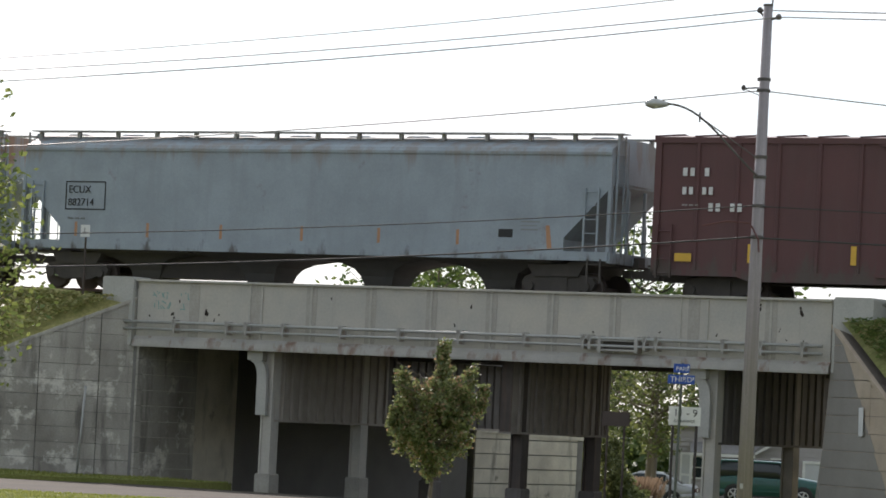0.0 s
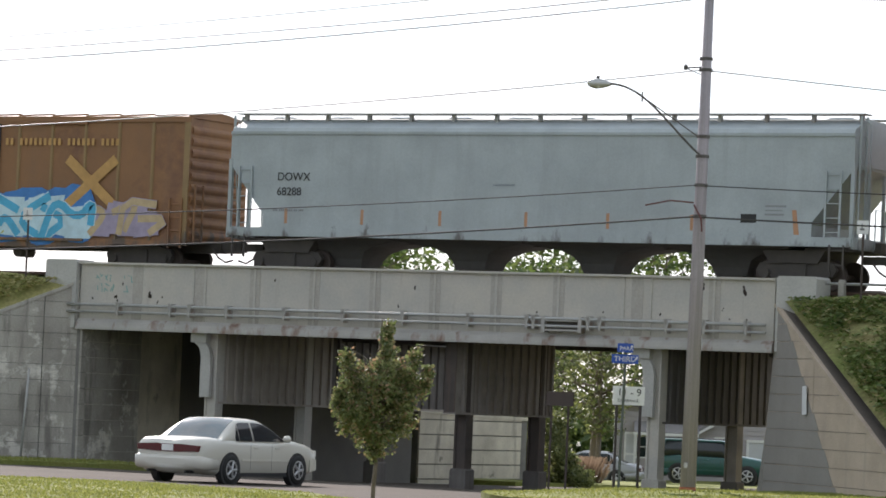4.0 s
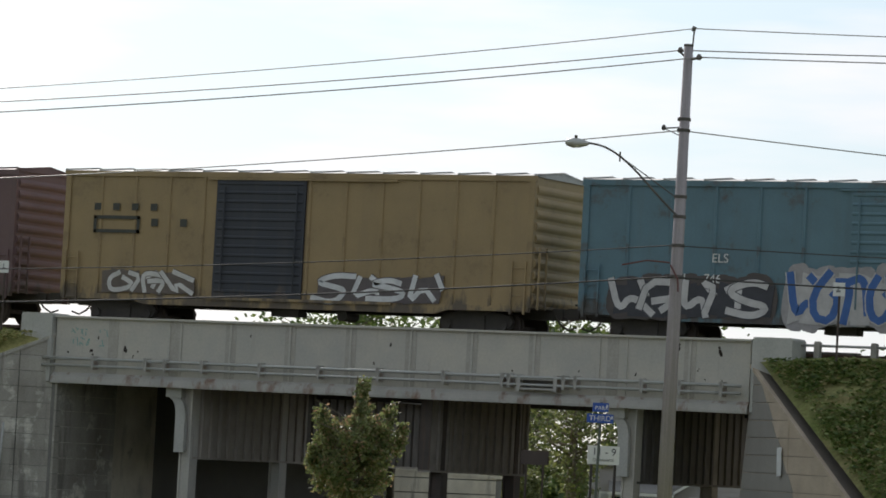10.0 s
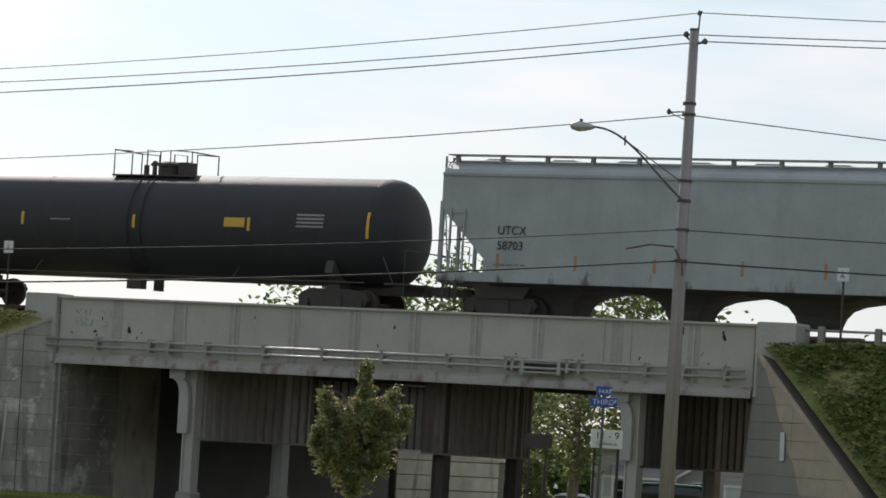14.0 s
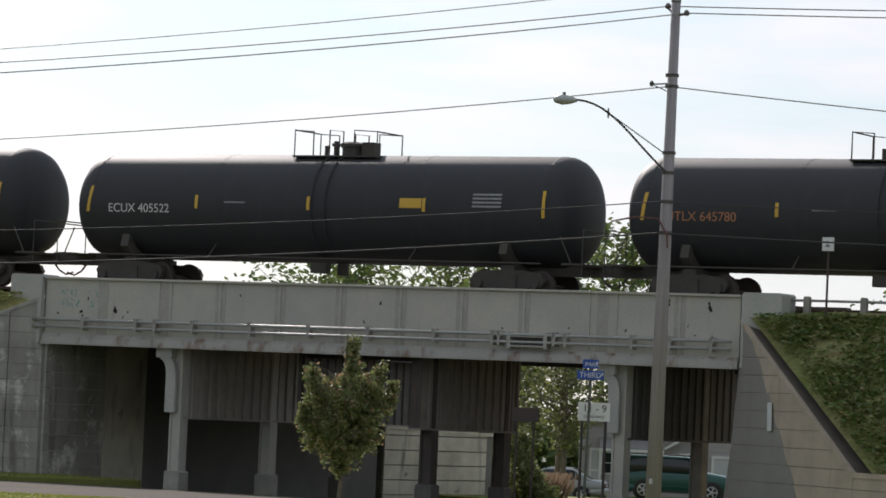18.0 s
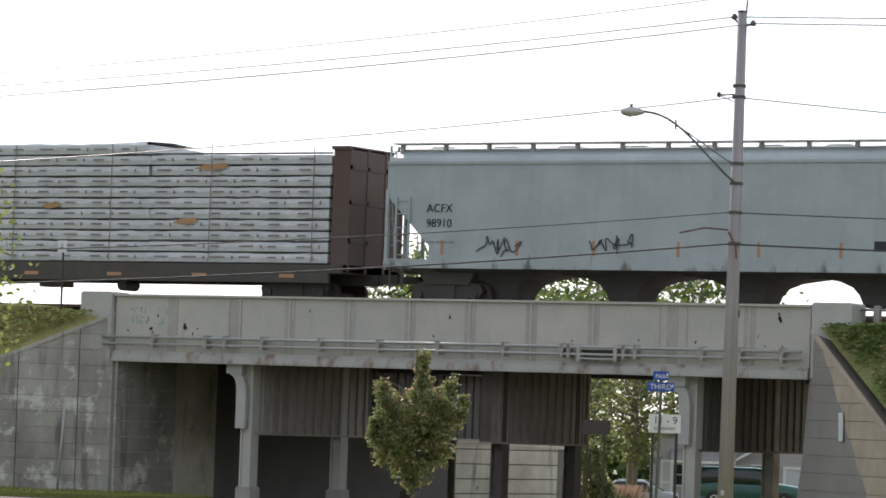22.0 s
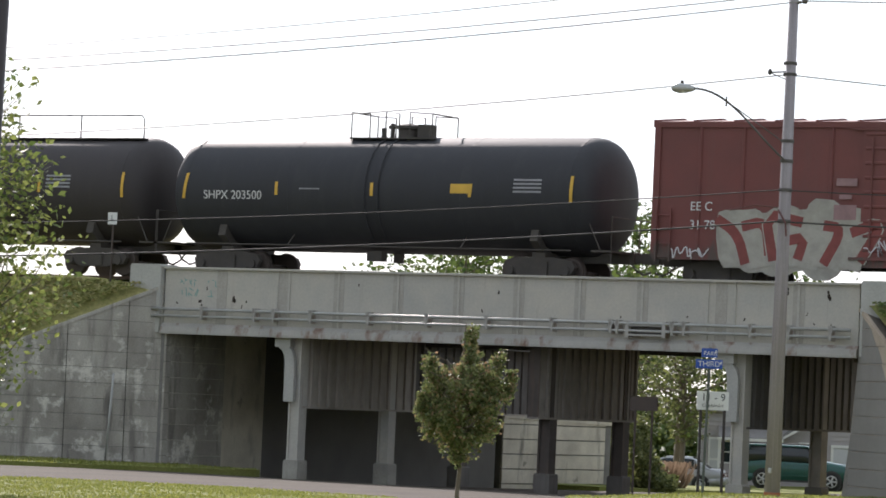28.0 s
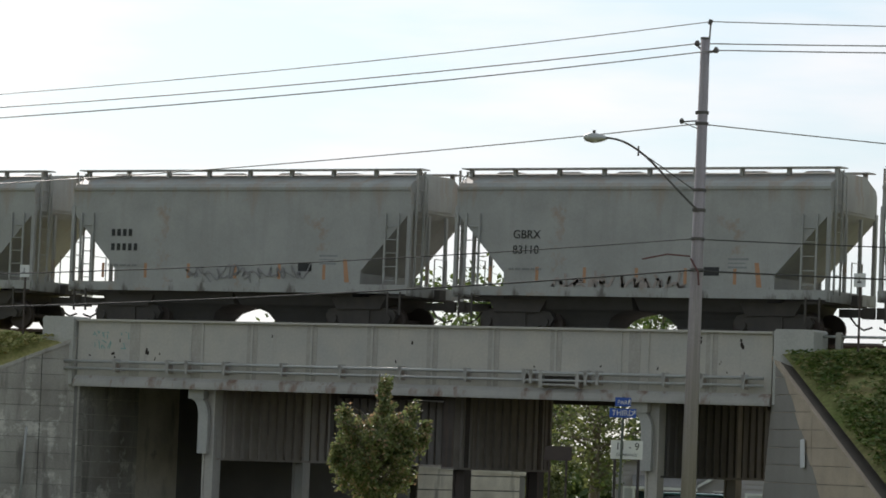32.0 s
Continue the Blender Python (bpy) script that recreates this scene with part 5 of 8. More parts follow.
        part("reflector", Shape().prism([(length - cut - 0.45, 1.45), (length - cut - 0.3, 1.45), (length - cut - 0.4, 2.1), (length - cut - 0.52, 2.1)], -hw - 0.008, -hw), marks, c)
    part("stencil_panel", Shape().box(length - cut - 2.0, length - cut - 1.55, -hw - 0.008, -hw, 1.75, 1.98), LETTER_BLACK, c)
    parts("data_stencil", Shape().box(length - cut - 1.3, length - cut - 0.75, -hw - 0.006, -hw, 1.95, 2.0).box(length - cut - 1.3, length - cut - 0.8, -hw - 0.006, -hw, 2.07, 2.1).box(length - cut - 1.3, length - cut - 0.7, -hw - 0.006, -hw, 2.17, 2.22), flat((0.25, 0.26, 0.26)), c)
    part("centre_sill", Shape().box(-0.25, length + 0.25, -0.18, 0.18, 1.06, 1.34), UNDER, c)
    for x in (1.75, length - 1.75):
        truck(c, x)
    return c


def tank(u, length, body, label, railing="short", r=1.55, zc=2.48, at=0.5, letters=LETTER_WHITE, stripes=5, words=""):
    """A tank car: dished shell, saddle ends, manway with guard rails, ladders, stub sills and trucks."""
    c = thing("tank_car", label, "tank car", "cars of the freight train")
    prof = [(0.0, 0.05), (0.02, r * 0.35), (0.1, r * 0.62), (0.22, r * 0.8), (0.4, r * 0.92), (0.62, r * 0.985), (0.85, r)]
    prof += [(length - s, q) for s, q in reversed(prof)]
    part("shell", Shape().lathe(prof, 40, "x", (0, 0, zc)), body, c, smooth=True)
    bands = Shape()
    for x in (0.86, length * 0.3, length * 0.5, length * 0.7, length - 0.86):
        bands.lathe([(x - 0.03, r + 0.004), (x + 0.03, r + 0.004)], 40, "x", (0, 0, zc))
    parts("weld_band", bands, body, c)
    cx = length * at
    top = zc + r
    rail, plat = Shape(), Shape()
    x0, x1 = (cx - 1.35, cx + 1.35) if railing == "short" else (0.5, length - 0.7)
    plat.box(cx - 1.4, cx + 1.4, -0.75, -0.35, top - 0.1, top - 0.06).box(cx - 1.4, cx + 1.4, 0.35, 0.75, top - 0.1, top - 0.06)
    if railing == "long":
        plat.box(x0, x1, -0.7, -0.45, top - 0.08, top - 0.05)
    part("walkway", plat, UNDER, c)
    if railing == "short":
        for y in (-0.72, 0.72):
            for a, b in ((x0, x0 + 0.62), (x0 + 1.15, x0 + 1.6), (x1 - 0.75, x1)):
                rail.path([(a, y, top - 0.15), (a, y, top + 0.66), (b, y, top + 0.62), (b, y, top - 0.15)], 0.022, 6)
        rail.path([(x0, -0.72, top + 0.66), (x0, 0.72, top + 0.66)], 0.022, 6).path([(x1, -0.72, top + 0.62), (x1, 0.72, top + 0.62)], 0.022, 6)
    else:
        rail.path([(x0, -0.7, top - 0.1), (x0 - 0.1, -0.7, top + 0.55), (x0 + 0.1, -0.7, top + 0.62), (x1 - 0.1, -0.7, top + 0.62), (x1, -0.7, top + 0.5), (x1, -0.7, top - 0.1)], 0.022, 6)
        n = 8
        for i in range(1, n):
            x = x0 + (x1 - x0) * i / n
            rail.rod((x, -0.7, top - 0.1), (x, -0.7, top + 0.62), 0.022, 6)
    parts("guard_rail", rail, UNDER, c)
    f = Shape().lathe([(top - 0.15, 0.3), (top + 0.2, 0.3), (top + 0.24, 0.36), (top + 0.32, 0.36), (top + 0.38, 0.2)], 16, "z", (cx + 0.15, 0, 0))
    part("manway", f, body if body is not P_TANKBLACK else UNDER, c, smooth=False)
    v = Shape().rod((cx - 0.4, 0, top - 0.1), (cx - 0.4, 0, top + 0.4), 0.07).rod((cx - 0.52, 0, top + 0.3), (cx - 0.28, 0, top + 0.3), 0.05).rod((cx - 0.75, 0.1, top - 0.1), (cx - 0.75, 0.1, top + 0.28), 0.08).box(cx + 0.55, cx + 0.95, -0.2, 0.2, top - 0.1, top + 0.36)
    parts("valve", v, UNDER, c)

    def skin(x0, x1, z0, z1, lift=0.008, lean=0.0):
        s, n = Shape(), 5
        for i in range(n + 1):
            z = z0 + (z1 - z0) * i / n
            y = -math.sqrt(max(0.01, (r + lift) ** 2 - (z - zc) ** 2))
            s.v += [(x0 + lean * i / n, y, z), (x1 + lean * i / n, y, z)]
        s.f = [(2 * i, 2 * i + 1, 2 * i + 3, 2 * i + 2) for i in range(n)]
        return s
    if stripes:
        for i in range(stripes):
            x = 0.75 + (length - 1.5) * i / (stripes - 1)
            tall_one = i in (0, stripes - 1)
            part("reflector", skin(x - 0.05, x + 0.05, zc - (0.25 if tall_one else 0.12), zc + (0.5 if tall_one else 0.26), lean=0.1 if i == 0 else 0), YELLOW_MARK, c)
    if words:
        stencil(c, 1.45, zc - 0.25, 0.25, words, letters, -math.sqrt(r * r - 0.0625) - 0.004, 4)
    for q in range(0 if words else 11):
        if q != 4:
            part("lettering", skin(1.25 + q * 0.17, 1.37 + q * 0.17, zc + 0.2, zc + 0.4), letters, c)
    part("data_stencil", skin(length * 0.33, length * 0.33 + 0.7, zc + 0.05, zc + 0.09), flat((0.3, 0.3, 0.3)), c)
    for k in range(4):
        part("data_stencil", skin(length * 0.82, length * 0.82 + 0.9, zc + 0.02 + k * 0.11, zc + 0.075 + k * 0.11), flat((0.32, 0.32, 0.33)), c)
    part("placard", skin(length * 0.68, length * 0.68 + 0.7, zc - 0.02, zc + 0.25), YELLOW_MARK if body is not P_TANKWHITE else flat((0.45, 0.36, 0.2)), c)
    ld = Shape()
    for d in (-0.22, 0.22):
        for i in range(8):
            ld.rod((cx + d, -math.cos(radians(70 - i * 15)) * (r + 0.05), zc + math.sin(radians(70 - i * 15)) * (r + 0.05)),
                   (cx + d, -math.cos(radians(70 - (i + 1) * 15)) * (r + 0.05), zc + math.sin(radians(70 - (i + 1) * 15)) * (r + 0.05)), 0.02, 5)
    part("ladder", ld, body, c)
    for x, sg in ((0.0, -1), (length, 1)):
        s = Shape().box(min(x + sg * 0.5, x - sg * 2.6), max(x + sg * 0.5, x - sg * 2.6), -0.2, 0.2, 0.72, 1.05)
        s.prism([(-1.35, 1.6), (-1.45, 1.25), (-0.9, 0.85), (0.9, 0.85), (1.45, 1.25), (1.35, 1.6)], x - sg * 2.0 - 0.12, x - sg * 2.0 + 0.12, "x")
        s.box(min(x + sg * 0.45, x - sg * 0.2), max(x + sg * 0.45, x - sg * 0.2), -1.4, 1.4, 0.98, 1.03)
        part("stub_sill", s, UNDER, c)
        part("hand_rail", Shape().path([(x + sg * 0.4, -1.35, 0.7), (x + sg * 0.4, -1.35, 1.95), (x + sg * 0.4, 1.35, 1.95), (x + sg * 0.4, 1.35, 0.7)], 0.022, 6)
             .path([(x + sg * 0.1, -1.4, 1.0), (x - sg * 0.25, -1.45, 1.75)], 0.02, 6), UNDER, c)
        truck(c, x - sg * 2.0)
        coupler(c, x + sg * 0.35, sg)
    part("hand_rail", Shape().rod((0.8, -1.48, 1.0), (length - 0.8, -1.48, 1.0), 0.022, 6).rod((length * 0.3, -1.48, 1.0), (length * 0.3, -1.1, 1.35), 0.02, 5).rod((length * 0.7, -1.48, 1.0), (length * 0.7, -1.1, 1.35), 0.02, 5), UNDER, c)
    parts("outlet_valve", Shape().rod((cx, 0, 0.6), (cx, 0, 1.0), 0.16, 10).box(cx - 0.6, cx - 0.1, -0.8, -0.5, 0.62, 0.9), UNDER, c)
    return c


BARE_WOOD = mat("bare sawn lumber", (0.42, 0.25, 0.12), 0.85, second=(0.3, 0.18, 0.09), scale=2.0, stretch=(0.2, 1, 4), grain=0.3)


def lumber_car(u, length, bulk, label, seed, gap_at=None):
    """A bulkhead flat car loaded with wrapped lumber bundles."""
    rnd = random.Random(seed)
    c = thing("lumber_car", label, "flat car", "cars of the freight train")
    part("deck", Shape().box(0.0, length, -1.5, 1.5, 0.98, 1.22).box(0.6, length - 0.6, -1.52, -1.4, 0.7, 1.0), UNDER, c)
    reflectors(c, [length * q for q in (0.15, 0.3, 0.45, 0.6, 0.75, 0.9)], 0.84, -1.52, ORANGE_MARK, 0.5, 0.1)
    for x, sg in ((0.0, -1), (length, 1)):
        b = Shape().box(min(x, x - sg * 0.14), max(x, x - sg * 0.14), -1.5, 1.5, 1.0, 4.55)
        for y in (-1.44, -0.5, 0.5, 1.44):
            b.box(min(x, x + sg * 0.02), max(x, x + sg * 0.02) + 0.0, y - 0.06, y + 0.06, 1.0, 4.55)
            b.box(min(x - sg * 0.14, x - sg * 0.55), max(x - sg * 0.14, x - sg * 0.55), y - 0.05, y + 0.05, 1.0, 4.5) if abs(y) > 1 else None
        for z in (1.9, 3.0, 4.0):
            b.box(min(x, x + sg * 0.02), max(x, x + sg * 0.02), -1.5, 1.5, z - 0.06, z + 0.06)
        b.box(min(x, x - sg * 0.6), max(x, x - sg * 0.6), -1.55, 1.55, 4.5, 4.6)
        parts("bulkhead", b, bulk, c)
        coupler(c, x, sg)
    rows, z, hgt = 11, 1.24, 0.285
    n = 3
    w = (length - 1.3) / n
    bundle = {}
    prints = Shape()
    for r in range(rows):
        # dunnage as one dark strip, the shaded gap between rows in its colour
        part("dunnage", Shape().box(0.7, length - 0.7, -1.42, -1.3, z, z + 0.045), STEEL_DARK, c)
        z += 0.03
        for k in range(n):
            if gap_at and (r, k) in gap_at:
                continue
            kk = rnd.randint(0, 2)
            if kk not in bundle:
                s = Shape()
                m = 18
                for i in range(m + 1):
                    a, o, up = 0.01 + (w - 0.02) * i / m, 0.022 * rnd.uniform(-1, 1), hgt - 0.02 + 0.02 * rnd.uniform(-1, 0.4)
                    s.v += [(a, -1.43 + o, 0.0), (a, -1.45 + o, up * 0.5), (a, -1.43 + o * 0.5, up), (a, 1.44, up), (a, 1.44, 0.0)]
                for i in range(m):
                    s.f += [(5 * i + k, 5 * i + (k + 1) % 5, 5 * i + 5 + (k + 1) % 5, 5 * i + 5 + k) for k in range(5)]
                s.f += [(0, 1, 2, 3, 4), tuple(5 * m + k for k in range(4, -1, -1))]
                bundle[kk] = s.mesh("lumber_bundle", WRAP)
            b = part("lumber_bundle", bundle[kk], WRAP, c)
            ox = rnd.uniform(-0.05, 0.05)
            b.location = (0.65 + k * w + ox, rnd.uniform(-0.03, 0.03), z)
            x = 0.65 + k * w + 0.25
            while x < 0.65 + (k + 1) * w - 0.6:
                l = rnd.choice((0.38, 0.5, 0.28))
                prints.box(x, x + l, -1.5, -1.488, z + hgt * 0.42, z + hgt * 0.58)
                if rnd.random() < 0.6:
                    prints.box(x + l + 0.22, x + l + 0.28, -1.5, -1.488, z + hgt * 0.3, z + hgt * 0.62)
                x += 0.98
        z += hgt
    part("wrap_print", prints, WRAP_PRINT, c, "dark printed marks along the wrap")
    for x, zz, l in ((9.2, 2.86, 0.7), (13.9, 2.4, 0.9), (14.6, 3.98, 1.2), (4.1, 3.2, 0.5)) if gap_at else ():
        torn = Shape().prism([(x, zz), (x + l * 0.4, zz - 0.06), (x + l, zz + 0.02), (x + l * 0.9, zz + 0.15), (x + l * 0.3, zz + 0.11)], -1.494, -1.484)
        part("bare_board", torn, BARE_WOOD, c, "bare tan lumber where the wrap is torn")
    tarp = Shape()
    xs = [0.7 + (length * (0.68 if gap_at else 1.0) - 1.4) * i / 40 for i in range(41)]
    zs = [z + 0.03 + 0.1 * max(0, noise.noise((x * 0.35, seed, 0))) + 0.04 * noise.noise((x * 1.3, seed, 4)) for x in xs]
    for i, x in enumerate(xs):
        tarp.v += [(x, -1.46, zs[i] - 0.14), (x, -1.3, zs[i]), (x, 0, zs[i] + 0.05), (x, 1.4, zs[i])]
    for i in range(40):
        for j in range(3):
            tarp.f.append((4 * i + j, 4 * i + 4 + j, 4 * i + 5 + j, 4 * i + 1 + j))
    part("top_sheet", tarp, WRAP, c, "loose white wrap over the top of the load")
    straps = Shape()
    for i in range(6):
        x = 1.2 + (length - 2.4) * i / 5
        straps.box(x - 0.012, x + 0.012, -1.51, -1.495, 1.24, z)
    parts("strap", straps, WRAP_PRINT, c)
    under_frame(c, length, 0.78)
    for x in (1.95, length - 1.95):
        truck(c, x)
    return c


TRAIN = []


def join_train(car, u):
    TRAIN.append((car, u))
    return car
BX, HX = -1.6, -1.58  # near face of boxcars (over the posts) and hoppers
WHITE, PALE, BLACK = (0.66, 0.66, 0.64), (0.42, 0.4, 0.38), (0.02, 0.02, 0.022)


def boxed_mark(c, x, z, mark, number):
    frame_box(c, x, z, 1.45, 0.85, LETTER_BLACK, HX)
    stencil(c, x + 0.1, z + 0.5, 0.22, mark, LETTER_BLACK, HX)
    stencil(c, x + 0.1, z + 0.12, 0.22, number, LETTER_BLACK, HX)
    bars(c, x + 0.12, z - 0.28, 0.06, "OOOO OOO OOO", flat((0.2, 0.2, 0.2)), HX)


def plain_mark(c, x, z, n=6, h=0.23, m=None, y=None, mark="", number=""):
    if mark:
        stencil(c, x, z + 0.42, h, mark, m or LETTER_BLACK, HX if y is None else y)
        stencil(c, x, z, h, number, m or LETTER_BLACK, HX if y is None else y)
    else:
        bars(c, x, z + 0.42, h, "OOOO", m or LETTER_BLACK, HX if y is None else y)
        bars(c, x, z, h, "O" * n, m or LETTER_BLACK, HX if y is None else y)
    bars(c, x - 0.1, z - 0.45, 0.06, "OOO OOO OOOO OO OOO", flat((0.22, 0.22, 0.22)), HX if y is None else y)


def half_white(c, x, z, m=None):
    bars(c, x, z + 0.5, 0.24, "OO O", m or LETTER_WHITE, BX)
    bars(c, x, z, 0.22, "OO OO", m or LETTER_WHITE, BX)
    bars(c, x, z - 0.3, 0.05, "OOOO OOO OO", flat(PALE), BX)


# cars from the front of the train to its rear: place along the train, then what is on the side
c = join_train(boxcar(0, 15.8, P_MAROON, "dark maroon boxcar with white stencils and yellow reflectors"), 15.75)
half_white(c, 0.9, 3.0)
bars(c, 1.7, 2.55, 0.24, "OO OO  O", LETTER_WHITE, BX)
reflectors(c, [1.0], 1.2, BX, YELLOW_MARK, 0.5, 0.22)
reflectors(c, [3.0, 6.0], 1.2, BX, YELLOW_MARK, 0.16, 0.5)

c = join_train(hopper(0, 19.8, P_ECUX, "blue-grey covered hopper car with a boxed black stencil", bays=4, shift=0.0, blind=True), -5.34)
boxed_mark(c, 1.55, 2.3, "ECUX", "882714")
c = join_train(hopper(0, 20.7, P_TILX, "faded blue covered hopper car with faint rust streaks", bays=4, hatch_round=True, shift=0.2, blind=True), -27.36)
boxed_mark(c, 1.95, 2.0, "TILX", "620110")
c = join_train(hopper(0, 19.2, P_RUSTY, "pale covered hopper car with a large rust patch at one end", bays=4), -47.86)
plain_mark(c, 1.8, 2.0, mark="FPAX", number="980308")
rnd = random.Random(9)
rust_s = Shape()
for k in range(12):
    x = 17.6 - abs(rnd.gauss(0, 0.55)) if k < 7 else rnd.uniform(10, 16.5)
    z1 = rnd.uniform(3.75, 4.0)
    hgt = rnd.uniform(0.7, 1.35) if k < 7 else rnd.uniform(0.25, 0.8)
    w = rnd.uniform(0.12, 0.3)
    rust_s.prism([(x - w, z1), (x + w, z1 + 0.02), (x + w * 0.8, z1 - hgt * 0.6), (x + w * 0.2, z1 - hgt), (x - w * 0.5, z1 - hgt * 0.7)], HX - 0.001 - k * 0.0003, HX + 0.02)
parts("rust_patch", rust_s, mat("flaking rust", (0.2, 0.085, 0.05), 0.9, second=(0.3, 0.17, 0.1), scale=5, amount=0.9, grain=0.4), c, "flaking brown rust")
graffiti(c, 10.9, 12.6, 1.42, 1.85, 4, (0.2, 0.25, 0.25), (0.12, 0.15, 0.15), HX, 12, thick=0.05, solid_fill=False)

c = join_train(boxcar(0, 15.8, P_MAROON, "dark maroon boxcar with scribbled white tags", seed=2), -65.06)
bars(c, 1.7, 3.05, 0.26, "OO", LETTER_WHITE, BX)
for k in range(3):
    part("number_patch", Shape().box(1.62 + k * 0.86, 2.24 + k * 0.86, BX - 0.004, BX, 2.42, 2.84), flat((0.03, 0.055, 0.1)), c)
for k, pair in enumerate(("41", "36", "70")):
    stencil(c, 1.7 + k * 0.86, 2.5, 0.26, pair, LETTER_WHITE, BX - 0.006)
graffiti(c, 2.2, 6.6, 0.98, 1.7, 8, (0.27, 0.22, 0.21), (0.1, 0.07, 0.065), BX, 31, thick=0.05)
graffiti(c, 7.0, 11.6, 1.0, 2.0, 7, (0.2, 0.1, 0.1), (0.34, 0.27, 0.27), BX - 0.07, 32, thick=0.045, solid_fill=False)
reflectors(c, [0.9, 15.1], 1.7, BX, YELLOW_MARK, 0.16, 0.7)

c = join_train(hopper(0, 19.3, P_DOWX, "clean pale blue-grey covered hopper car with black stencils", bays=4, cut=1.2), -85.76)
plain_mark(c, 1.6, 2.32, 5, mark="DOWX", number="68288")
bars(c, 8.6, 2.65, 0.05, "OOOOOOOOOOOOOOO", flat((0.25, 0.28, 0.3)), HX)

c = join_train(boxcar(0, 15.75, P_ORANGE, "sun-faded orange boxcar with a dark door and large graffiti", door=P_NAVYDOOR, posts=P_POST, door_at=(0.37, 0.57), end=P_ORANGE), -102.88)
FADED_YEL = flat((0.52, 0.3, 0.1))
bars(c, 0.9, 3.25, 0.42, "OO O", FADED_YEL, BX, 0.8)
bars(c, 2.7, 2.75, 0.5, "OOO", FADED_YEL, BX, 0.85)
bars(c, 9.2, 3.7, 0.22, "OO OOOOOOOOO OOOOOO OOOO", FADED_YEL, BX, 0.5)
x_s = Shape()
for q in stroke([(11.55, 2.0), (13.1, 3.25)], 0.3) + stroke([(11.55, 3.25), (13.1, 2.0)], 0.3):
    x_s.prism(q, BX - 0.006 - len(x_s.v) * 0.0002, BX)
part("emblem", x_s, FADED_YEL, c, "faded yellow crossed emblem")
graffiti(c, 0.35, 5.8, 0.98, 2.35, 5, (0.1, 0.25, 0.2), WHITE, BX, 41, cloud=(0.04, 0.09, 0.07), thick=0.11)
graffiti(c, 5.9, 8.4, 1.05, 2.1, 4, (0.1, 0.1, 0.14), (0.45, 0.45, 0.5), BX - 0.08, 42, thick=0.05, solid_fill=False)
graffiti(c, 8.6, 12.2, 0.95, 2.35, 3, (0.07, 0.4, 0.62), (0.5, 0.68, 0.75), BX, 43, cloud=(0.05, 0.2, 0.5), thick=0.1)
graffiti(c, 12.3, 14.6, 0.95, 2.2, 2, (0.5, 0.38, 0.22), (0.35, 0.3, 0.4), BX, 44, thick=0.07)

c = join_train(boxcar(0, 15.6, P_RUSTORANGE, "rusty orange boxcar with a dark door", door=P_NAVYDOOR, door_at=(0.4, 0.6)), -119.95)
graffiti(c, 3.0, 8.0, 1.0, 2.0, 5, (0.3, 0.25, 0.3), (0.6, 0.55, 0.5), BX, 51, thick=0.08)

c = join_train(boxcar(0, 15.75, P_YELLOW, "yellow boxcar with a blue-black door and sprayed lettering", door=P_NAVYDOOR, door_at=(0.385, 0.585)), -137.03)
DARKMARK = flat((0.06, 0.06, 0.05))
bars(c, 1.2, 3.45, 0.22, "O O O O", DARKMARK, BX, 1.2)
frame_box(c, 1.25, 2.75, 1.8, 0.55, DARKMARK, BX, 0.1)
bars(c, 3.5, 2.95, 0.24, "O  O  O", DARKMARK, BX, 1.1)
stencil(c, 1.9, 2.05, 0.24, "RB OX", DARKMARK, BX)
stencil(c, 1.95, 1.62, 0.22, "34 356", DARKMARK, BX)
graffiti(c, 2.6, 6.0, 0.9, 1.75, 9, (0.33, 0.29, 0.22), (0.1, 0.1, 0.1), BX, 61, thick=0.07, solid_fill=False, cloud=(0.36, 0.33, 0.27))
graffiti(c, 9.4, 13.6, 0.85, 1.75, 5, (0.1, 0.3, 0.3), (0.02, 0.1, 0.12), BX, 62, cloud=(0.05, 0.2, 0.22), thick=0.07)
for k, (q, col) in enumerate(((stroke([(12.0, 3.0), (12.6, 3.5)], 0.16), (0.4, 0.12, 0.12)), (stroke([(12.0, 3.5), (12.6, 3.0)], 0.16), (0.12, 0.2, 0.45)))):
    part("emblem", Shape().prism(q[0], BX - 0.006 - 0.001 * k, BX), flat(col), c)
bars(c, 11.0, 3.3, 0.13, "OOOO", DARKMARK, BX)
bars(c, 13.0, 3.3, 0.13, "OOOO", DARKMARK, BX)
part("data_stencil", Shape().box(6.6, 7.1, BX - 0.09, BX - 0.075, 2.9, 2.95).box(7.2, 8.2, BX - 0.09, BX - 0.075, 2.45, 2.52).box(6.6, 7.0, BX - 0.09, BX - 0.075, 2.0, 2.06), LETTER_WHITE, c)

c = join_train(boxcar(0, 15.5, P_RUSTORANGE, "rust-brown orange boxcar with a blue-black door and white graffiti", door=P_NAVYDOOR, door_at=(0.4, 0.61)), -153.91)
bars(c, 1.1, 3.3, 0.5, "OOOO", flat((0.06, 0.05, 0.05)), BX, 0.8)
bars(c, 3.2, 2.6, 0.5, "OOO", flat((0.06, 0.05, 0.05)), BX, 0.85)
bars(c, 10.0, 3.6, 0.24, "OOO OOOOOOOOO OOOO", flat((0.16, 0.08, 0.06)), BX, 0.5)
for k, (q, col) in enumerate(((stroke([(12.9, 2.0), (14.2, 3.3)], 0.3), (0.08, 0.12, 0.16)), (stroke([(12.9, 3.3), (14.2, 2.0)], 0.3), (0.2, 0.07, 0.05)))):
    part("emblem", Shape().prism(q[0], BX - 0.006 - 0.001 * k, BX), flat(col), c)
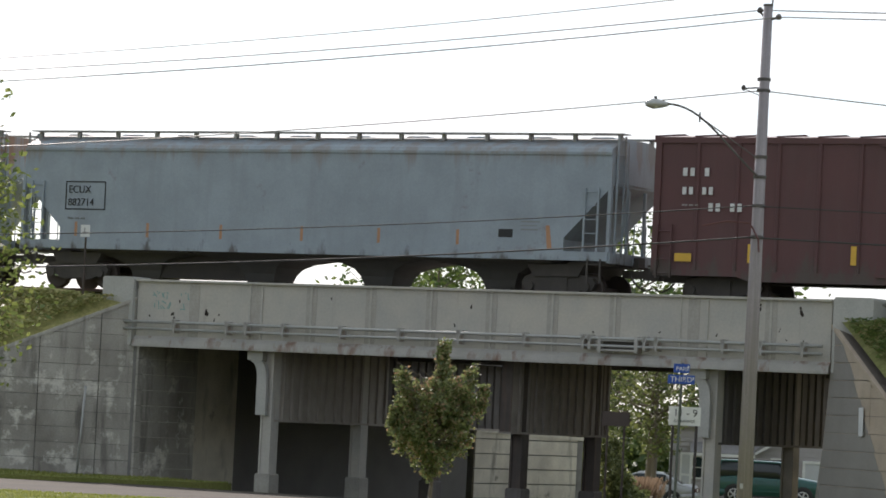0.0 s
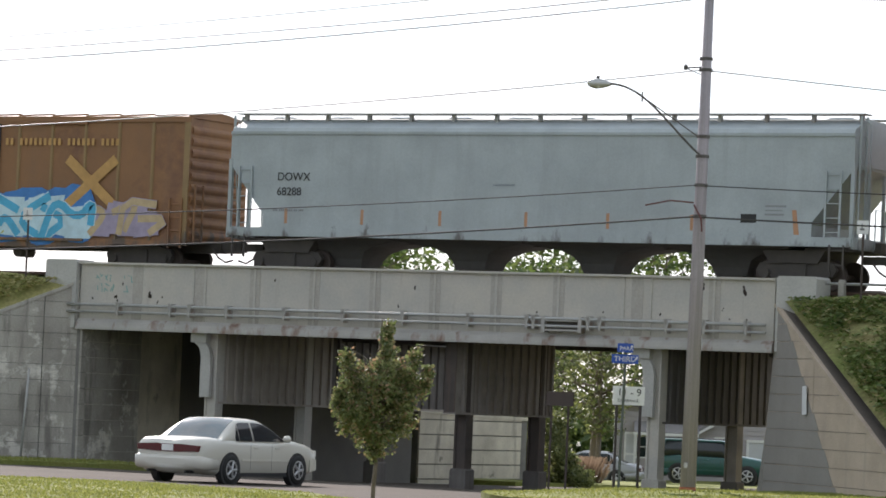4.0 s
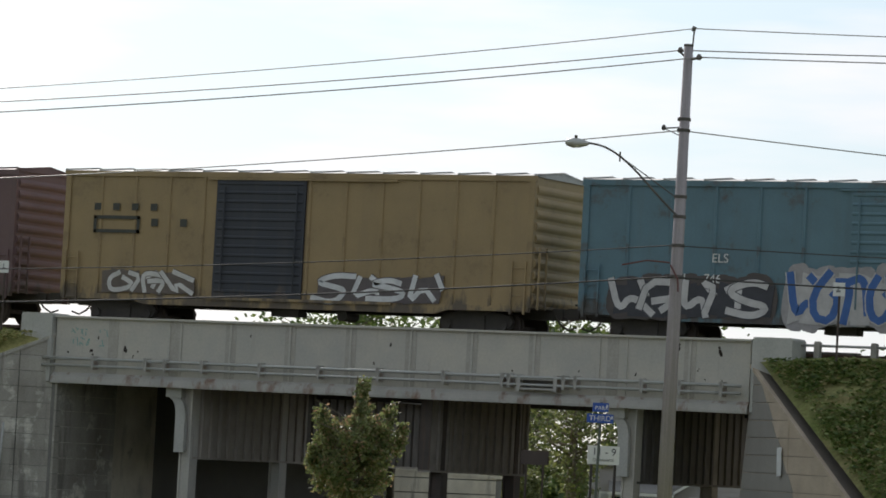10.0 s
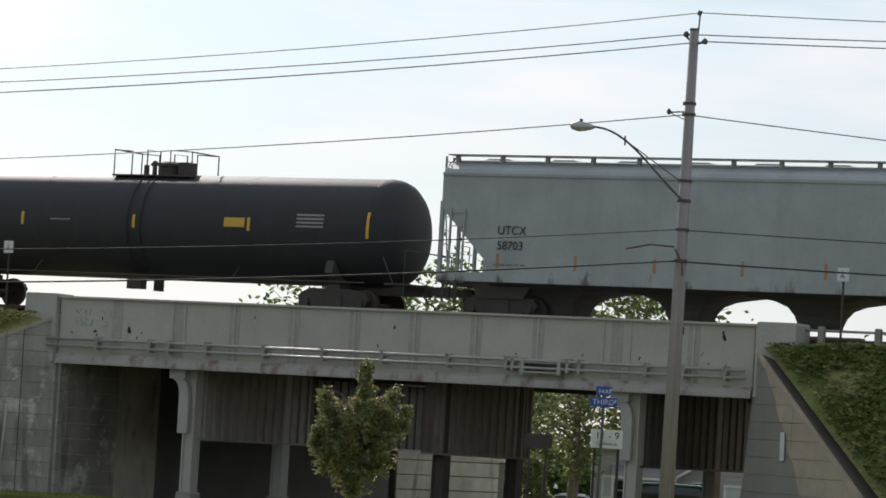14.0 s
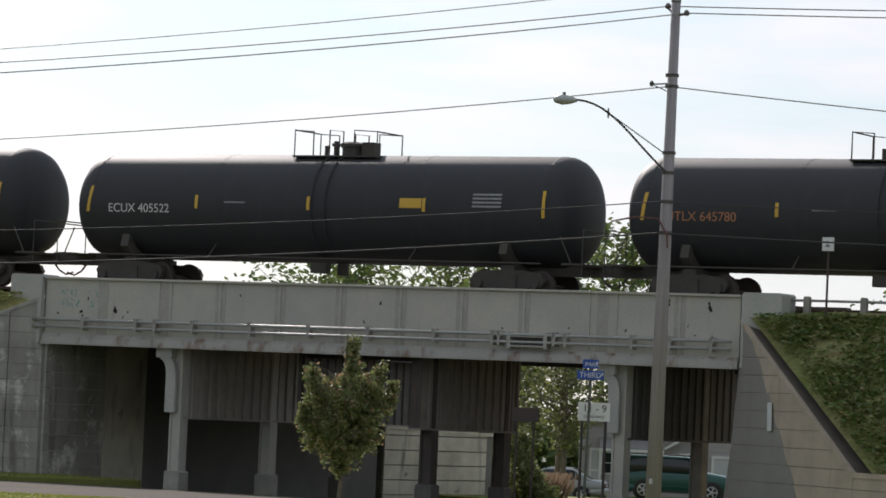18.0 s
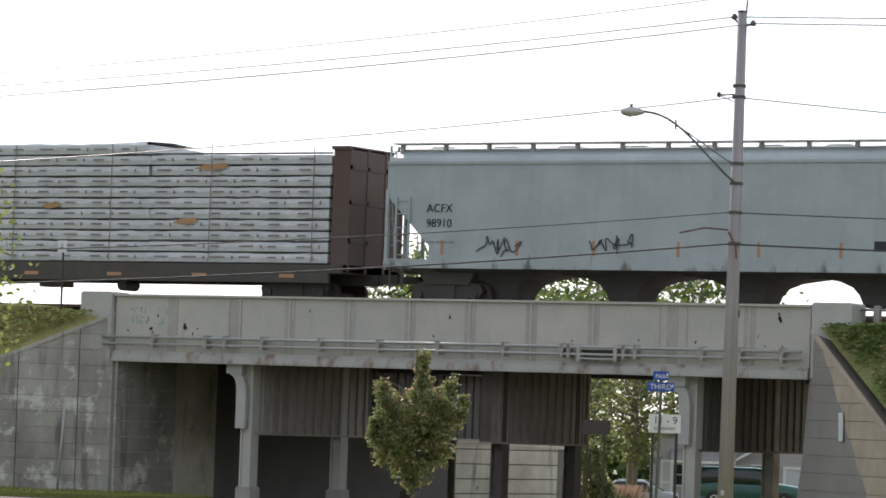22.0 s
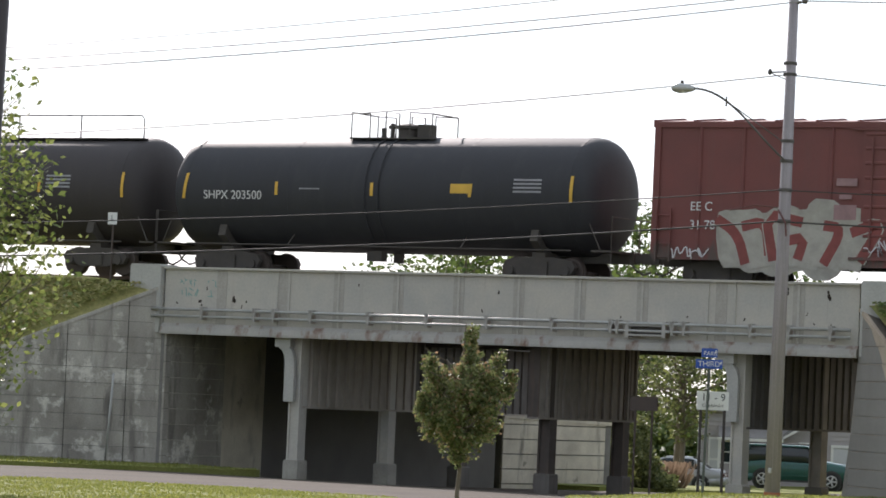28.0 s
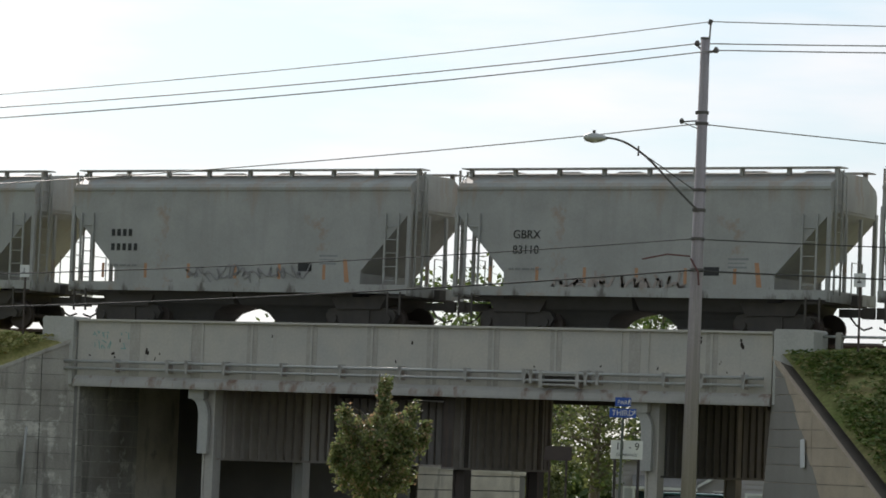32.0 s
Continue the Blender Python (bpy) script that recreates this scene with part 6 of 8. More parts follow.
graffiti(c, 1.8, 5.9, 0.95, 2.2, 4, (0.42, 0.34, 0.32), (0.62, 0.6, 0.58), BX, 71, thick=0.12, cloud=(0.28, 0.2, 0.2))
graffiti(c, 6.3, 9.2, 1.05, 1.9, 4, (0.3, 0.33, 0.34), (0.55, 0.56, 0.56), BX - 0.08, 72, thick=0.08, cloud=(0.24, 0.26, 0.27))
graffiti(c, 9.6, 13.8, 0.85, 2.05, 6, (0.55, 0.53, 0.5), (0.12, 0.09, 0.08), BX, 73, thick=0.08)
reflectors(c, [0.5, 12.0, 14.6], 1.3, BX, YELLOW_MARK, 0.5, 0.2)

c = join_train(boxcar(0, 15.4, P_BROWN, "dark brown smooth-sided boxcar with large white lettering blocks", door_at=(0.4, 0.58), ribs=10, plug=True), -171.3)
bars(c, 9.75, 3.65, 0.5, "OOOOOOOO", flat((0.4, 0.37, 0.36)), BX, 0.68)
bars(c, 10.5, 2.85, 0.46, "OOOOOOO", flat((0.4, 0.37, 0.36)), BX, 0.6)
stencil(c, 1.2, 2.6, 0.2, "S    P", flat((0.4, 0.37, 0.36)), BX)
stencil(c, 0.95, 2.1, 0.22, "656 250", flat((0.4, 0.37, 0.36)), BX)
bars(c, 0.6, 3.5, 0.36, "OOOOO OOOOOOO", flat((0.26, 0.14, 0.07)), BX, 0.62)
part("placard", Shape().box(4.7, 5.2, BX - 0.01, BX, 2.45, 3.4), flat((0.12, 0.42, 0.36)), c)
part("placard", Shape().box(4.0, 4.35, BX - 0.01, BX, 2.55, 3.05), flat((0.35, 0.34, 0.32)), c)
frame_box(c, 13.6, 1.05, 0.5, 0.35, LETTER_WHITE, BX, 0.05)
reflectors(c, [6.3, 8.5, 12.2], 1.35, BX, flat((0.4, 0.25, 0.15)), 0.1, 0.5)

c = join_train(boxcar(0, 15.3, P_PURPLE, "dull purple-brown boxcar with paler panels and silver graffiti", door_at=(0.42, 0.6), ribs=12), -188.9)
for a in (1.75, 11.1, 12.1, 13.0, 14.0):
    part("repainted_panel", Shape().box(a, a + (1.4 if a < 2 else 0.62), BX + 0.035, BX + 0.05, 2.55, 4.05), P_PANEL, c)
stencil(c, 0.85, 2.0, 0.26, "DMM", LETTER_WHITE, BX)
stencil(c, 0.9, 1.55, 0.22, "17  39", LETTER_WHITE, BX)
part("placard", Shape().box(5.1, 5.85, BX - 0.01, BX, 2.0, 2.9), flat((0.08, 0.33, 0.27)), c)
graffiti(c, 0.6, 6.0, 0.9, 1.85, 4, (0.5, 0.47, 0.4), (0.04, 0.03, 0.03), BX, 81, cloud=(0.13, 0.07, 0.07), thick=0.1)
graffiti(c, 9.4, 14.6, 0.8, 1.85, 6, (0.6, 0.57, 0.56), (0.1, 0.06, 0.06), BX, 82, cloud=(0.36, 0.3, 0.3), thick=0.08)
reflectors(c, [3.5, 11.8], 1.0, BX, YELLOW_MARK, 0.4, 0.16)

c = join_train(boxcar(0, 15.7, P_BLUE, "light blue boxcar with brown and blue graffiti along the lower half", door_at=(0.5, 0.665), ribs=12, tall=4.45), -206.34)
stencil(c, 3.95, 2.3, 0.24, "ELS", LETTER_WHITE, BX)
stencil(c, 2.75, 1.75, 0.24, "101     746", LETTER_WHITE, BX)
part("placard", Shape().box(14.05, 14.75, BX - 0.01, BX, 4.0, 4.16), LETTER_WHITE, c)
graffiti(c, 1.2, 5.6, 0.78, 1.9, 5, (0.55, 0.53, 0.52), (0.05, 0.05, 0.06), BX, 91, cloud=(0.09, 0.075, 0.07), thick=0.08)
graffiti(c, 6.3, 10.6, 0.7, 2.2, 6, (0.05, 0.13, 0.36), (0.5, 0.48, 0.47), BX - 0.06, 92, cloud=(0.35, 0.33, 0.33), thick=0.12)
graffiti(c, 11.4, 15.0, 0.65, 2.35, 4, (0.4, 0.33, 0.28), (0.1, 0.05, 0.05), BX, 93, cloud=(0.13, 0.07, 0.07), thick=0.13)

c = join_train(boxcar(0, 15.6, P_YELLOW, "weathered yellow boxcar with a dark door and silver graffiti", door=P_NAVYDOOR, door_at=(0.34, 0.53), seed=4), -223.33)
bars(c, 1.1, 3.4, 0.22, "O O O O", DARKMARK, BX, 1.2)
frame_box(c, 1.1, 2.75, 1.6, 0.5, DARKMARK, BX, 0.1)
bars(c, 3.1, 2.95, 0.24, "O  O", DARKMARK, BX, 1.1)
graffiti(c, 1.6, 4.6, 0.95, 1.75, 4, (0.6, 0.58, 0.55), (0.15, 0.12, 0.1), BX, 101, thick=0.07)
graffiti(c, 8.9, 12.6, 0.9, 1.8, 4, (0.66, 0.66, 0.66), (0.12, 0.1, 0.1), BX, 102, thick=0.09)

c = join_train(boxcar(0, 15.75, P_FADED, "faded maroon boxcar with green graffiti and a blue patch", door_at=(0.42, 0.6), ribs=14), -240.75)
graffiti(c, 2.9, 9.2, 0.9, 1.9, 8, (0.1, 0.26, 0.1), (0.3, 0.42, 0.28), BX, 111, thick=0.07, cloud=(0.1, 0.13, 0.08))
graffiti(c, 13.2, 14.6, 0.85, 1.85, 2, (0.1, 0.19, 0.4), (0.2, 0.28, 0.45), BX, 112, cloud=(0.07, 0.14, 0.33), thick=0.06)
stencil(c, 0.9, 2.45, 0.24, "HS", flat((0.42, 0.38, 0.37)), BX)
stencil(c, 0.9, 2.0, 0.22, "66  28", flat((0.42, 0.38, 0.37)), BX)
part("placard", Shape().box(4.85, 5.2, BX - 0.01, BX, 2.6, 3.25), flat((0.4, 0.37, 0.37)), c)

c = join_train(tank(0, 16.3, P_TANKWHITE, "off-white tank car with top fittings and black stencils", r=1.66, zc=2.52, letters=LETTER_BLACK, stripes=0, words="ETCX 230526"), -259.15)
c = join_train(hopper(0, 19.2, P_GREY, "light grey covered hopper car with black stencils", bays=4), -278.85)
plain_mark(c, 2.0, 2.05, mark="FHRX", number="580246")
c = join_train(hopper(0, 18.4, P_GREY, "light grey covered hopper car with dark slope sheets", bays=4), -298.54)
plain_mark(c, 1.8, 2.05, mark="UTCX", number="58703")
c = join_train(tank(0, 17.2, P_TANKBLACK, "black tank car with yellow reflectors and a railed manway"), -317.34)
c = join_train(lumber_car(0, 23.0, BULK_YELLOW, "bulkhead flat car loaded with white-wrapped lumber", 3), -340.73)
c = join_train(hopper(0, 19.6, P_GREY, "grey covered hopper car with a boxed stencil and faded graffiti", bays=4), -361.68)
boxed_mark(c, 1.75, 1.95, "ECUX", "867323")
graffiti(c, 4.0, 9.0, 1.5, 1.95, 6, (0.4, 0.4, 0.42), (0.38, 0.36, 0.4), HX, 121, thick=0.05, solid_fill=False)
graffiti(c, 6.4, 8.0, 1.5, 2.05, 3, (0.1, 0.3, 0.27), (0.05, 0.25, 0.22), HX, 122, thick=0.08, solid_fill=False)
c = join_train(tank(0, 17.2, P_TANKBLACK, "black tank car with white stencils and a railed manway", at=0.45, words="UTLX 645780", letters=flat((0.45, 0.2, 0.1))), -380.23)
c = join_train(tank(0, 16.4, P_TANKBLACK, "black tank car with yellow reflectors", at=0.52, words="ECUX 405522"), -398.11)
c = join_train(tank(0, 18.1, P_TANKBLACK, "long black tank car with a guard rail round its manway", at=0.535, r=1.62, zc=2.55, words="MBLX 28034"), -417.86)
c = join_train(hopper(0, 19.8, P_BEIGE, "greenish beige covered hopper car with a blue emblem panel", bays=4), -437.86)
part("emblem", Shape().box(1.7, 2.7, HX - 0.008, HX, 2.7, 3.05), SIGN_WHITE, c)
bars(c, 1.75, 2.3, 0.22, "OOOOO", flat((0.28, 0.28, 0.26)), HX)
stencil(c, 1.8, 2.77, 0.2, "CA IX", LETTER_BLACK, HX - 0.01)
part("emblem", Shape().box(14.6, 16.7, HX - 0.008, HX, 2.55, 2.95), flat((0.25, 0.33, 0.5)), c)
c = join_train(hopper(0, 18.5, P_LILAC, "pale lilac-blue covered hopper car with black stencils", bays=4, cut=0.7, high=2.6, low=2.0), -457.60)
plain_mark(c, 1.6, 2.3, mark="ECUX", number="860329")
c = join_train(hopper(0, 18.3, P_DOWX, "pale grey-blue covered hopper car with small black tags", bays=4), -477.17)
plain_mark(c, 1.3, 2.3, 5, mark="ACFX", number="98910")
graffiti(c, 3.0, 4.3, 1.35, 2.2, 2, (0.1, 0.1, 0.1), (0.06, 0.06, 0.07), HX, 131, thick=0.05, solid_fill=False)
graffiti(c, 6.6, 7.8, 1.5, 2.3, 2, (0.1, 0.1, 0.1), (0.06, 0.06, 0.07), HX, 132, thick=0.05, solid_fill=False)
c = join_train(lumber_car(0, 19.9, BULK_BROWN, "bulkhead flat car with brown bulkheads and white-wrapped lumber", 7, gap_at=((10, 2),)), -498.37)
c = join_train(boxcar(0, 15.8, P_RUSTORANGE, "rusty orange boxcar with a blue-black door and mixed graffiti", door=P_NAVYDOOR, posts=P_POST, door_at=(0.39, 0.59)), -515.77)
bars(c, 10.0, 3.6, 0.24, "OOO OOOOOOOOO OOOO", FADED_YEL, BX, 0.5)
x_s = Shape()
for q in stroke([(11.9, 2.3), (13.3, 3.25)], 0.26) + stroke([(11.9, 3.25), (13.3, 2.3)], 0.26):
    x_s.prism(q, BX - 0.006 - len(x_s.v) * 0.0002, BX)
part("emblem", x_s, FADED_YEL, c, "faded yellow crossed emblem")
bars(c, 1.2, 3.0, 0.6, "OO O", FADED_YEL, BX, 0.8)
graffiti(c, 0.5, 4.2, 0.9, 2.25, 5, (0.05, 0.07, 0.09), (0.15, 0.46, 0.42), BX, 141, cloud=(0.12, 0.12, 0.14), thick=0.12)
graffiti(c, 6.4, 9.2, 1.3, 2.3, 4, (0.1, 0.1, 0.1), (0.6, 0.6, 0.6), BX - 0.08, 142, thick=0.07, solid_fill=False)
graffiti(c, 9.4, 12.6, 0.95, 2.0, 3, (0.5, 0.42, 0.34), (0.3, 0.22, 0.2), BX, 143, thick=0.07)
graffiti(c, 12.9, 14.9, 0.75, 2.15, 4, (0.68, 0.68, 0.64), (0.06, 0.1, 0.12), BX, 144, thick=0.05, cloud=(0.6, 0.62, 0.6))
part("placard", Shape().box(5.6, 6.2, BX - 0.01, BX, 2.1, 3.0), flat((0.12, 0.42, 0.36)), c)
c = join_train(boxcar(0, 15.5, P_MAROON, "maroon smooth-sided boxcar with white lettering blocks and graffiti", door_at=(0.38, 0.57), ribs=8, plug=True), -532.58)
bars(c, 0.9, 3.45, 0.6, "OOOOOOOO", flat((0.33, 0.29, 0.28)), BX, 0.6)
bars(c, 1.0, 2.95, 0.16, "OOOO OOOOO OOOO OO OOOOOOOO", flat(PALE), BX, 0.5)
stencil(c, 1.7, 2.2, 0.38, "53 09 98", flat((0.27, 0.22, 0.21)), BX)
for z, pat in ((3.55, "OOOOOOOO"), (2.95, "OOOOOO"), (2.38, "OOO OOOOO")):
    bars(c, 9.8 + (8 - len(pat)) * 0.12, z, 0.34, pat, flat((0.4, 0.37, 0.36)), BX, 0.6)
graffiti(c, 8.6, 12.4, 0.72, 1.25, 6, (0.04, 0.32, 0.36), (0.1, 0.45, 0.45), BX, 151, cloud=(0.03, 0.22, 0.27), thick=0.06)
graffiti(c, 8.5, 11.8, 1.3, 1.95, 6, (0.5, 0.47, 0.36), (0.2, 0.12, 0.1), BX, 153, thick=0.05)
graffiti(c, 12.9, 15.0, 1.0, 1.5, 5, (0.4, 0.3, 0.25), (0.42, 0.34, 0.3), BX, 154, thick=0.04, solid_fill=False)
graffiti(c, 0.6, 6.6, 0.75, 1.7, 9, (0.33, 0.28, 0.26), (0.24, 0.17, 0.16), BX, 155, thick=0.05)
graffiti(c, 0.9, 6.4, 0.72, 1.0, 5, (0.45, 0.4, 0.38), (0.3, 0.3, 0.32), BX, 152, thick=0.05)
c = join_train(boxcar(0, 15.5, P_NAVY, "dark blue ribbed boxcar with yellow lettering blocks", door_at=(0.38, 0.58), ribs=17), -549.45)
bars(c, 12.0, 3.15, 0.62, "O O O", flat((0.72, 0.5, 0.08)), BX, 0.75)
bars(c, 12.0, 3.0, 0.07, "O O O", flat((0.72, 0.5, 0.08)), BX, 6.6)
bars(c, 0.9, 2.55, 0.28, "OO OO", flat((0.55, 0.5, 0.35)), BX)
stencil(c, 0.9, 1.95, 0.26, "141 024", flat((0.42, 0.34, 0.16)), BX)
reflectors(c, [0.35, 15.1], 1.22, BX, YELLOW_MARK, 0.5, 0.22)
reflectors(c, [2.8, 5.0, 6.5, 8.2, 10.5, 13.0], 0.9, BX, YELLOW_MARK, 0.45, 0.1)
c = join_train(boxcar(0, 15.6, P_RED, "oxide red ribbed boxcar with blue and orange graffiti", door_at=(0.4, 0.6), ribs=15, roof=P_RED), -566.58)
graffiti(c, 12.0, 15.2, 0.75, 2.2, 3, (0.12, 0.2, 0.5), (0.2, 0.32, 0.58), BX, 161, cloud=(0.42, 0.13, 0.06), thick=0.2)
graffiti(c, 0.3, 4.2, 1.4, 2.3, 4, (0.3, 0.1, 0.1), (0.5, 0.35, 0.33), BX, 162, thick=0.05, solid_fill=False)
bars(c, 1.0, 2.35, 0.16, "OOO", flat(PALE), BX)
bars(c, 1.0, 1.95, 0.16, "OOOO", flat(PALE), BX)
c = join_train(boxcar(0, 15.6, P_RED, "oxide red boxcar with white stencils", door_at=(0.4, 0.6), ribs=14, seed=6, roof=P_RED), -583.87)
half_white(c, 0.9, 2.2)
c = join_train(boxcar(0, 15.8, P_RED, "dull red boxcar with white and silver graffiti blocks", door_at=(0.395, 0.59), ribs=12, plug=True, roof=P_RED), -601.18)
stencil(c, 1.2, 2.15, 0.24, "EE C", LETTER_WHITE, BX)
stencil(c, 1.2, 1.65, 0.24, "31 78", LETTER_WHITE, BX)
part("placard", Shape().box(5.5, 6.1, BX - 0.01, BX, 2.85, 3.05).box(5.6, 5.95, BX - 0.01, BX, 2.5, 2.62).box(5.45, 6.1, BX - 0.01, BX, 1.95, 2.35), flat((0.33, 0.2, 0.2)), c)
graffiti(c, 2.4, 6.1, 0.55, 2.2, 3, (0.24, 0.06, 0.052), (0.4, 0.38, 0.33), BX, 171, cloud=(0.38, 0.36, 0.31), thick=0.12)
graffiti(c, 6.5, 9.2, 0.7, 1.9, 5, (0.3, 0.1, 0.1), (0.6, 0.58, 0.6), BX - 0.07, 172, thick=0.045, solid_fill=False)
graffiti(c, 9.5, 14.6, 0.65, 1.95, 5, (0.64, 0.52, 0.36), (0.7, 0.64, 0.5), BX, 173, thick=0.16, cloud=(0.3, 0.08, 0.07))
graffiti(c, 0.7, 1.8, 0.7, 1.4, 2, (0.6, 0.6, 0.6), (0.66, 0.64, 0.64), BX, 174, thick=0.05, solid_fill=False)
c = join_train(tank(0, 14.4, P_TANKBLACK, "short black tank car with white stencils and a placard", at=0.5, r=1.68, zc=2.55, words="SHPX 203500"), -617.27)
c = join_train(tank(0, 19.75, P_TANKBROWN, "long brown-black tank car with a railing along its whole top", r=1.64, zc=2.55, railing="long", stripes=7, words="GATX 88309", letters=flat((0.3, 0.25, 0.2))), -637.77)
c = join_train(hopper(0, 11.0, P_STREAK, "short pale covered hopper car with orange rust streaks and blue graffiti", bays=2, cut=1.6, high=3.3), -649.60)
plain_mark(c, 1.6, 2.3, 5, mark="GBRX", number="83203")
graffiti(c, 3.9, 7.3, 1.16, 2.25, 5, (0.33, 0.44, 0.5), (0.62, 0.72, 0.75), HX - 0.06, 181, thick=0.08)
graffiti(c, 1.0, 3.6, 1.18, 1.5, 5, (0.2, 0.2, 0.2), (0.22, 0.2, 0.2), HX - 0.06, 182, thick=0.035, solid_fill=False)
c = join_train(hopper(0, 15.0, P_RIBBED, "grey ribbed covered hopper car with a pale half disc", bays=3, cut=0.9, high=1.9, low=1.5, ribbed=True, marks=None, top=4.4, rise=0.16, posts=P_RIB, closed=True), -666.20)
part("emblem", Shape().prism([(7.05 + 0.55 * math.cos(math.pi * i / 14), 2.72 + 0.72 * math.sin(math.pi * i / 14)) for i in range(15)], HX - 0.075, HX - 0.06), SIGN_WHITE, c, "white half-disc mark")
for xa, xb, za, zb in ((13.1, 14.0, 1.45, 4.3), (7.9, 8.75, 1.5, 2.5), (8.9, 9.75, 1.5, 2.45), (10.9, 11.7, 1.6, 2.4), (5.0, 5.8, 1.5, 2.2)):
    part("repainted_panel", Shape().box(xa, xb, HX - 0.004, HX + 0.012, za, zb), P_PATCH, c)
stencil(c, 0.8, 2.55, 0.24, "GA CX", LETTER_BLACK, HX - 0.07)
stencil(c, 0.7, 2.05, 0.24, "55 357", LETTER_BLACK, HX - 0.07)
c = join_train(hopper(0, 11.1, P_DIRTY, "short dirty grey covered hopper car", bays=2, cut=1.6, high=3.3), -678.54)
plain_mark(c, 1.6, 2.3, 5, mark="GBRX", number="83198")
c = join_train(hopper(0, 11.2, P_DIRTY, "short grey covered hopper car with worn paint and rust", bays=2, cut=1.6, high=3.3), -691.20)
plain_mark(c, 1.8, 2.3, 5, mark="GBRX", number="83110")
graffiti(c, 3.0, 7.0, 1.15, 1.9, 6, (0.36, 0.32, 0.28), (0.34, 0.29, 0.26), HX, 191, thick=0.1, solid_fill=False)
c = join_train(hopper(0, 11.4, P_DIRTY, "short grey covered hopper car with faded scribbles", bays=2, cut=1.6, high=3.3), -704.08)
plain_mark(c, 1.4, 2.3, 5, 0.22)
graffiti(c, 4.0, 8.2, 1.25, 2.1, 6, (0.3, 0.3, 0.3), (0.25, 0.24, 0.24), HX, 192, thick=0.05, solid_fill=False)
c = join_train(hopper(0, 11.4, P_DIRTY, "short dirty grey covered hopper car at the rear", bays=2, cut=1.6, high=3.3), -716.88)


# ---- utility pole, wires, signs ----
POLE = (25.66, -12.76)
pz = lawn_z(*POLE)
pole = thing("utility_pole", "weathered grey wooden utility pole with a street lamp arm and wires", "utility pole")
part("shaft", Shape().rod((POLE[0], POLE[1], pz - 0.3), (POLE[0] + 0.1, POLE[1] - 0.1, 11.85), 0.185, 14, 0.105), POLE_WOOD, pole, smooth=True)
part("shaft_cap", Shape().rod((POLE[0] + 0.1, POLE[1] - 0.1, 11.85), (POLE[0] + 0.1, POLE[1] - 0.1, 11.9), 0.11, 12), STEEL_DARK, pole)
PX, PY = POLE[0] + 0.09, POLE[1] - 0.09
TOPS = {"pin": (PX + 0.12, PY + 0.02, 12.26), "left": (PX - 0.24, PY + 0.1, 11.78), "right": (PX + 0.3, PY - 0.05, 11.6), "lamp": (PX - 0.1, PY, 9.95), "mid": (PX - 0.14, PY - 0.14, 7.34), "low": (PX - 0.16, PY - 0.16, 6.63)}
ins = Shape().rod((PX + 0.1, PY, 11.8), TOPS["pin"], 0.02).rod((PX + 0.1, PY, 12.2), (PX + 0.12, PY + 0.02, 12.3), 0.05)
ins.rod((PX, PY, 11.55), (TOPS["left"][0], TOPS["left"][1], 11.74), 0.025).rod((PX, PY, 11.55), (TOPS["right"][0], TOPS["right"][1], 11.58), 0.025)
part("insulator_pins", ins, STEEL_DARK, pole)
for k in ("left", "right"):
    part("insulator", Shape().lathe([(-0.06, 0.04), (-0.02, 0.075), (0.03, 0.06), (0.07, 0.03)], 10, "z", TOPS[k]), STEEL_DARK, pole)
LAMP = (23.64, -14.05, 9.52)
arm_base, arm_low = Vector((PX - 0.08, PY - 0.06, 8.42)), Vector((PX - 0.02, PY - 0.12, 8.02))
lamp_v = Vector(LAMP)
curve = [arm_low.lerp(lamp_v, t) + Vector((0, 0, 0.62 * math.sin(math.pi * t) ** 1.0 * (0.25 + 0.75 * t))) for t in [i / 14 for i in range(15)]]
part("arm", Shape().path(curve[:-1] + [lamp_v + Vector((0.2, 0.12, 0.05))], 0.024, 8), STEEL_DARK, pole, "curved steel lamp arm")
part("arm_brace", Shape().path([arm_base, curve[8]], 0.014, 6).path([arm_low + Vector((0.05, 0, -0.05)), curve[4]], 0.016, 6).rod(curve[8] - Vector((0, 0, 0.12)), curve[8] + Vector((0, 0, 0.1)), 0.02), STEEL_DARK, pole)
head = part("lamp_head", Shape().lathe([(-0.24, 0.03), (-0.2, 0.09), (-0.05, 0.14), (0.1, 0.12), (0.24, 0.07), (0.3, 0.04)], 16, "x"), ALU, pole, "grey street lamp head", smooth=True)
head.matrix_local = Matrix.Translation(LAMP) @ pose(0, 0, 0.02, 0, 0, 33) @ Matrix.Diagonal((1, 0.9, 0.85, 1))
part("lamp_lens", Shape().lathe([(-0.13, 0.03), (-0.1, 0.1), (-0.02, 0.13), (0.02, 0.13)], 16, "z"), LENS, head, "pale lamp lens", smooth=True)
part("photo_cell", Shape().rod((0, 0, 0.1), (0, 0, 0.2), 0.035), STEEL_DARK, head)
bands = Shape()
for z in (8.0, 8.45, 7.35, 6.65, 9.95, 10.2):
    bands.rod((PX - 0.03, PY + 0.03, z - 0.035), (PX - 0.03, PY + 0.03, z + 0.035), 0.155, 14)
parts("pole_band", bands, STEEL_DARK, pole)
br = Shape().rod((PX - 0.02, PY, 10.02), (PX - 0.42, PY - 0.2, 9.98), 0.018, 6).rod((PX - 0.02, PY, 9.8), (PX - 0.42, PY - 0.2, 9.98), 0.012, 6)
br.lathe([(9.93, 0.02), (9.96, 0.05), (10.02, 0.05), (10.06, 0.02)], 10, "z", (PX - 0.42, PY - 0.2, 0))
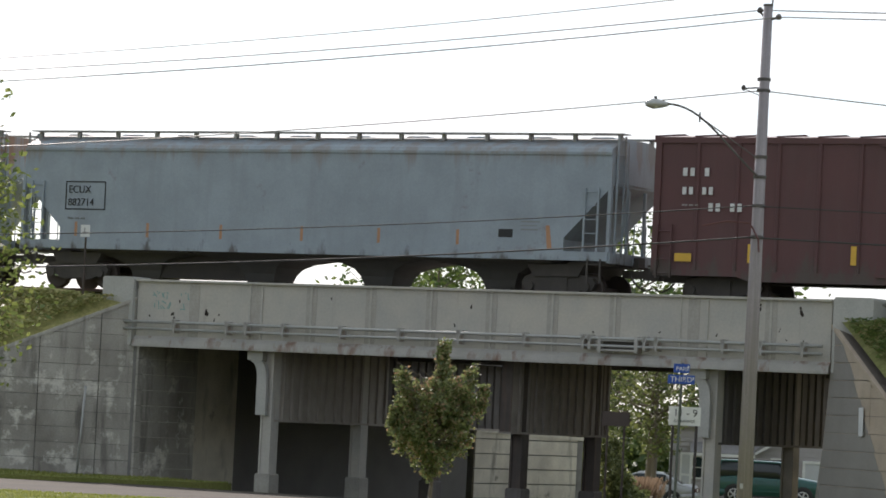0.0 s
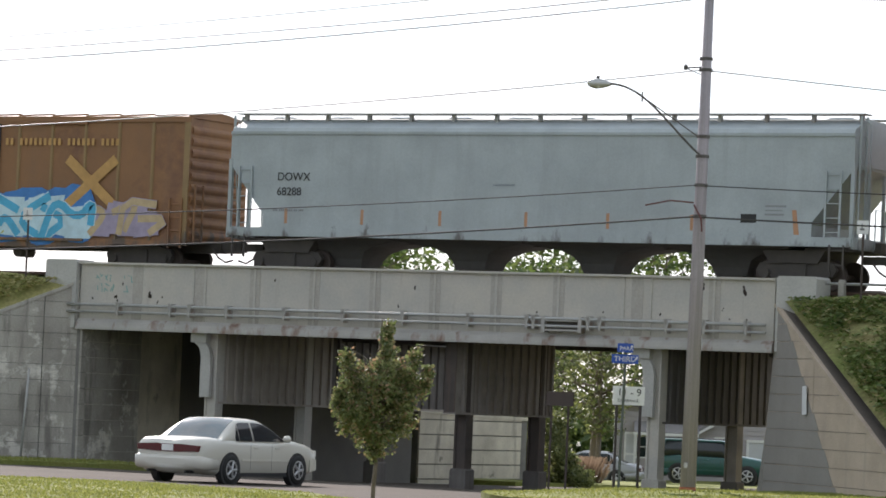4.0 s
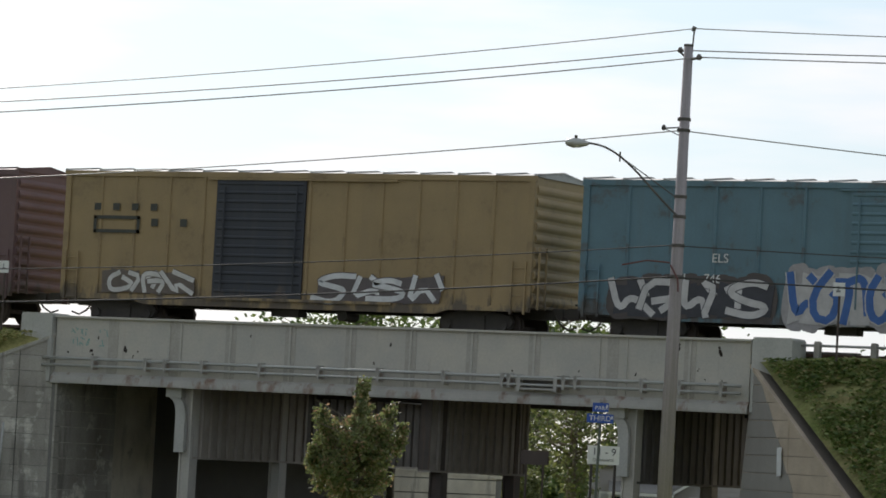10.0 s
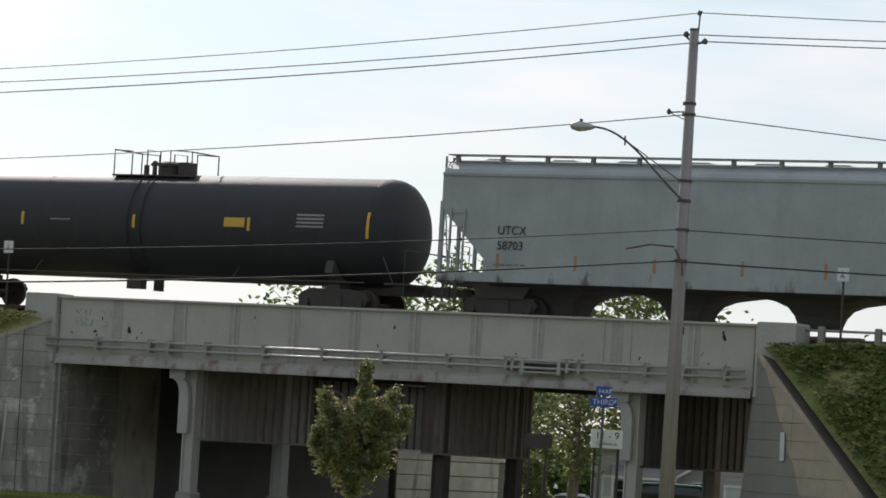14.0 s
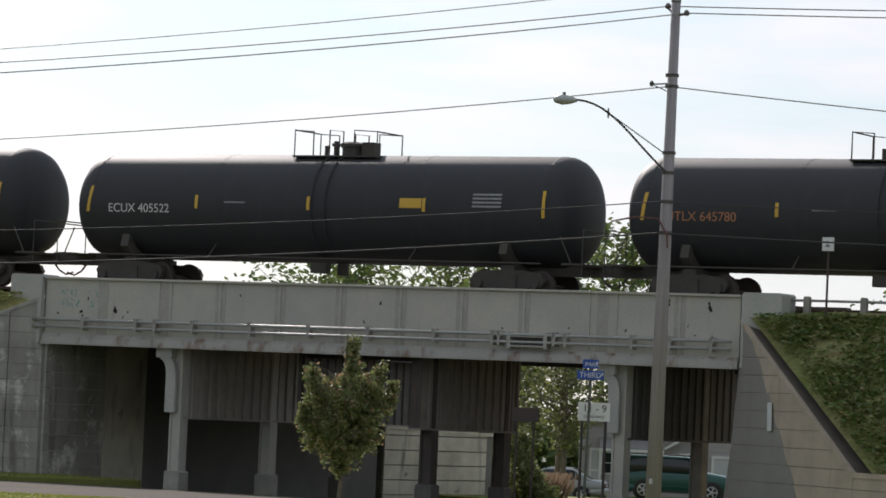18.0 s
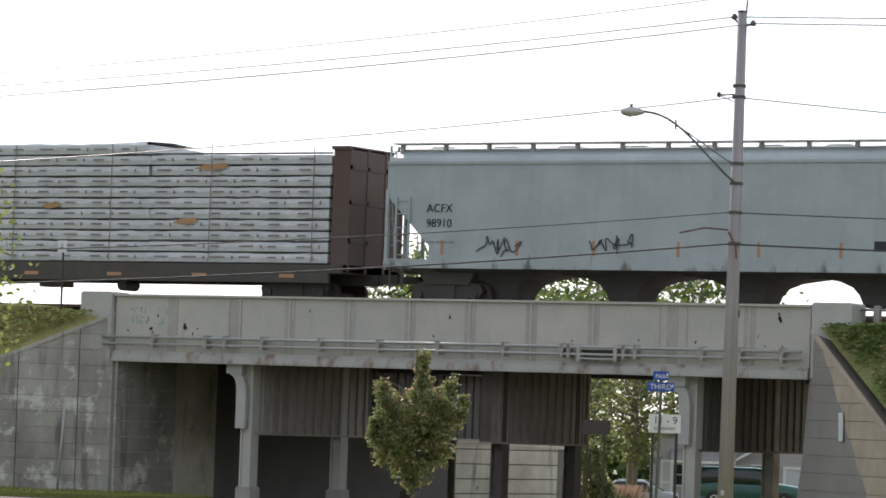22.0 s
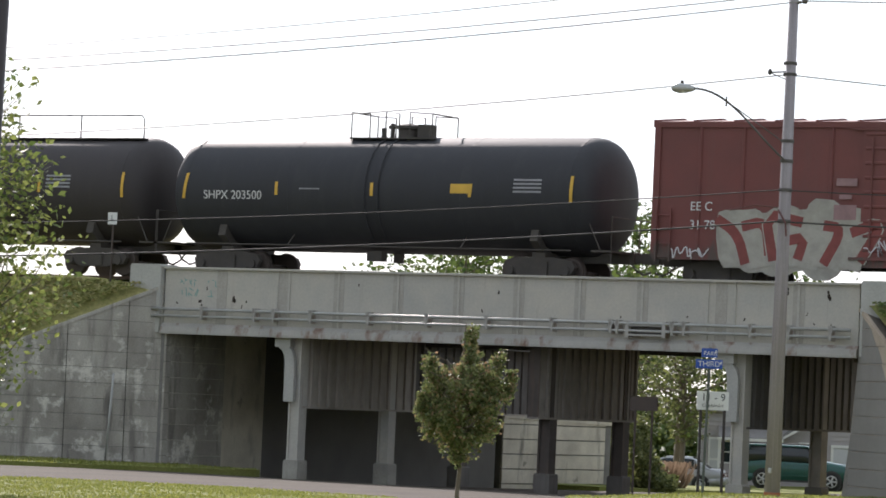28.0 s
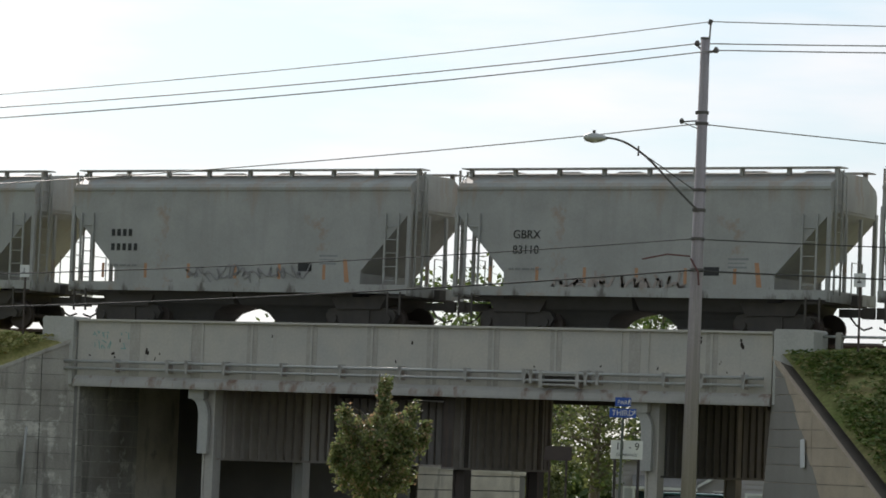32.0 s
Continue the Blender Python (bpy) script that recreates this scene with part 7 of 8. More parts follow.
parts("wire_bracket", br, STEEL_DARK, pole)
riser = Shape().path([(PX - 0.12, PY - 0.12, 6.9), (PX + 0.1, PY - 0.18, 6.6), (PX + 0.12, PY - 0.16, 6.3)], 0.022, 6).path([(PX - 0.12, PY - 0.14, 6.95), (PX - 0.6, PY - 0.35, 6.98), (PX - 1.1, PY - 0.6, 6.85)], 0.02, 6)
part("red_cable", riser, mat("red cable", (0.13, 0.05, 0.045), 0.6, bump=0), pole, "faded red cable loop")
part("tag", Shape().box(POLE[0] - 0.02, POLE[0] + 0.06, POLE[1] - 0.2, POLE[1] - 0.19, 1.0, 1.12), ALU, pole)
part("marker_band", Shape().rod((POLE[0], POLE[1], pz + 0.02), (POLE[0], POLE[1], pz + 0.09), 0.19, 14), mat("orange marker", (0.35, 0.12, 0.06), 0.8), pole)


def sagged(a, b, sag, n=24):
    a, b = Vector(a), Vector(b)
    return [a.lerp(b, i / n) - Vector((0, 0, sag * 4 * (i / n) * (1 - i / n))) for i in range(n + 1)]


def wire(label, pts, r, material):
    solid("wire", Shape().path(pts, r, 5), material, label, "wire", "wires on the pole")


WAY_L, WAY_R = Vector((-12.9, -7.6, 0)), Vector((4.55, 1.9, 0))
for key, dl, dr, r, m, lab in (("pin", -2.17, 0.13, 0.012, WIRE_PALE, "thin pale power wire high on the pole"), ("left", -1.9, 0.2, 0.0145, WIRE_PALE, "thin power wire on a side insulator"),
                               ("right", -1.98, 0.19, 0.0145, WIRE_PALE, "thin power wire on a side insulator"), ("lamp", -1.75, -0.25, 0.014, WIRE_PALE, "thin wire feeding the street lamp"),
                               ("mid", -0.87, 0.08, 0.013, WIRE, "dark telephone wire along the road"), ("low", -0.92, 0.07, 0.02, WIRE, "thick dark cable below the other wires")):
    a = Vector(TOPS[key])
    wire(lab, sagged(a, a + WAY_L * 3.2 + Vector((0, 0, dl * 2.0)), 0.42 * 3.2 * 0.7), r, m)
    wire(lab, sagged(a, a + WAY_R * 6 + Vector((0, 0, dr * 6)), 0.25), r, m)

sign = thing("street_sign", "blue street-name signs on a thin green-grey post", "street sign")
SX, SY = 24.3, -13.4
part("post", Shape().rod((SX - 0.06, SY, lawn_z(SX, SY) - 0.2), (SX, SY, 3.75), 0.032, 8), POST_STEEL, sign)
for nm, z, w, turn, words, size in (("name_plate", 3.28, 0.6, 30, "THIRD", 0.17), ("name_plate", 3.53, 0.36, 30, "PARK", 0.13)):
    pl = part(nm, Shape().box(-w / 2, w / 2, -0.012, 0.012, 0.0, 0.2), SIGN_BLUE, sign)
    pl.matrix_local = pose(SX, SY - 0.04, z, 0, 0, turn)
    lettered(words, size, LETTER_WHITE, pl, Matrix.Translation((-w / 2 + 0.05, -0.014, 0.045)))
    part("edge_mark", Shape().box(w / 2 - 0.05, w / 2 - 0.02, -0.014, -0.012, 0.1, 0.16), LETTER_WHITE, pl)
clear = thing("clearance_sign", "white clearance sign with black numbers on two dark posts", "road sign")
CX0, CY0 = 24.27, -13.12
for k in (-0.28, 0.25):
    part("post", Shape().rod((CX0 + k * 0.87, CY0 + k * 0.5 + 0.05, lawn_z(CX0, CY0) - 0.2), (CX0 + k * 0.87, CY0 + k * 0.5 + 0.05, 2.7), 0.035, 8), DARK_POLE, clear)
pl = part("plate", Shape().box(-0.36, 0.36, -0.012, 0.012, -0.2, 0.22), SIGN_WHITE, clear)
pl.matrix_local = pose(CX0, CY0, 2.55, 0, 0, 30)
lettered("11 - 9", 0.23, LETTER_BLACK, pl, Matrix.Translation((-0.26, -0.014, 0.01)))
lettered("CLEARANCE", 0.085, LETTER_BLACK, pl, Matrix.Translation((-0.24, -0.014, -0.13)))
drain = thing("storm_drain", "dark kerb inlet of a storm drain at the lawn's edge", "storm drain")
part("kerb_stone", Shape().prism([(0, 0), (0.16, 0), (0.16, 0.14), (0.03, 0.14), (0, 0.12)], 0, 2.8, "y"), CONCRETE_WARM, drain)
part("inlet", Shape().box(-0.012, 0.0, 0.5, 2.2, 0.02, 0.12), RUST, drain)
part("grate", Shape().box(-0.5, -0.02, 0.6, 2.1, 0.0, 0.012), STEEL_DARK, drain)
drain.matrix_world = pose(29.9, -19.55, ground_z(29.2, -20.0) - 0.004, 0, 0, 120)
brown = thing("brown_sign", "brown-backed sign on two thin posts beside the road", "road sign")
part("plate", Shape().box(15.85, 16.65, -1.03, -0.99, 2.25, 2.62), SIGN_BROWN, brown)
for x in (16.0, 16.5):
    part("post", Shape().rod((x, -1.0, -0.1), (x, -1.0, 2.3), 0.03, 6), SIGN_BROWN, brown)
for x in (24.53, -1.5):
    ts = thing("track_sign", "small pale trackside sign on a thin post", "sign", "trackside signs")
    part("post", Shape().rod((x, -0.6, 5.3), (x, -0.6, 7.1), 0.03, 6), SIGN_BROWN, ts)
    part("plate", Shape().box(x - 0.16, x + 0.16, -0.65, -0.635, 6.95, 7.3), SIGN_WHITE, ts)
    part("mark", Shape().box(x - 0.07, x + 0.05, -0.655, -0.65, 7.05, 7.1).box(x - 0.03, x, -0.655, -0.65, 7.05, 7.22), flat((0.25, 0.25, 0.25)), ts)
dark = thing("lamp_pole", "dark brown painted steel lamp pole", "lamp pole")
part("shaft", Shape().rod((28.12, -45.08, 0.2), (28.4, -45.24, 9.2), 0.145, 14, 0.115), DARK_POLE, dark, smooth=True)
part("base_plate", Shape().box(27.9, 28.34, -45.3, -44.86, 0.45, 0.55), DARK_POLE, dark)
stop = thing("stop_sign", "red octagonal stop sign on a steel post", "road sign")
part("post", Shape().rod((14.8, -29.5, 0.2), (15.2, -29.53, 3.2), 0.035, 6), POST_STEEL, stop)
pl = part("plate", Shape().prism([(0.38 * math.cos(math.pi / 8 + i * math.pi / 4), 0.38 * math.sin(math.pi / 8 + i * math.pi / 4)) for i in range(8)], -0.01, 0.01), SIGN_RED, stop)
pl.matrix_local = pose(15.2, -29.56, 2.85, 0, 0, 35)
lettered("STOP", 0.27, LETTER_WHITE, pl, Matrix.Translation((-0.33, -0.012, -0.09)))


# ---- trees ----
def limb(s, a, b, r0, r1, rnd, bend=0.12, n=4):
    a, b = Vector(a), Vector(b)
    d = (b - a).length * bend
    pts = [a.lerp(b, i / n) + (Vector((rnd.uniform(-d, d), rnd.uniform(-d, d), 0)) if 0 < i < n else Vector()) for i in range(n + 1)]
    for i in range(n):
        s.rod(pts[i], pts[i + 1], r0 + (r1 - r0) * i / n, 7, r0 + (r1 - r0) * (i + 1) / n, False)
    return pts


def leaves(s, c, spread_r, count, size, rnd, squash=1.0):
    for _ in range(count):
        p = Vector([max(-1.5, min(1.5, rnd.gauss(0, 1))) for _ in range(2)] + [max(-1.5, min(1.5, rnd.gauss(0, 1))) * squash]) * spread_r * 0.55 + c
        a = Vector((rnd.uniform(-1, 1), rnd.uniform(-1, 1), rnd.uniform(-0.7, 0.7))).normalized()
        b = a.cross(Vector((rnd.uniform(-1, 1), rnd.uniform(-1, 1), rnd.uniform(-1, 1)))).normalized()
        h = size * rnd.uniform(0.6, 1.3)
        k = len(s.v)
        s.v += [tuple(p - a * h), tuple(p - b * h * 0.55), tuple(p + a * h), tuple(p + b * h * 0.55)]
        s.f.append((k, k + 1, k + 2, k + 3))


def tree(name, at, height, label, leaf, seed, clear=0.3, wide=0.5, shoots=24, per=60, size=0.06, trunk=0.05, up=0.5, shape=None, thin=1.0):
    """A tapered trunk with rising limbs and leaves clustered along every shoot."""
    rnd = random.Random(seed)
    t = thing(name, label, "tree")
    wood, crown = Shape(), Shape()
    base = Vector(at)
    tip = base + Vector((height * 0.02, 0, height))
    limb(wood, base - Vector((0, 0, 0.1)), tip, trunk, trunk * 0.15, rnd, 0.01, 8)
    for i in range(shoots):
        f = clear + (0.97 - clear) * (i + 0.5) / shoots
        a = base.lerp(tip, f)
        ang = i * 2.399 + rnd.uniform(-0.4, 0.4)
        reach = height * wide * (shape(f) if shape else math.sin(math.pi * min(1, max(0.12, (f - clear * 0.7) / (1.05 - clear * 0.7)))) ** 0.8) * rnd.uniform(0.7, 1.1)
        b = a + Vector((math.cos(ang) * reach, math.sin(ang) * reach, reach * up * rnd.uniform(0.6, 1.4) + 0.03 * height))
        pts = limb(wood, a, b, trunk * 0.35 * (1.1 - f), trunk * 0.06, rnd)
        for j, p in enumerate(pts[1:]):
            leaves(crown, p, reach * 0.26 + 0.06, int(per / 4 * (1 if f < 0.55 else thin)), size, rnd)
    leaves(crown, tip, height * 0.03, int(per / 3 * thin), size, rnd, 2.0)
    part("trunk", wood, BARK, t, smooth=True)
    me = bpy.data.meshes.new("crown")
    me.from_pydata(crown.v, [], crown.f)
    me.materials.append(leaf)
    part("crown", me, leaf, t)
    return t


def street_tree(at, label):
    """A small planted tree: thin trunk, dense pear-shaped crown with ragged outline."""
    rnd = random.Random(11)
    t = thing("street_tree", label, "tree")
    wood, crown = Shape(), Shape()
    base = Vector(at)
    limb(wood, base - Vector((0, 0, 0.1)), base + Vector((0.05, 0, 3.3)), 0.05, 0.012, rnd, 0.012, 8)
    for i in range(26):
        f = 0.95 + 1.5 * i / 26
        a = i * 2.399
        half = 0.95 * math.sin(math.pi * min(1.0, (f - 0.75) / 2.75)) ** 0.7
        limb(wood, base + Vector((0, 0, f)), base + Vector((math.cos(a) * half * 0.85, math.sin(a) * half * 0.85, f + 0.45)), 0.014, 0.004, rnd)
    # lobes of the crown: sideways, towards the back, height, radius, upward stretch
    side, back = Vector((0.87, 0.48, 0)), Vector((-0.48, 0.87, 0))
    lobes = [(0, 0, 0.98, 0.2, 1.2), (-0.14, 0.1, 1.22, 0.34, 1.0), (0.18, -0.1, 1.26, 0.36, 1.0), (-0.5, 0.0, 1.5, 0.32, 1.0), (0.48, 0.1, 1.5, 0.34, 1.0), (-0.25, -0.1, 1.72, 0.4, 1.0), (0.2, 0.15, 1.85, 0.42, 1.1), (0.45, -0.1, 1.9, 0.36, 1.1),
             (-0.55, 0.1, 2.0, 0.26, 1.2), (0.0, 0.3, 2.1, 0.45, 1.1), (0.05, -0.3, 2.15, 0.42, 1.2), (0.65, 0.1, 2.2, 0.3, 1.2), (-0.5, -0.05, 2.35, 0.27, 1.5), (-0.6, 0.05, 2.7, 0.15, 1.6), (-0.35, 0.1, 2.3, 0.26, 1.3),
             (0.12, 0.0, 2.5, 0.36, 1.3), (0.15, 0.05, 2.9, 0.21, 1.6), (0.17, 0.0, 3.2, 0.1, 1.8), (0.6, 0.0, 2.45, 0.28, 1.5), (0.7, 0.05, 2.8, 0.15, 1.6), (0.92, 0.1, 2.3, 0.14, 1.4), (0.98, 0.1, 2.5, 0.07, 1.6),
             (-0.75, 0, 1.85, 0.13, 1.6), (-0.72, 0.05, 2.05, 0.08, 1.5), (0.4, 0.35, 2.35, 0.25, 1.3), (-0.2, -0.35, 1.7, 0.3, 1.2)]
    for sx, sy, z, r, up in lobes:
        z -= 0.1 if z > 1.6 else 0.0
        c = base + side * sx + back * sy + Vector((0, 0, z))
        limb(wood, base + Vector((0, 0, max(0.8, z - 0.7))), c, 0.014, 0.004, rnd)
        for _ in range(int(30 + 520 * r * r)):
            d = Vector((rnd.gauss(0, 1), rnd.gauss(0, 1), rnd.gauss(0, 1)))
            d = d.normalized() * (rnd.random() ** 0.45) * r
            p = c + Vector((d.x, d.y, d.z * up))
            if noise.noise(p * 2.6) < -0.34:
                continue
            leaves(crown, p, 0.085, 9, 0.042, rnd)
    part("trunk", wood, BARK, t, smooth=True)
    me = bpy.data.meshes.new("crown")
    me.from_pydata(crown.v, [], crown.f)
    me.materials.append(LEAF_YOUNG)
    part("crown", me, LEAF_YOUNG, t)
    t.matrix_world = Matrix.Translation(base) @ Matrix.Diagonal((0.845, 0.845, 0.93, 1)) @ Matrix.Translation(-base)


street_tree((30.78, -35.54, lawn_z(30.78, -35.54)), "young street tree with dense green leaves turning bronze")
LEAF_MID = leafy("shaded green foliage", (0.06, 0.08, 0.024), (0.22, 0.24, 0.085))
tree("shade_tree", (23.4, -40.15, 0.5), 7.6, "light green young tree with loose upright shoots", LEAF_LIGHT, 12, clear=0.07, wide=0.25, shoots=110, per=150, size=0.066, trunk=0.09, up=1.0,
     shape=lambda f: 0.95 if f < 0.38 else max(0.2, 0.95 - 1.25 * (f - 0.38)), thin=0.4)
for k, (x, y, h, w, sd) in enumerate(((-31, 70, 10.6, 0.42, 31), (-27.5, 74, 10.2, 0.4, 32), (-22.5, 72, 11.5, 0.45, 33), (-20.0, 78, 11.0, 0.4, 34), (-15.5, 70, 10.8, 0.35, 35), (-37, 80, 9.5, 0.4, 36),
                                      (-19.5, 67, 8.2, 0.45, 37), (-16.5, 58, 8.0, 0.45, 38), (-4.0, 80, 9.5, 0.4, 39), (-22, 64, 7.5, 0.5, 40), (-45, 90, 9.0, 0.45, 41), (-2.0, 75, 8.0, 0.4, 42))):
    tree("background_tree", (x, y, ground_z(x, y)), h + 0.6, "leafy tree behind the railway with open branches", LEAF_FAR, sd, clear=0.14, wide=w, shoots=46, per=46, size=0.19, trunk=0.2, up=0.55)


for k, (x, y, h, w, sd) in enumerate(((-6.5, 46, 7.4, 0.36, 61), (-6.0, 45.2, 5.6, 0.36, 62), (-12.4, 53, 7.0, 0.36, 63))):
    tree("background_tree", (x, y, ground_z(x, y)), h, "leafy tree standing beyond the bridge opening", LEAF_MID, sd, clear=0.26, wide=w, shoots=34, per=40, size=0.11, trunk=(0.27, 0.11, 0.14)[k], up=0.35)


def bush(x, y, r, seed):
    rnd = random.Random(seed)
    b = thing("bush", "green bush beyond the bridge", "bush")
    s, w = Shape(), Shape()
    z = ground_z(x, y)
    for i in range(14):
        p = Vector((x + rnd.uniform(-r, r), y + rnd.uniform(-r, r), z + r * rnd.uniform(0.4, 1.5)))
        limb(w, (x, y, z), p, 0.03, 0.01, rnd)
        leaves(s, p, r * 0.5, 60, 0.1, rnd)
    part("stem", w, BARK, b)
    me = bpy.data.meshes.new("foliage")
    me.from_pydata(s.v, [], s.f)
    me.materials.append(LEAF_MID)
    part("foliage", me, LEAF_MID, b)


for x, y, r, sd in ((-2.8, 34.5, 1.0, 53),):
    bush(x, y, r, sd)


def far_woods():
    """A ragged belt of far trees and hedges closing the view under the bridge."""
    rnd = random.Random(88)
    s = Shape()
    for i in range(420):
        x = rnd.uniform(-75, 25)
        y = 104 + rnd.uniform(-5, 5) - 0.1 * x
        h = rnd.uniform(1.2, 3.2) + 1.6 * max(0.0, noise.noise((x * 0.12, 3.0, 1.0)))
        z = ground_z(x, y)
        for k in range(4):
            leaves(s, Vector((x + rnd.uniform(-1, 1), y + rnd.uniform(-1, 1), z + h * (0.15 + 0.27 * k))), 1.5 - 0.22 * k, 26, 0.3, rnd, 0.7)
    stuff("woods", s, LEAF_FAR, "dark belt of trees and hedges far behind the bridge", "woods")


far_woods()


def climbing_shrub():
    """A shaggy climbing shrub that falls away towards the road."""
    rnd = random.Random(57)
    b = thing("climbing_shrub", "dark green climbing shrub in the shade beyond the bridge", "shrub")
    s, w = Shape(), Shape()
    for i in range(520):
        f = rnd.random()
        x, z = 4.3 - 1.5 * f, -0.35 + 2.6 * f * f
        p = Vector((rnd.uniform(2.75, x) if rnd.random() < 0.6 else x, rnd.uniform(23.6, 25.0), z * rnd.uniform(0.75, 1.0) + rnd.uniform(-0.1, 0.12)))
        if i % 26 == 0:
            limb(w, (p.x - 0.2, p.y, -0.6), p, 0.02, 0.006, rnd)
        leaves(s, p, 0.17, 9, 0.075, rnd)
    part("stem", w, BARK, b)
    me = bpy.data.meshes.new("foliage")
    me.from_pydata(s.v, [], s.f)
    me.materials.append(LEAF_MID)
    part("foliage", me, LEAF_MID, b)


climbing_shrub()


def dry_stalks(x, y, r, high, seed):
    """A tuft of dead reddish stalks leaning outwards."""
    rnd = random.Random(seed)
    s = Shape()
    for i in range(420):
        a, q = rnd.uniform(0, 6.283), r * rnd.random()
        bx, by, z = x + q * 0.5 * math.cos(a), y + q * 0.5 * math.sin(a), ground_z(x, y) - 0.25
        h = high * rnd.uniform(0.45, 1.0)
        tx, ty, k = bx + q * 0.8 * math.cos(a) + rnd.uniform(-0.15, 0.15), by + q * 0.8 * math.sin(a), len(s.v)
        s.v += [(bx - 0.02, by, z), (bx + 0.02, by, z), (tx + 0.012, ty, z + h), (tx - 0.012, ty, z + h)]
        s.f.append((k, k + 1, k + 2, k + 3))
    stuff("dry_grass", s, DRY_STALK, "clump of dead reddish-brown stalks in the grass", "dry grass")


DRY_STALK = leafy("dead stalks", (0.15, 0.1, 0.065), (0.28, 0.2, 0.135))
dry_stalks(2.05, 28.2, 0.6, 1.1, 58)
dry_stalks(1.5, 30.0, 0.6, 1.1, 59)
bush(3.0, 26.6, 0.19, 55)


# ---- vehicles ----
CAR_WHITE = mat("white car paint", (0.56, 0.54, 0.475), 0.24, second=(0.52, 0.5, 0.44), scale=1.0, amount=0.5, grain=0.04, bump=0)
CAR_GREEN = mat("dark green car paint", (0.018, 0.085, 0.075), 0.3, grain=0.05, bump=0)
CAR_SILVER = mat("silver car paint", (0.35, 0.36, 0.37), 0.3, 0.3, grain=0.05, bump=0)
CAR_GLASS = mat("dark car glass", (0.025, 0.03, 0.032), 0.06, grain=0.0, bump=0)
TYRE = mat("tyre rubber", (0.02, 0.02, 0.02), 0.85, grain=0.2)
RIM = mat("alloy rim", (0.5, 0.5, 0.5), 0.35, 0.6, grain=0.1, bump=0)
TAIL_RED = mat("red tail lamp", (0.1, 0.014, 0.018), 0.2, grain=0.05, bump=0)
TRIM = mat("dark trim", (0.03, 0.03, 0.032), 0.6, grain=0.1)


def loft(stations, closed=True):
    """Skins cross-sections of equal point counts; each is (x, [(y, z), ...]) for one half, mirrored."""
    s = Shape()
    rings = []
    for x, half in stations:
        pts = [(x, -y, z) for y, z in half] + [(x, y, z) for y, z in reversed(half)]
        rings.append(len(s.v))
        s.v += pts
        n = len(pts)
    for a, b in zip(rings, rings[1:]):
        s.f += [(a + i, a + (i + 1) % n, b + (i + 1) % n, b + i) for i in range(n)]
    s.f += [tuple(rings[0] + i for i in range(n)), tuple(rings[-1] + n - 1 - i for i in range(n))]
    return s


GLASS_SKY = mat("tinted car glass mirroring the sky", (0.14, 0.155, 0.155), 0.08, 0.7, grain=0.0, bump=0)


def greenhouse(v, colour, hw, base, roof, c0, c1, c2, c3):
    """A domed cabin in body colour with the window panes laid into it."""
    def top(x):
        rear, front = smooth_step(c0 - 0.25, c1 + 0.12, x), 1 - smooth_step(c2 - 0.12, c3 + 0.2, x)
        return base - 0.06 + (roof - base + 0.06) * min(rear, front) ** 0.85

    def half(x, z):
        f = max(0.0, (z - base) / (roof - base))
        return hw * (0.93 - 0.2 * f ** 1.25)

    n = 26
    st = []
    for i in range(n + 1):
        x = c0 - 0.2 + (c3 - c0 + 0.38) * i / n
        z = max(base + 0.005, top(x))
        h = z - base
        st.append((x, [(0, base - 0.05), (hw * 0.92, base - 0.05), (half(x, base + h * 0.3), base + h * 0.3), (half(x, base + h * 0.62), base + h * 0.62), (half(x, base + h * 0.88), base + h * 0.88),
                       (half(x, z) * 0.93, base + h * 0.965), (half(x, z) * 0.6, z + 0.01), (0, z + 0.02)]))
    part("cabin", loft(st), colour, v, smooth=True)

    def over(x, k):
        h = max(0.01, top(x) - base)
        w = half(x, base + h) * 0.93
        return base + h * 0.965 + (0.035 * h + 0.02) * (1 - min(1, abs(k) / w) ** 2) + 0.006

    for nm, xa, xb, m in (("rear_window", c0 + 0.02, c1 + 0.0, GLASS_SKY), ("windscreen", c2 + 0.02, c3 - 0.02, CAR_GLASS)):
        s = Shape()
        for i in range(9):
            x = xa + (xb - xa) * i / 8
            for j in range(9):
                k = (j / 4 - 1) * hw * (0.74 if nm == "rear_window" else 0.72) * (1.0 - 0.1 * (i / 8 if nm == "rear_window" else 1 - i / 8))
                s.v.append((x, k, over(x, k)))
        s.f = [(i * 9 + j, i * 9 + j + 1, i * 9 + j + 10, i * 9 + j + 9) for i in range(8) for j in range(8)]
        part(nm, s, m, v, smooth=True)
    mid = (c0 + c3) / 2 - 0.1
    for sg in (-1, 1):
        for nm, xa, xb in (("quarter_window", c0 + 0.52, c0 + 0.66), ("side_window", c0 + 0.69, mid - 0.03), ("side_window", mid + 0.03, c3 - 0.12)):
            s = Shape()
            m = 8
            for i in range(m + 1):
                x = xa + (xb - xa) * i / m
                z1 = max(base + 0.03, base + (top(x) - base) * 0.86 - 0.005)
                if nm == "quarter_window":
                    z1 = base + (z1 - base) * (0.35 + 0.65 * i / m)
                for j in range(5):
                    z = base + 0.025 + (z1 - base - 0.025) * j / 4
                    s.v.append((x, sg * (half(x, z) + 0.007), z))
            s.f = [(i * 5 + j, i * 5 + j + 1, i * 5 + j + 6, i * 5 + j + 5) for i in range(m) for j in range(4)]
            part(nm, s, CAR_GLASS, v, smooth=True)


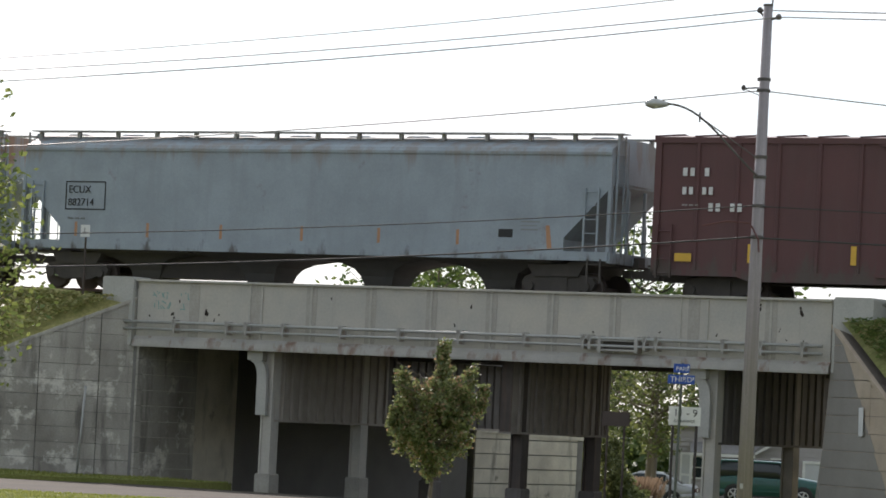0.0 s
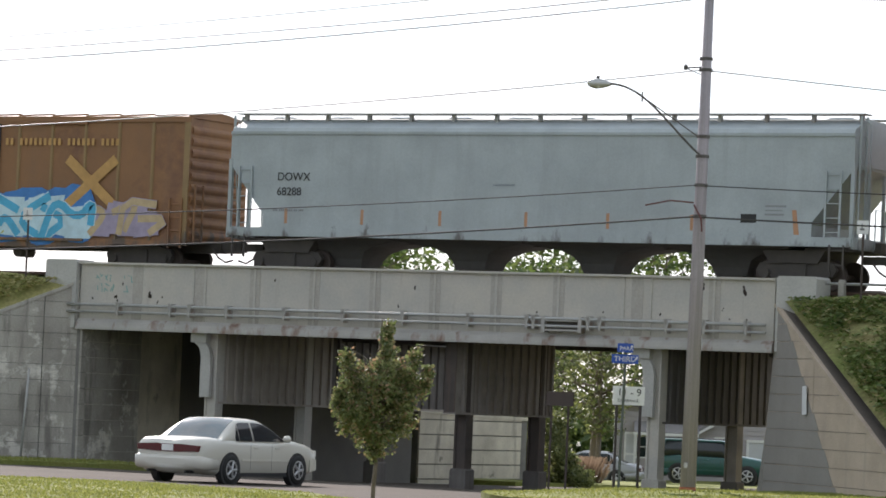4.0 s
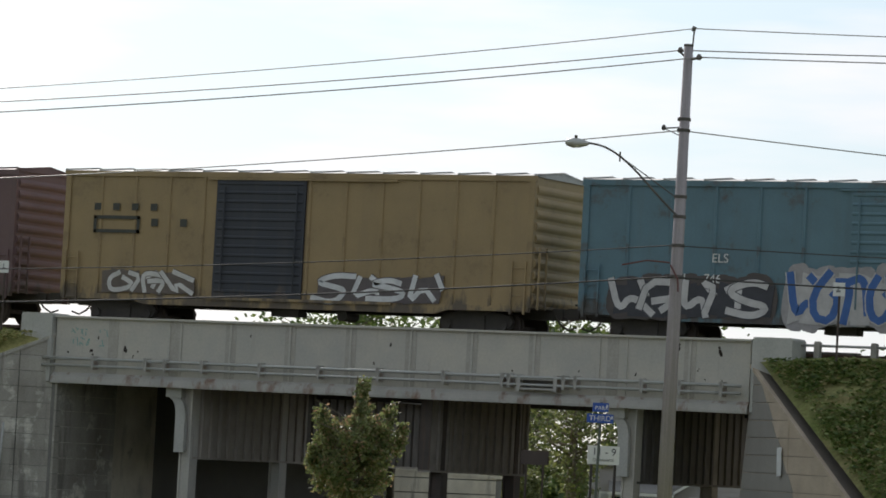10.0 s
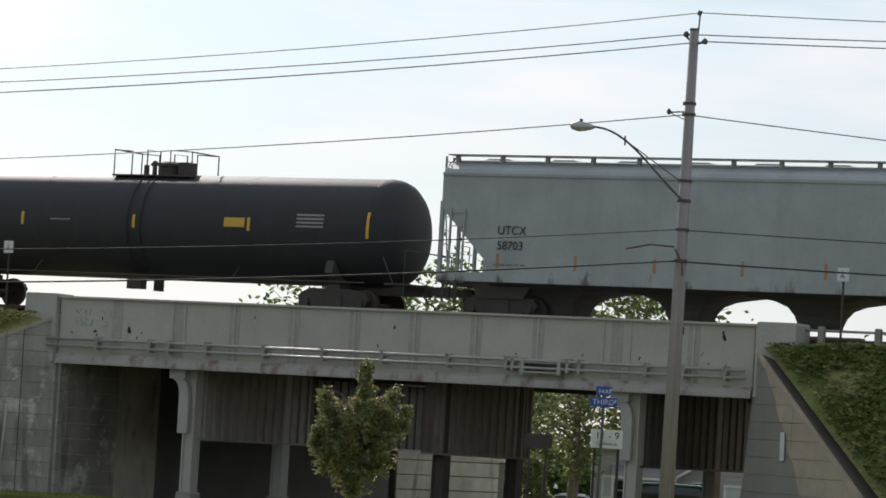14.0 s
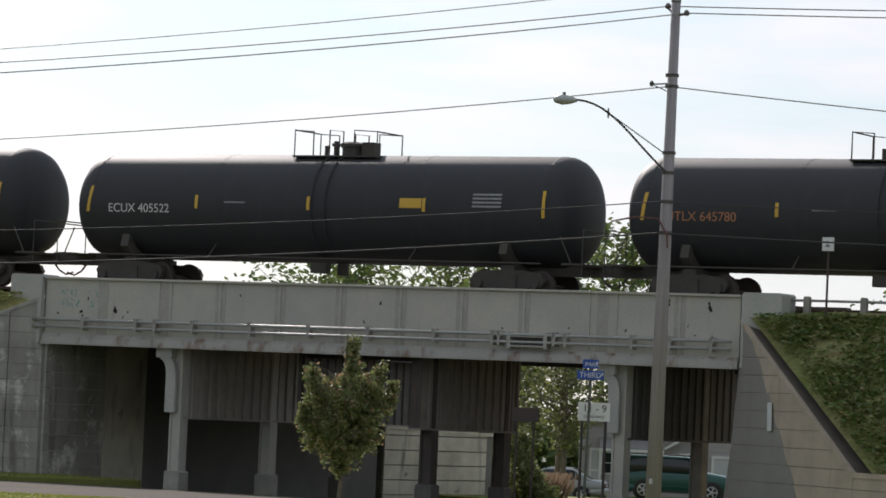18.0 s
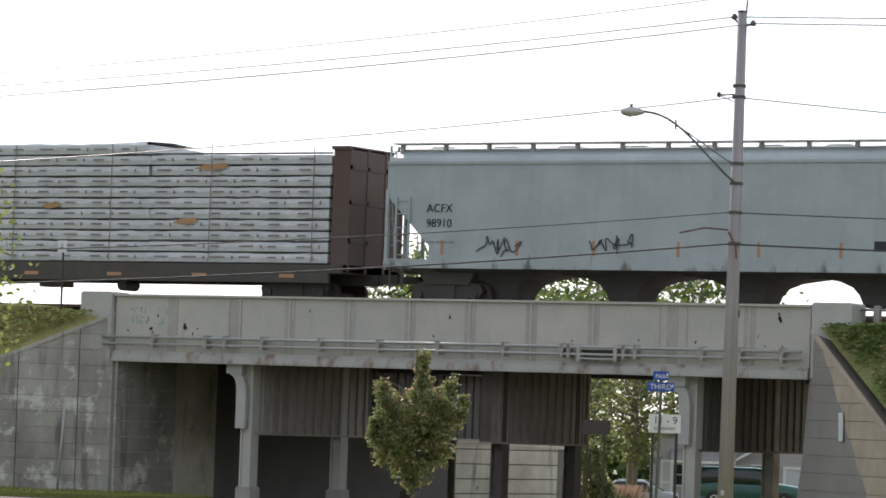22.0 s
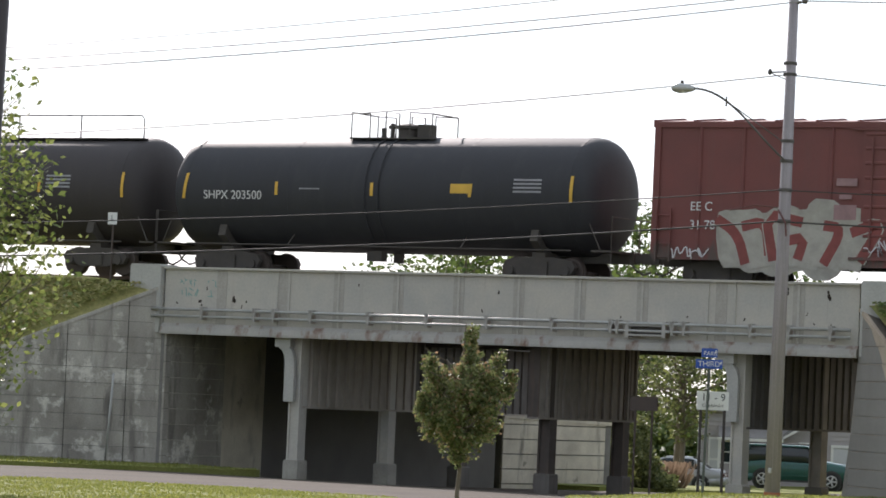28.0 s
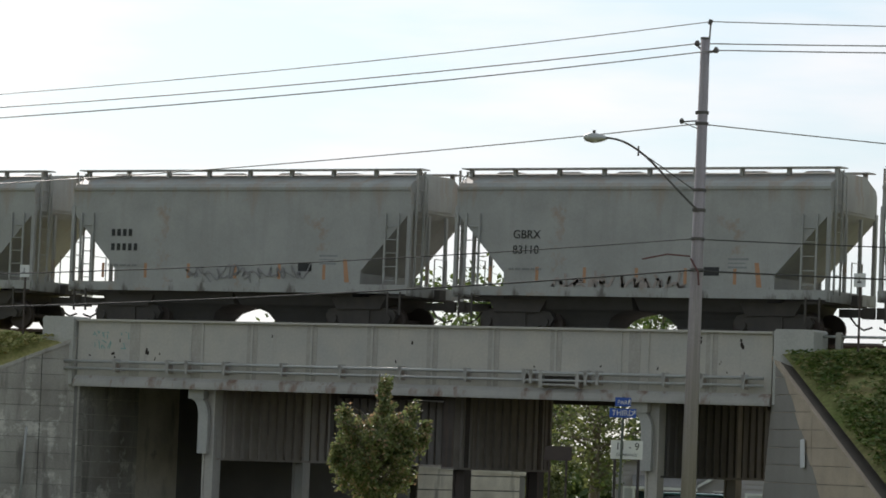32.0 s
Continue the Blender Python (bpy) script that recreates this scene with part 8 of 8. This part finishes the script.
def vehicle(name, label, colour, length, width, belt, roof, cabin, wheel_x, wheel_r, hood, deck, ground_gap=0.2, tail="wide", suv=False):
    """A car from lofted lower body and cabin; x runs forward from the rear bumper, z from the road."""
    v = thing(name, label, "car")
    hw = width / 2
    st = []
    for f, k, zt, zb in ((0.0, 0.8, deck - 0.22, 0.42), (0.015, 0.9, deck - 0.06, 0.34), (0.06, 0.97, deck, ground_gap + 0.06), (0.2, 1.0, (deck + belt) / 2 + 0.02, ground_gap), (0.32, 1.0, belt, ground_gap), (0.62, 1.0, belt - 0.02, ground_gap),
                         (0.72, 0.99, hood + 0.05, ground_gap), (0.88, 0.96, hood - 0.06, ground_gap + 0.02), (0.96, 0.9, hood - 0.17, ground_gap + 0.08), (0.99, 0.82, hood - 0.26, 0.36), (1.0, 0.72, hood - 0.36, 0.42)):
        w = hw * k
        mid = zb + (zt - zb) * 0.55
        st.append((f * length, [(0.0, zb), (w * 0.88, zb), (w * 0.97, zb + 0.08), (w, mid), (w * 0.985, zt - 0.12), (w * 0.9, zt - 0.02), (w * 0.45, zt + 0.015), (0.0, zt + 0.02)]))
    part("body", loft(st), colour, v, smooth=True)
    c0, c1, c2, c3 = [q * length for q in cabin]
    base = belt - 0.05
    if suv:
        gl = []
        for x, z, k in ((c0, base, 0.9), (c0 + (c1 - c0) * 0.5, base + (roof - base) * 0.58, 0.84), (c1, roof - 0.03, 0.76), ((c1 + c2) / 2, roof, 0.76), (c2, roof - 0.03, 0.76), (c2 + (c3 - c2) * 0.5, base + (roof - base) * 0.52, 0.84), (c3, base, 0.9)):
            gl.append((x, [(0, base - 0.02), (hw * 0.92, base - 0.02), (hw * (0.92 + k) / 2, (base + z) / 2), (hw * k * 0.98, z - 0.03), (hw * k * 0.8, z), (0, z + 0.01)]))
        part("cabin_glass", loft(gl), CAR_GLASS, v, smooth=True)
        rf = [(x, [(0, roof - 0.06), (hw * 0.77, roof - 0.06), (hw * 0.77, roof - 0.02), (hw * 0.62, roof + z), (0, roof + z + 0.012)]) for x, z in ((c1 - 0.12, -0.03), (c1 + 0.15, 0.01), ((c1 + c2) / 2, 0.022), (c2 - 0.1, 0.01), (c2 + 0.14, -0.03))]
        part("roof", loft(rf), colour, v, smooth=True)
    else:
        greenhouse(v, colour, hw, base, roof, c0, c1, c2, c3)
    for sg in (-1, 1):
        for a, b, w in (((c0 + 0.02, base), (c1 + 0.02, roof - 0.03), 0.34), ((c3 - 0.02, base), (c2 + 0.06, roof - 0.03), 0.06), (((c0 + c3) / 2 - 0.12, base), ((c1 + c2) / 2 - 0.05, roof - 0.03), 0.06)) if suv else ():
            p = Shape()
            n = 6
            for i in range(n + 1):
                t = i / n
                x, z = a[0] + (b[0] - a[0]) * t, a[1] + (b[1] - a[1]) * t
                k = 0.925 + (0.775 - 0.925) * t + 0.012
                p.v += [(x - w / 2, sg * hw * k, z), (x + w / 2, sg * hw * k, z), (x + w / 2, sg * (hw * k - 0.06), z), (x - w / 2, sg * (hw * k - 0.06), z)]
            for i in range(n):
                for j in range(4):
                    p.f.append((4 * i + j, 4 * i + (j + 1) % 4, 4 * i + 4 + (j + 1) % 4, 4 * i + 4 + j))
            part("pillar", p, colour, v)
        part("side_trim", Shape().box(0.315 * length, 0.69 * length, sg * hw - 0.012, sg * hw + 0.012, 0.52, 0.57), colour, v)
        part("sill", Shape().box(0.2 * length, 0.8 * length, sg * hw * 0.93 - 0.02, sg * hw * 0.93 + 0.02, ground_gap - 0.02, ground_gap + 0.07), TRIM, v)
        for x in (0.385 * length, 0.56 * length):
            part("door_seam", Shape().box(x - 0.004, x + 0.004, sg * hw - 0.004, sg * (hw + 0.002), ground_gap + 0.12, belt - 0.1), TRIM, v)
            part("door_handle", Shape().box(x + 0.12, x + 0.3, sg * hw - 0.01, sg * (hw + 0.02), belt - 0.2, belt - 0.16), colour, v)
        m = Shape().lathe([(-0.1, 0.02), (-0.06, 0.075), (0.05, 0.08), (0.1, 0.03)], 10, "x", (c3 - 0.28, sg * (hw + 0.08), belt + 0.04))
        part("mirror", m, colour, v, smooth=True)
    for x in wheel_x:
        for sg in (-1, 1):
            y = sg * (hw - 0.1)
            arch = Shape().lathe([(y - sg * 0.05, wheel_r + 0.06), (sg * (hw + 0.004), wheel_r + 0.06)], 24, "y", (x * length, 0, wheel_r))
            part("wheel_arch", arch, TRIM, v)
            w = part("wheel", Shape().lathe([(-0.1, wheel_r * 0.6), (-0.11, wheel_r * 0.9), (-0.07, wheel_r), (0.07, wheel_r), (0.11, wheel_r * 0.9), (0.1, wheel_r * 0.6)], 24, "y"), TYRE, v, smooth=True)
            w.location = (x * length, y + sg * 0.03, wheel_r)
            r = Shape().lathe([(sg * 0.06, wheel_r * 0.62), (sg * 0.105, wheel_r * 0.66), (sg * 0.11, wheel_r * 0.58), (sg * 0.07, wheel_r * 0.5)], 20, "y")
            r.lathe([(sg * 0.05, wheel_r * 0.55), (sg * 0.06, wheel_r * 0.55)], 20, "y").lathe([(sg * 0.08, wheel_r * 0.16), (sg * 0.115, wheel_r * 0.12)], 12, "y")
            for i in range(5):
                a = i * 2 * math.pi / 5
                r.rod((0, sg * 0.1, 0), (math.cos(a) * wheel_r * 0.6, sg * 0.095, math.sin(a) * wheel_r * 0.6), 0.035, 6)
            part("rim", r, RIM, w)
    zt = deck - 0.16
    part("bumper", loft([(x, [(0, zb), (hw * k * 0.9, zb), (hw * k * 0.985, zb + 0.05), (hw * k, (zb + zt) / 2), (hw * k * 0.985, zt - 0.03), (hw * k * 0.9, zt), (0, zt + 0.01)])
                         for x, k, zb, zt in ((-0.085, 0.6, 0.42, 0.54), (-0.06, 0.8, 0.38, 0.58), (-0.01, 0.92, 0.34, 0.61), (0.08, 0.985, 0.31, 0.62), (0.25, 1.008, 0.3, 0.6), (0.66, 1.01, 0.3, 0.57))]), colour, v, smooth=True)
    part("bumper", loft([(length - 0.5, [(0, 0.3), (hw * 0.97, 0.3), (hw * 0.97, 0.56), (0, 0.58)]), (length - 0.05, [(0, 0.33), (hw * 0.84, 0.33), (hw * 0.84, 0.56), (0, 0.58)]), (length + 0.05, [(0, 0.38), (hw * 0.68, 0.38), (hw * 0.68, 0.52), (0, 0.54)])]), colour, v)
    if suv:
        for sg in (-1, 1):
            part("tail_lamp", Shape().box(-0.01, 0.1, sg * hw * 0.8 - 0.07, sg * hw * 0.8 + 0.07, 0.75, 1.1), TAIL_RED, v)
            part("roof_rail", Shape().rod((c1, sg * hw * 0.66, roof + 0.06), (c2, sg * hw * 0.66, roof + 0.06), 0.02), TRIM, v)
    else:
        for sg in (-1, 1):
            part("tail_lamp", Shape().prism([(sg * 0.26, zt - 0.15), (sg * hw * 0.86, zt - 0.13), (sg * hw * 0.88, zt + 0.0), (sg * 0.26, zt + 0.03)], -0.015, 0.12, "x"), TAIL_RED, v)
    part("boot_panel", Shape().box(-0.012, 0.1, -0.27, 0.27, zt - 0.15, zt + 0.02), TAIL_RED if not suv else TRIM, v)
    part("number_plate", Shape().box(-0.02, -0.01, -0.15, 0.15, zt - 0.13, zt + 0.01), SIGN_WHITE, v)
    for sg in (-1, 1):
        part("headlamp", Shape().box(length - 0.14, length - 0.01, sg * hw * 0.62 - 0.16, sg * hw * 0.62 + 0.12, hood - 0.34, hood - 0.2), LENS, v)
        part("exhaust" if sg > 0 else "tow_eye", Shape().rod((-0.02, sg * 0.5, 0.26), (0.3, sg * 0.5, 0.26), 0.03), TRIM, v)
    return v


sedan = vehicle("sedan", "white four-door sedan driving towards the underpass", CAR_WHITE, 4.95, 1.87, 0.99, 1.45, (0.175, 0.33, 0.5, 0.715), (0.225, 0.78), 0.33, 0.98, 1.0)
suv = vehicle("suv", "dark green sport utility vehicle parked beyond the bridge", CAR_GREEN, 4.7, 1.82, 1.12, 1.74, (0.01, 0.04, 0.565, 0.69), (0.2, 0.79), 0.37, 1.1, 1.12, 0.3, suv=True)
suv.matrix_world = pose(-4.42, 47.66, ground_z(0, 48) - 0.1, 0, 0, 18)
silver = vehicle("parked_car", "silver sedan parked beyond the bridge", CAR_SILVER, 4.7, 1.78, 0.95, 1.42, (0.12, 0.29, 0.52, 0.72), (0.2, 0.79), 0.32, 0.92, 0.95)
silver.matrix_world = pose(-7.3, 52.0, ground_z(0, 52) - 0.44, 0, 0, 200)


# ---- houses beyond the bridge ----
SIDING = mat("white clapboard siding", (0.5, 0.51, 0.52), 0.7, second=(0.42, 0.43, 0.44), scale=1.5, grain=0.1)
SIDING_GREY = mat("grey clapboard siding", (0.36, 0.37, 0.37), 0.7, second=(0.3, 0.31, 0.31), scale=1.5, grain=0.1)
SHINGLE = mat("dark roof shingles", (0.12, 0.115, 0.11), 0.9, grain=0.3)


def house(x, y, w, d, h, turn, wall, label):
    """A gabled house of boards, with windows in frames, a door and eaves."""
    b = thing("house", label, "house")
    b.matrix_world = pose(x, y, ground_z(x, y) - 0.15, 0, 0, turn)
    part("wall", Shape().prism([(-w / 2, 0), (w / 2, 0), (w / 2, h), (0, h + w * 0.32), (-w / 2, h)], 0, d), wall, b)
    for i in range(int(h / 0.22)):
        part("board", Shape().prism([(-0.03, i * 0.22), (0.0, i * 0.22 + 0.2), (0.0, i * 0.22)], -w / 2, w / 2, "x"), wall, b)
    for sg in (-1, 1):
        part("roof", Shape().prism([(sg * (w / 2 + 0.35), h - 0.22), (0, h + w * 0.32 + 0.02), (0, h + w * 0.32 + 0.16), (sg * (w / 2 + 0.35), h - 0.08)], -0.4, d + 0.4), SHINGLE, b)
    for wx, wz, ww, wh in ((-w * 0.26, 1.1, 0.95, 1.3), (w * 0.26, 1.1, 0.95, 1.3), (0, h + 0.25, 0.7, 0.8)):
        f = part("window", Shape().box(wx - ww / 2 - 0.1, wx + ww / 2 + 0.1, -0.07, 0.02, wz - 0.1, wz + wh + 0.1), SIGN_WHITE, b)
        part("pane", Shape().box(wx - ww / 2, wx + ww / 2, -0.08, -0.065, wz, wz + wh * 0.48), CAR_GLASS, f)
        part("pane", Shape().box(wx - ww / 2, wx + ww / 2, -0.08, -0.065, wz + wh * 0.52, wz + wh), CAR_GLASS, f)
    dr = part("door", Shape().box(-0.45, 0.45, -0.06, 0.02, 0.3, 2.3), SIGN_BROWN, b)
    return b


house(-15.2, 76, 7.5, 9, 3.1, 14, SIDING, "white clapboard house with a gabled roof")
house(-9.3, 80, 8, 9, 2.9, 10, SIDING_GREY, "grey clapboard house with a gabled roof")


def street_house():
    """The long low house beyond the parked cars: porch roof with a white fascia, gable, doors and window."""
    b = thing("house", "lavender-grey house with white trim behind the parked cars", "house")
    b.matrix_world = pose(-14.0, 62.0, -1.0, 0, 0, 27.6)
    part("wall", Shape().prism([(0.4, 0), (9.2, 0), (9.2, 3.3), (6.8, 4.4), (4.2, 3.3), (0.4, 3.3)], 0, 6.0), SIDING_LILAC, b)
    for i in range(14):
        part("board", Shape().prism([(-0.03, i * 0.22), (0.0, i * 0.22 + 0.2), (0.0, i * 0.22)], 0.4, 9.2, "x"), SIDING_LILAC, b)
    part("roof", Shape().prism([(-0.9, 2.08), (-0.9, 2.2), (0.15, 2.75), (0.15, 2.6)], 1.2, 4.1, "x"), SHINGLE_GREY, b)
    part("roof", Shape().prism([(0.1, 3.3), (4.3, 3.3), (4.3, 3.46), (0.1, 3.46)], -0.3, 6.3), SHINGLE_GREY, b)
    for sg in (-1, 1):
        part("roof", Shape().prism([(6.75 + sg * 2.75, 2.15 if sg < 0 else 3.25), (6.75, 4.4), (6.75, 4.55), (6.75 + sg * 2.75, 2.3 if sg < 0 else 3.4)], -0.5, 6.3), SHINGLE_GREY, b)
    part("rake_board", Shape().prism([(4.0, 2.1), (4.0, 2.22), (5.6, 3.2), (5.6, 3.06)], -0.56, -0.5), SIGN_WHITE, b)
    part("fascia", Shape().box(1.15, 4.1, -0.95, -0.9, 2.04, 2.16), SIGN_WHITE, b)
    for x in (1.25, 4.0):
        part("porch_post", Shape().box(x - 0.05, x + 0.05, -0.9, -0.8, 0, 2.08), SIGN_WHITE, b)
    part("corner_board", Shape().box(0.3, 0.46, -0.06, 0.1, 0, 2.9), SIGN_WHITE, b)
    d = part("door", Shape().box(0.78, 1.3, -0.08, 0.0, 0.3, 2.15), SIGN_WHITE, b)
    part("door_panel", Shape().box(0.86, 1.22, -0.09, -0.08, 0.4, 1.1), SIDING, d)
    part("door_panel", Shape().box(0.86, 1.22, -0.09, -0.08, 1.2, 2.05), SIDING, d)
    for x0, x1, z0, z1 in ((1.36, 1.95, 1.05, 1.95), (4.9, 5.6, 1.1, 2.0)):
        f = part("window", Shape().box(x0 - 0.07, x1 + 0.07, -0.06, 0.0, z0 - 0.07, z1 + 0.07), SIGN_WHITE, b)
        part("pane", Shape().box(x0, x1, -0.07, -0.06, z0, (z0 + z1) / 2 - 0.02), CAR_GLASS, f)
        part("pane", Shape().box(x0, x1, -0.07, -0.06, (z0 + z1) / 2 + 0.02, z1), CAR_GLASS, f)
    f = part("door", Shape().box(6.4, 7.3, -0.05, 0.0, 0.2, 1.9), SIDING, b)
    part("door_frame", Shape().box(6.28, 6.4, -0.09, 0.0, 0.2, 2.0).box(7.3, 7.42, -0.09, 0.0, 0.2, 2.0).box(6.28, 7.42, -0.1, 0.0, 1.9, 2.02), SIGN_WHITE, f)


SIDING_LILAC = mat("lavender-grey clapboard siding", (0.36, 0.335, 0.335), 0.7, second=(0.3, 0.28, 0.28), scale=1.5, grain=0.1)
SHINGLE_GREY = mat("weathered grey roof shingles", (0.24, 0.23, 0.225), 0.9, second=(0.19, 0.18, 0.175), scale=2.0, grain=0.3)
street_house()


# ---- everything that moves ----
def motions():
    for car, u in TRAIN:
        walk(car, [(t, pose(u + s, TRACK_Y, RAIL_Z)) for t, s in TRAIN_ROWS])
    rows = []
    for t, x, y, right in ((0, 12.4, -38.0, 8), (1, 13.75, -33.7, 6), (2, 15.05, -29.3, 3), (2.5, 15.6, -27.1, 2), (3, 15.95, -25.0, 1), (3.6, 16.25, -22.1, 1), (4, 16.4, -19.9, 1), (4.5, 16.5, -16.95, 0),
                           (5.5, 16.2, -8.9, -3), (6.5, 15.3, 1.0, -1), (6.8, 15.22, 4.0, 0), (7, 15.2, 5.95, 0), (7.4, 15.2, 9.9, 0), (8, 15.2, 16, 0), (12, 15.2, 62, 0), (20, 15.2, 152, 0), (32, 15.2, 290, 0)):
        rows.append((t, pose(x, y, ground_z(x, y + 2.6) - dip(y + 2.6) + 0.005, 0, 0, 90 - right)))
    walk(sedan, rows)


motions()
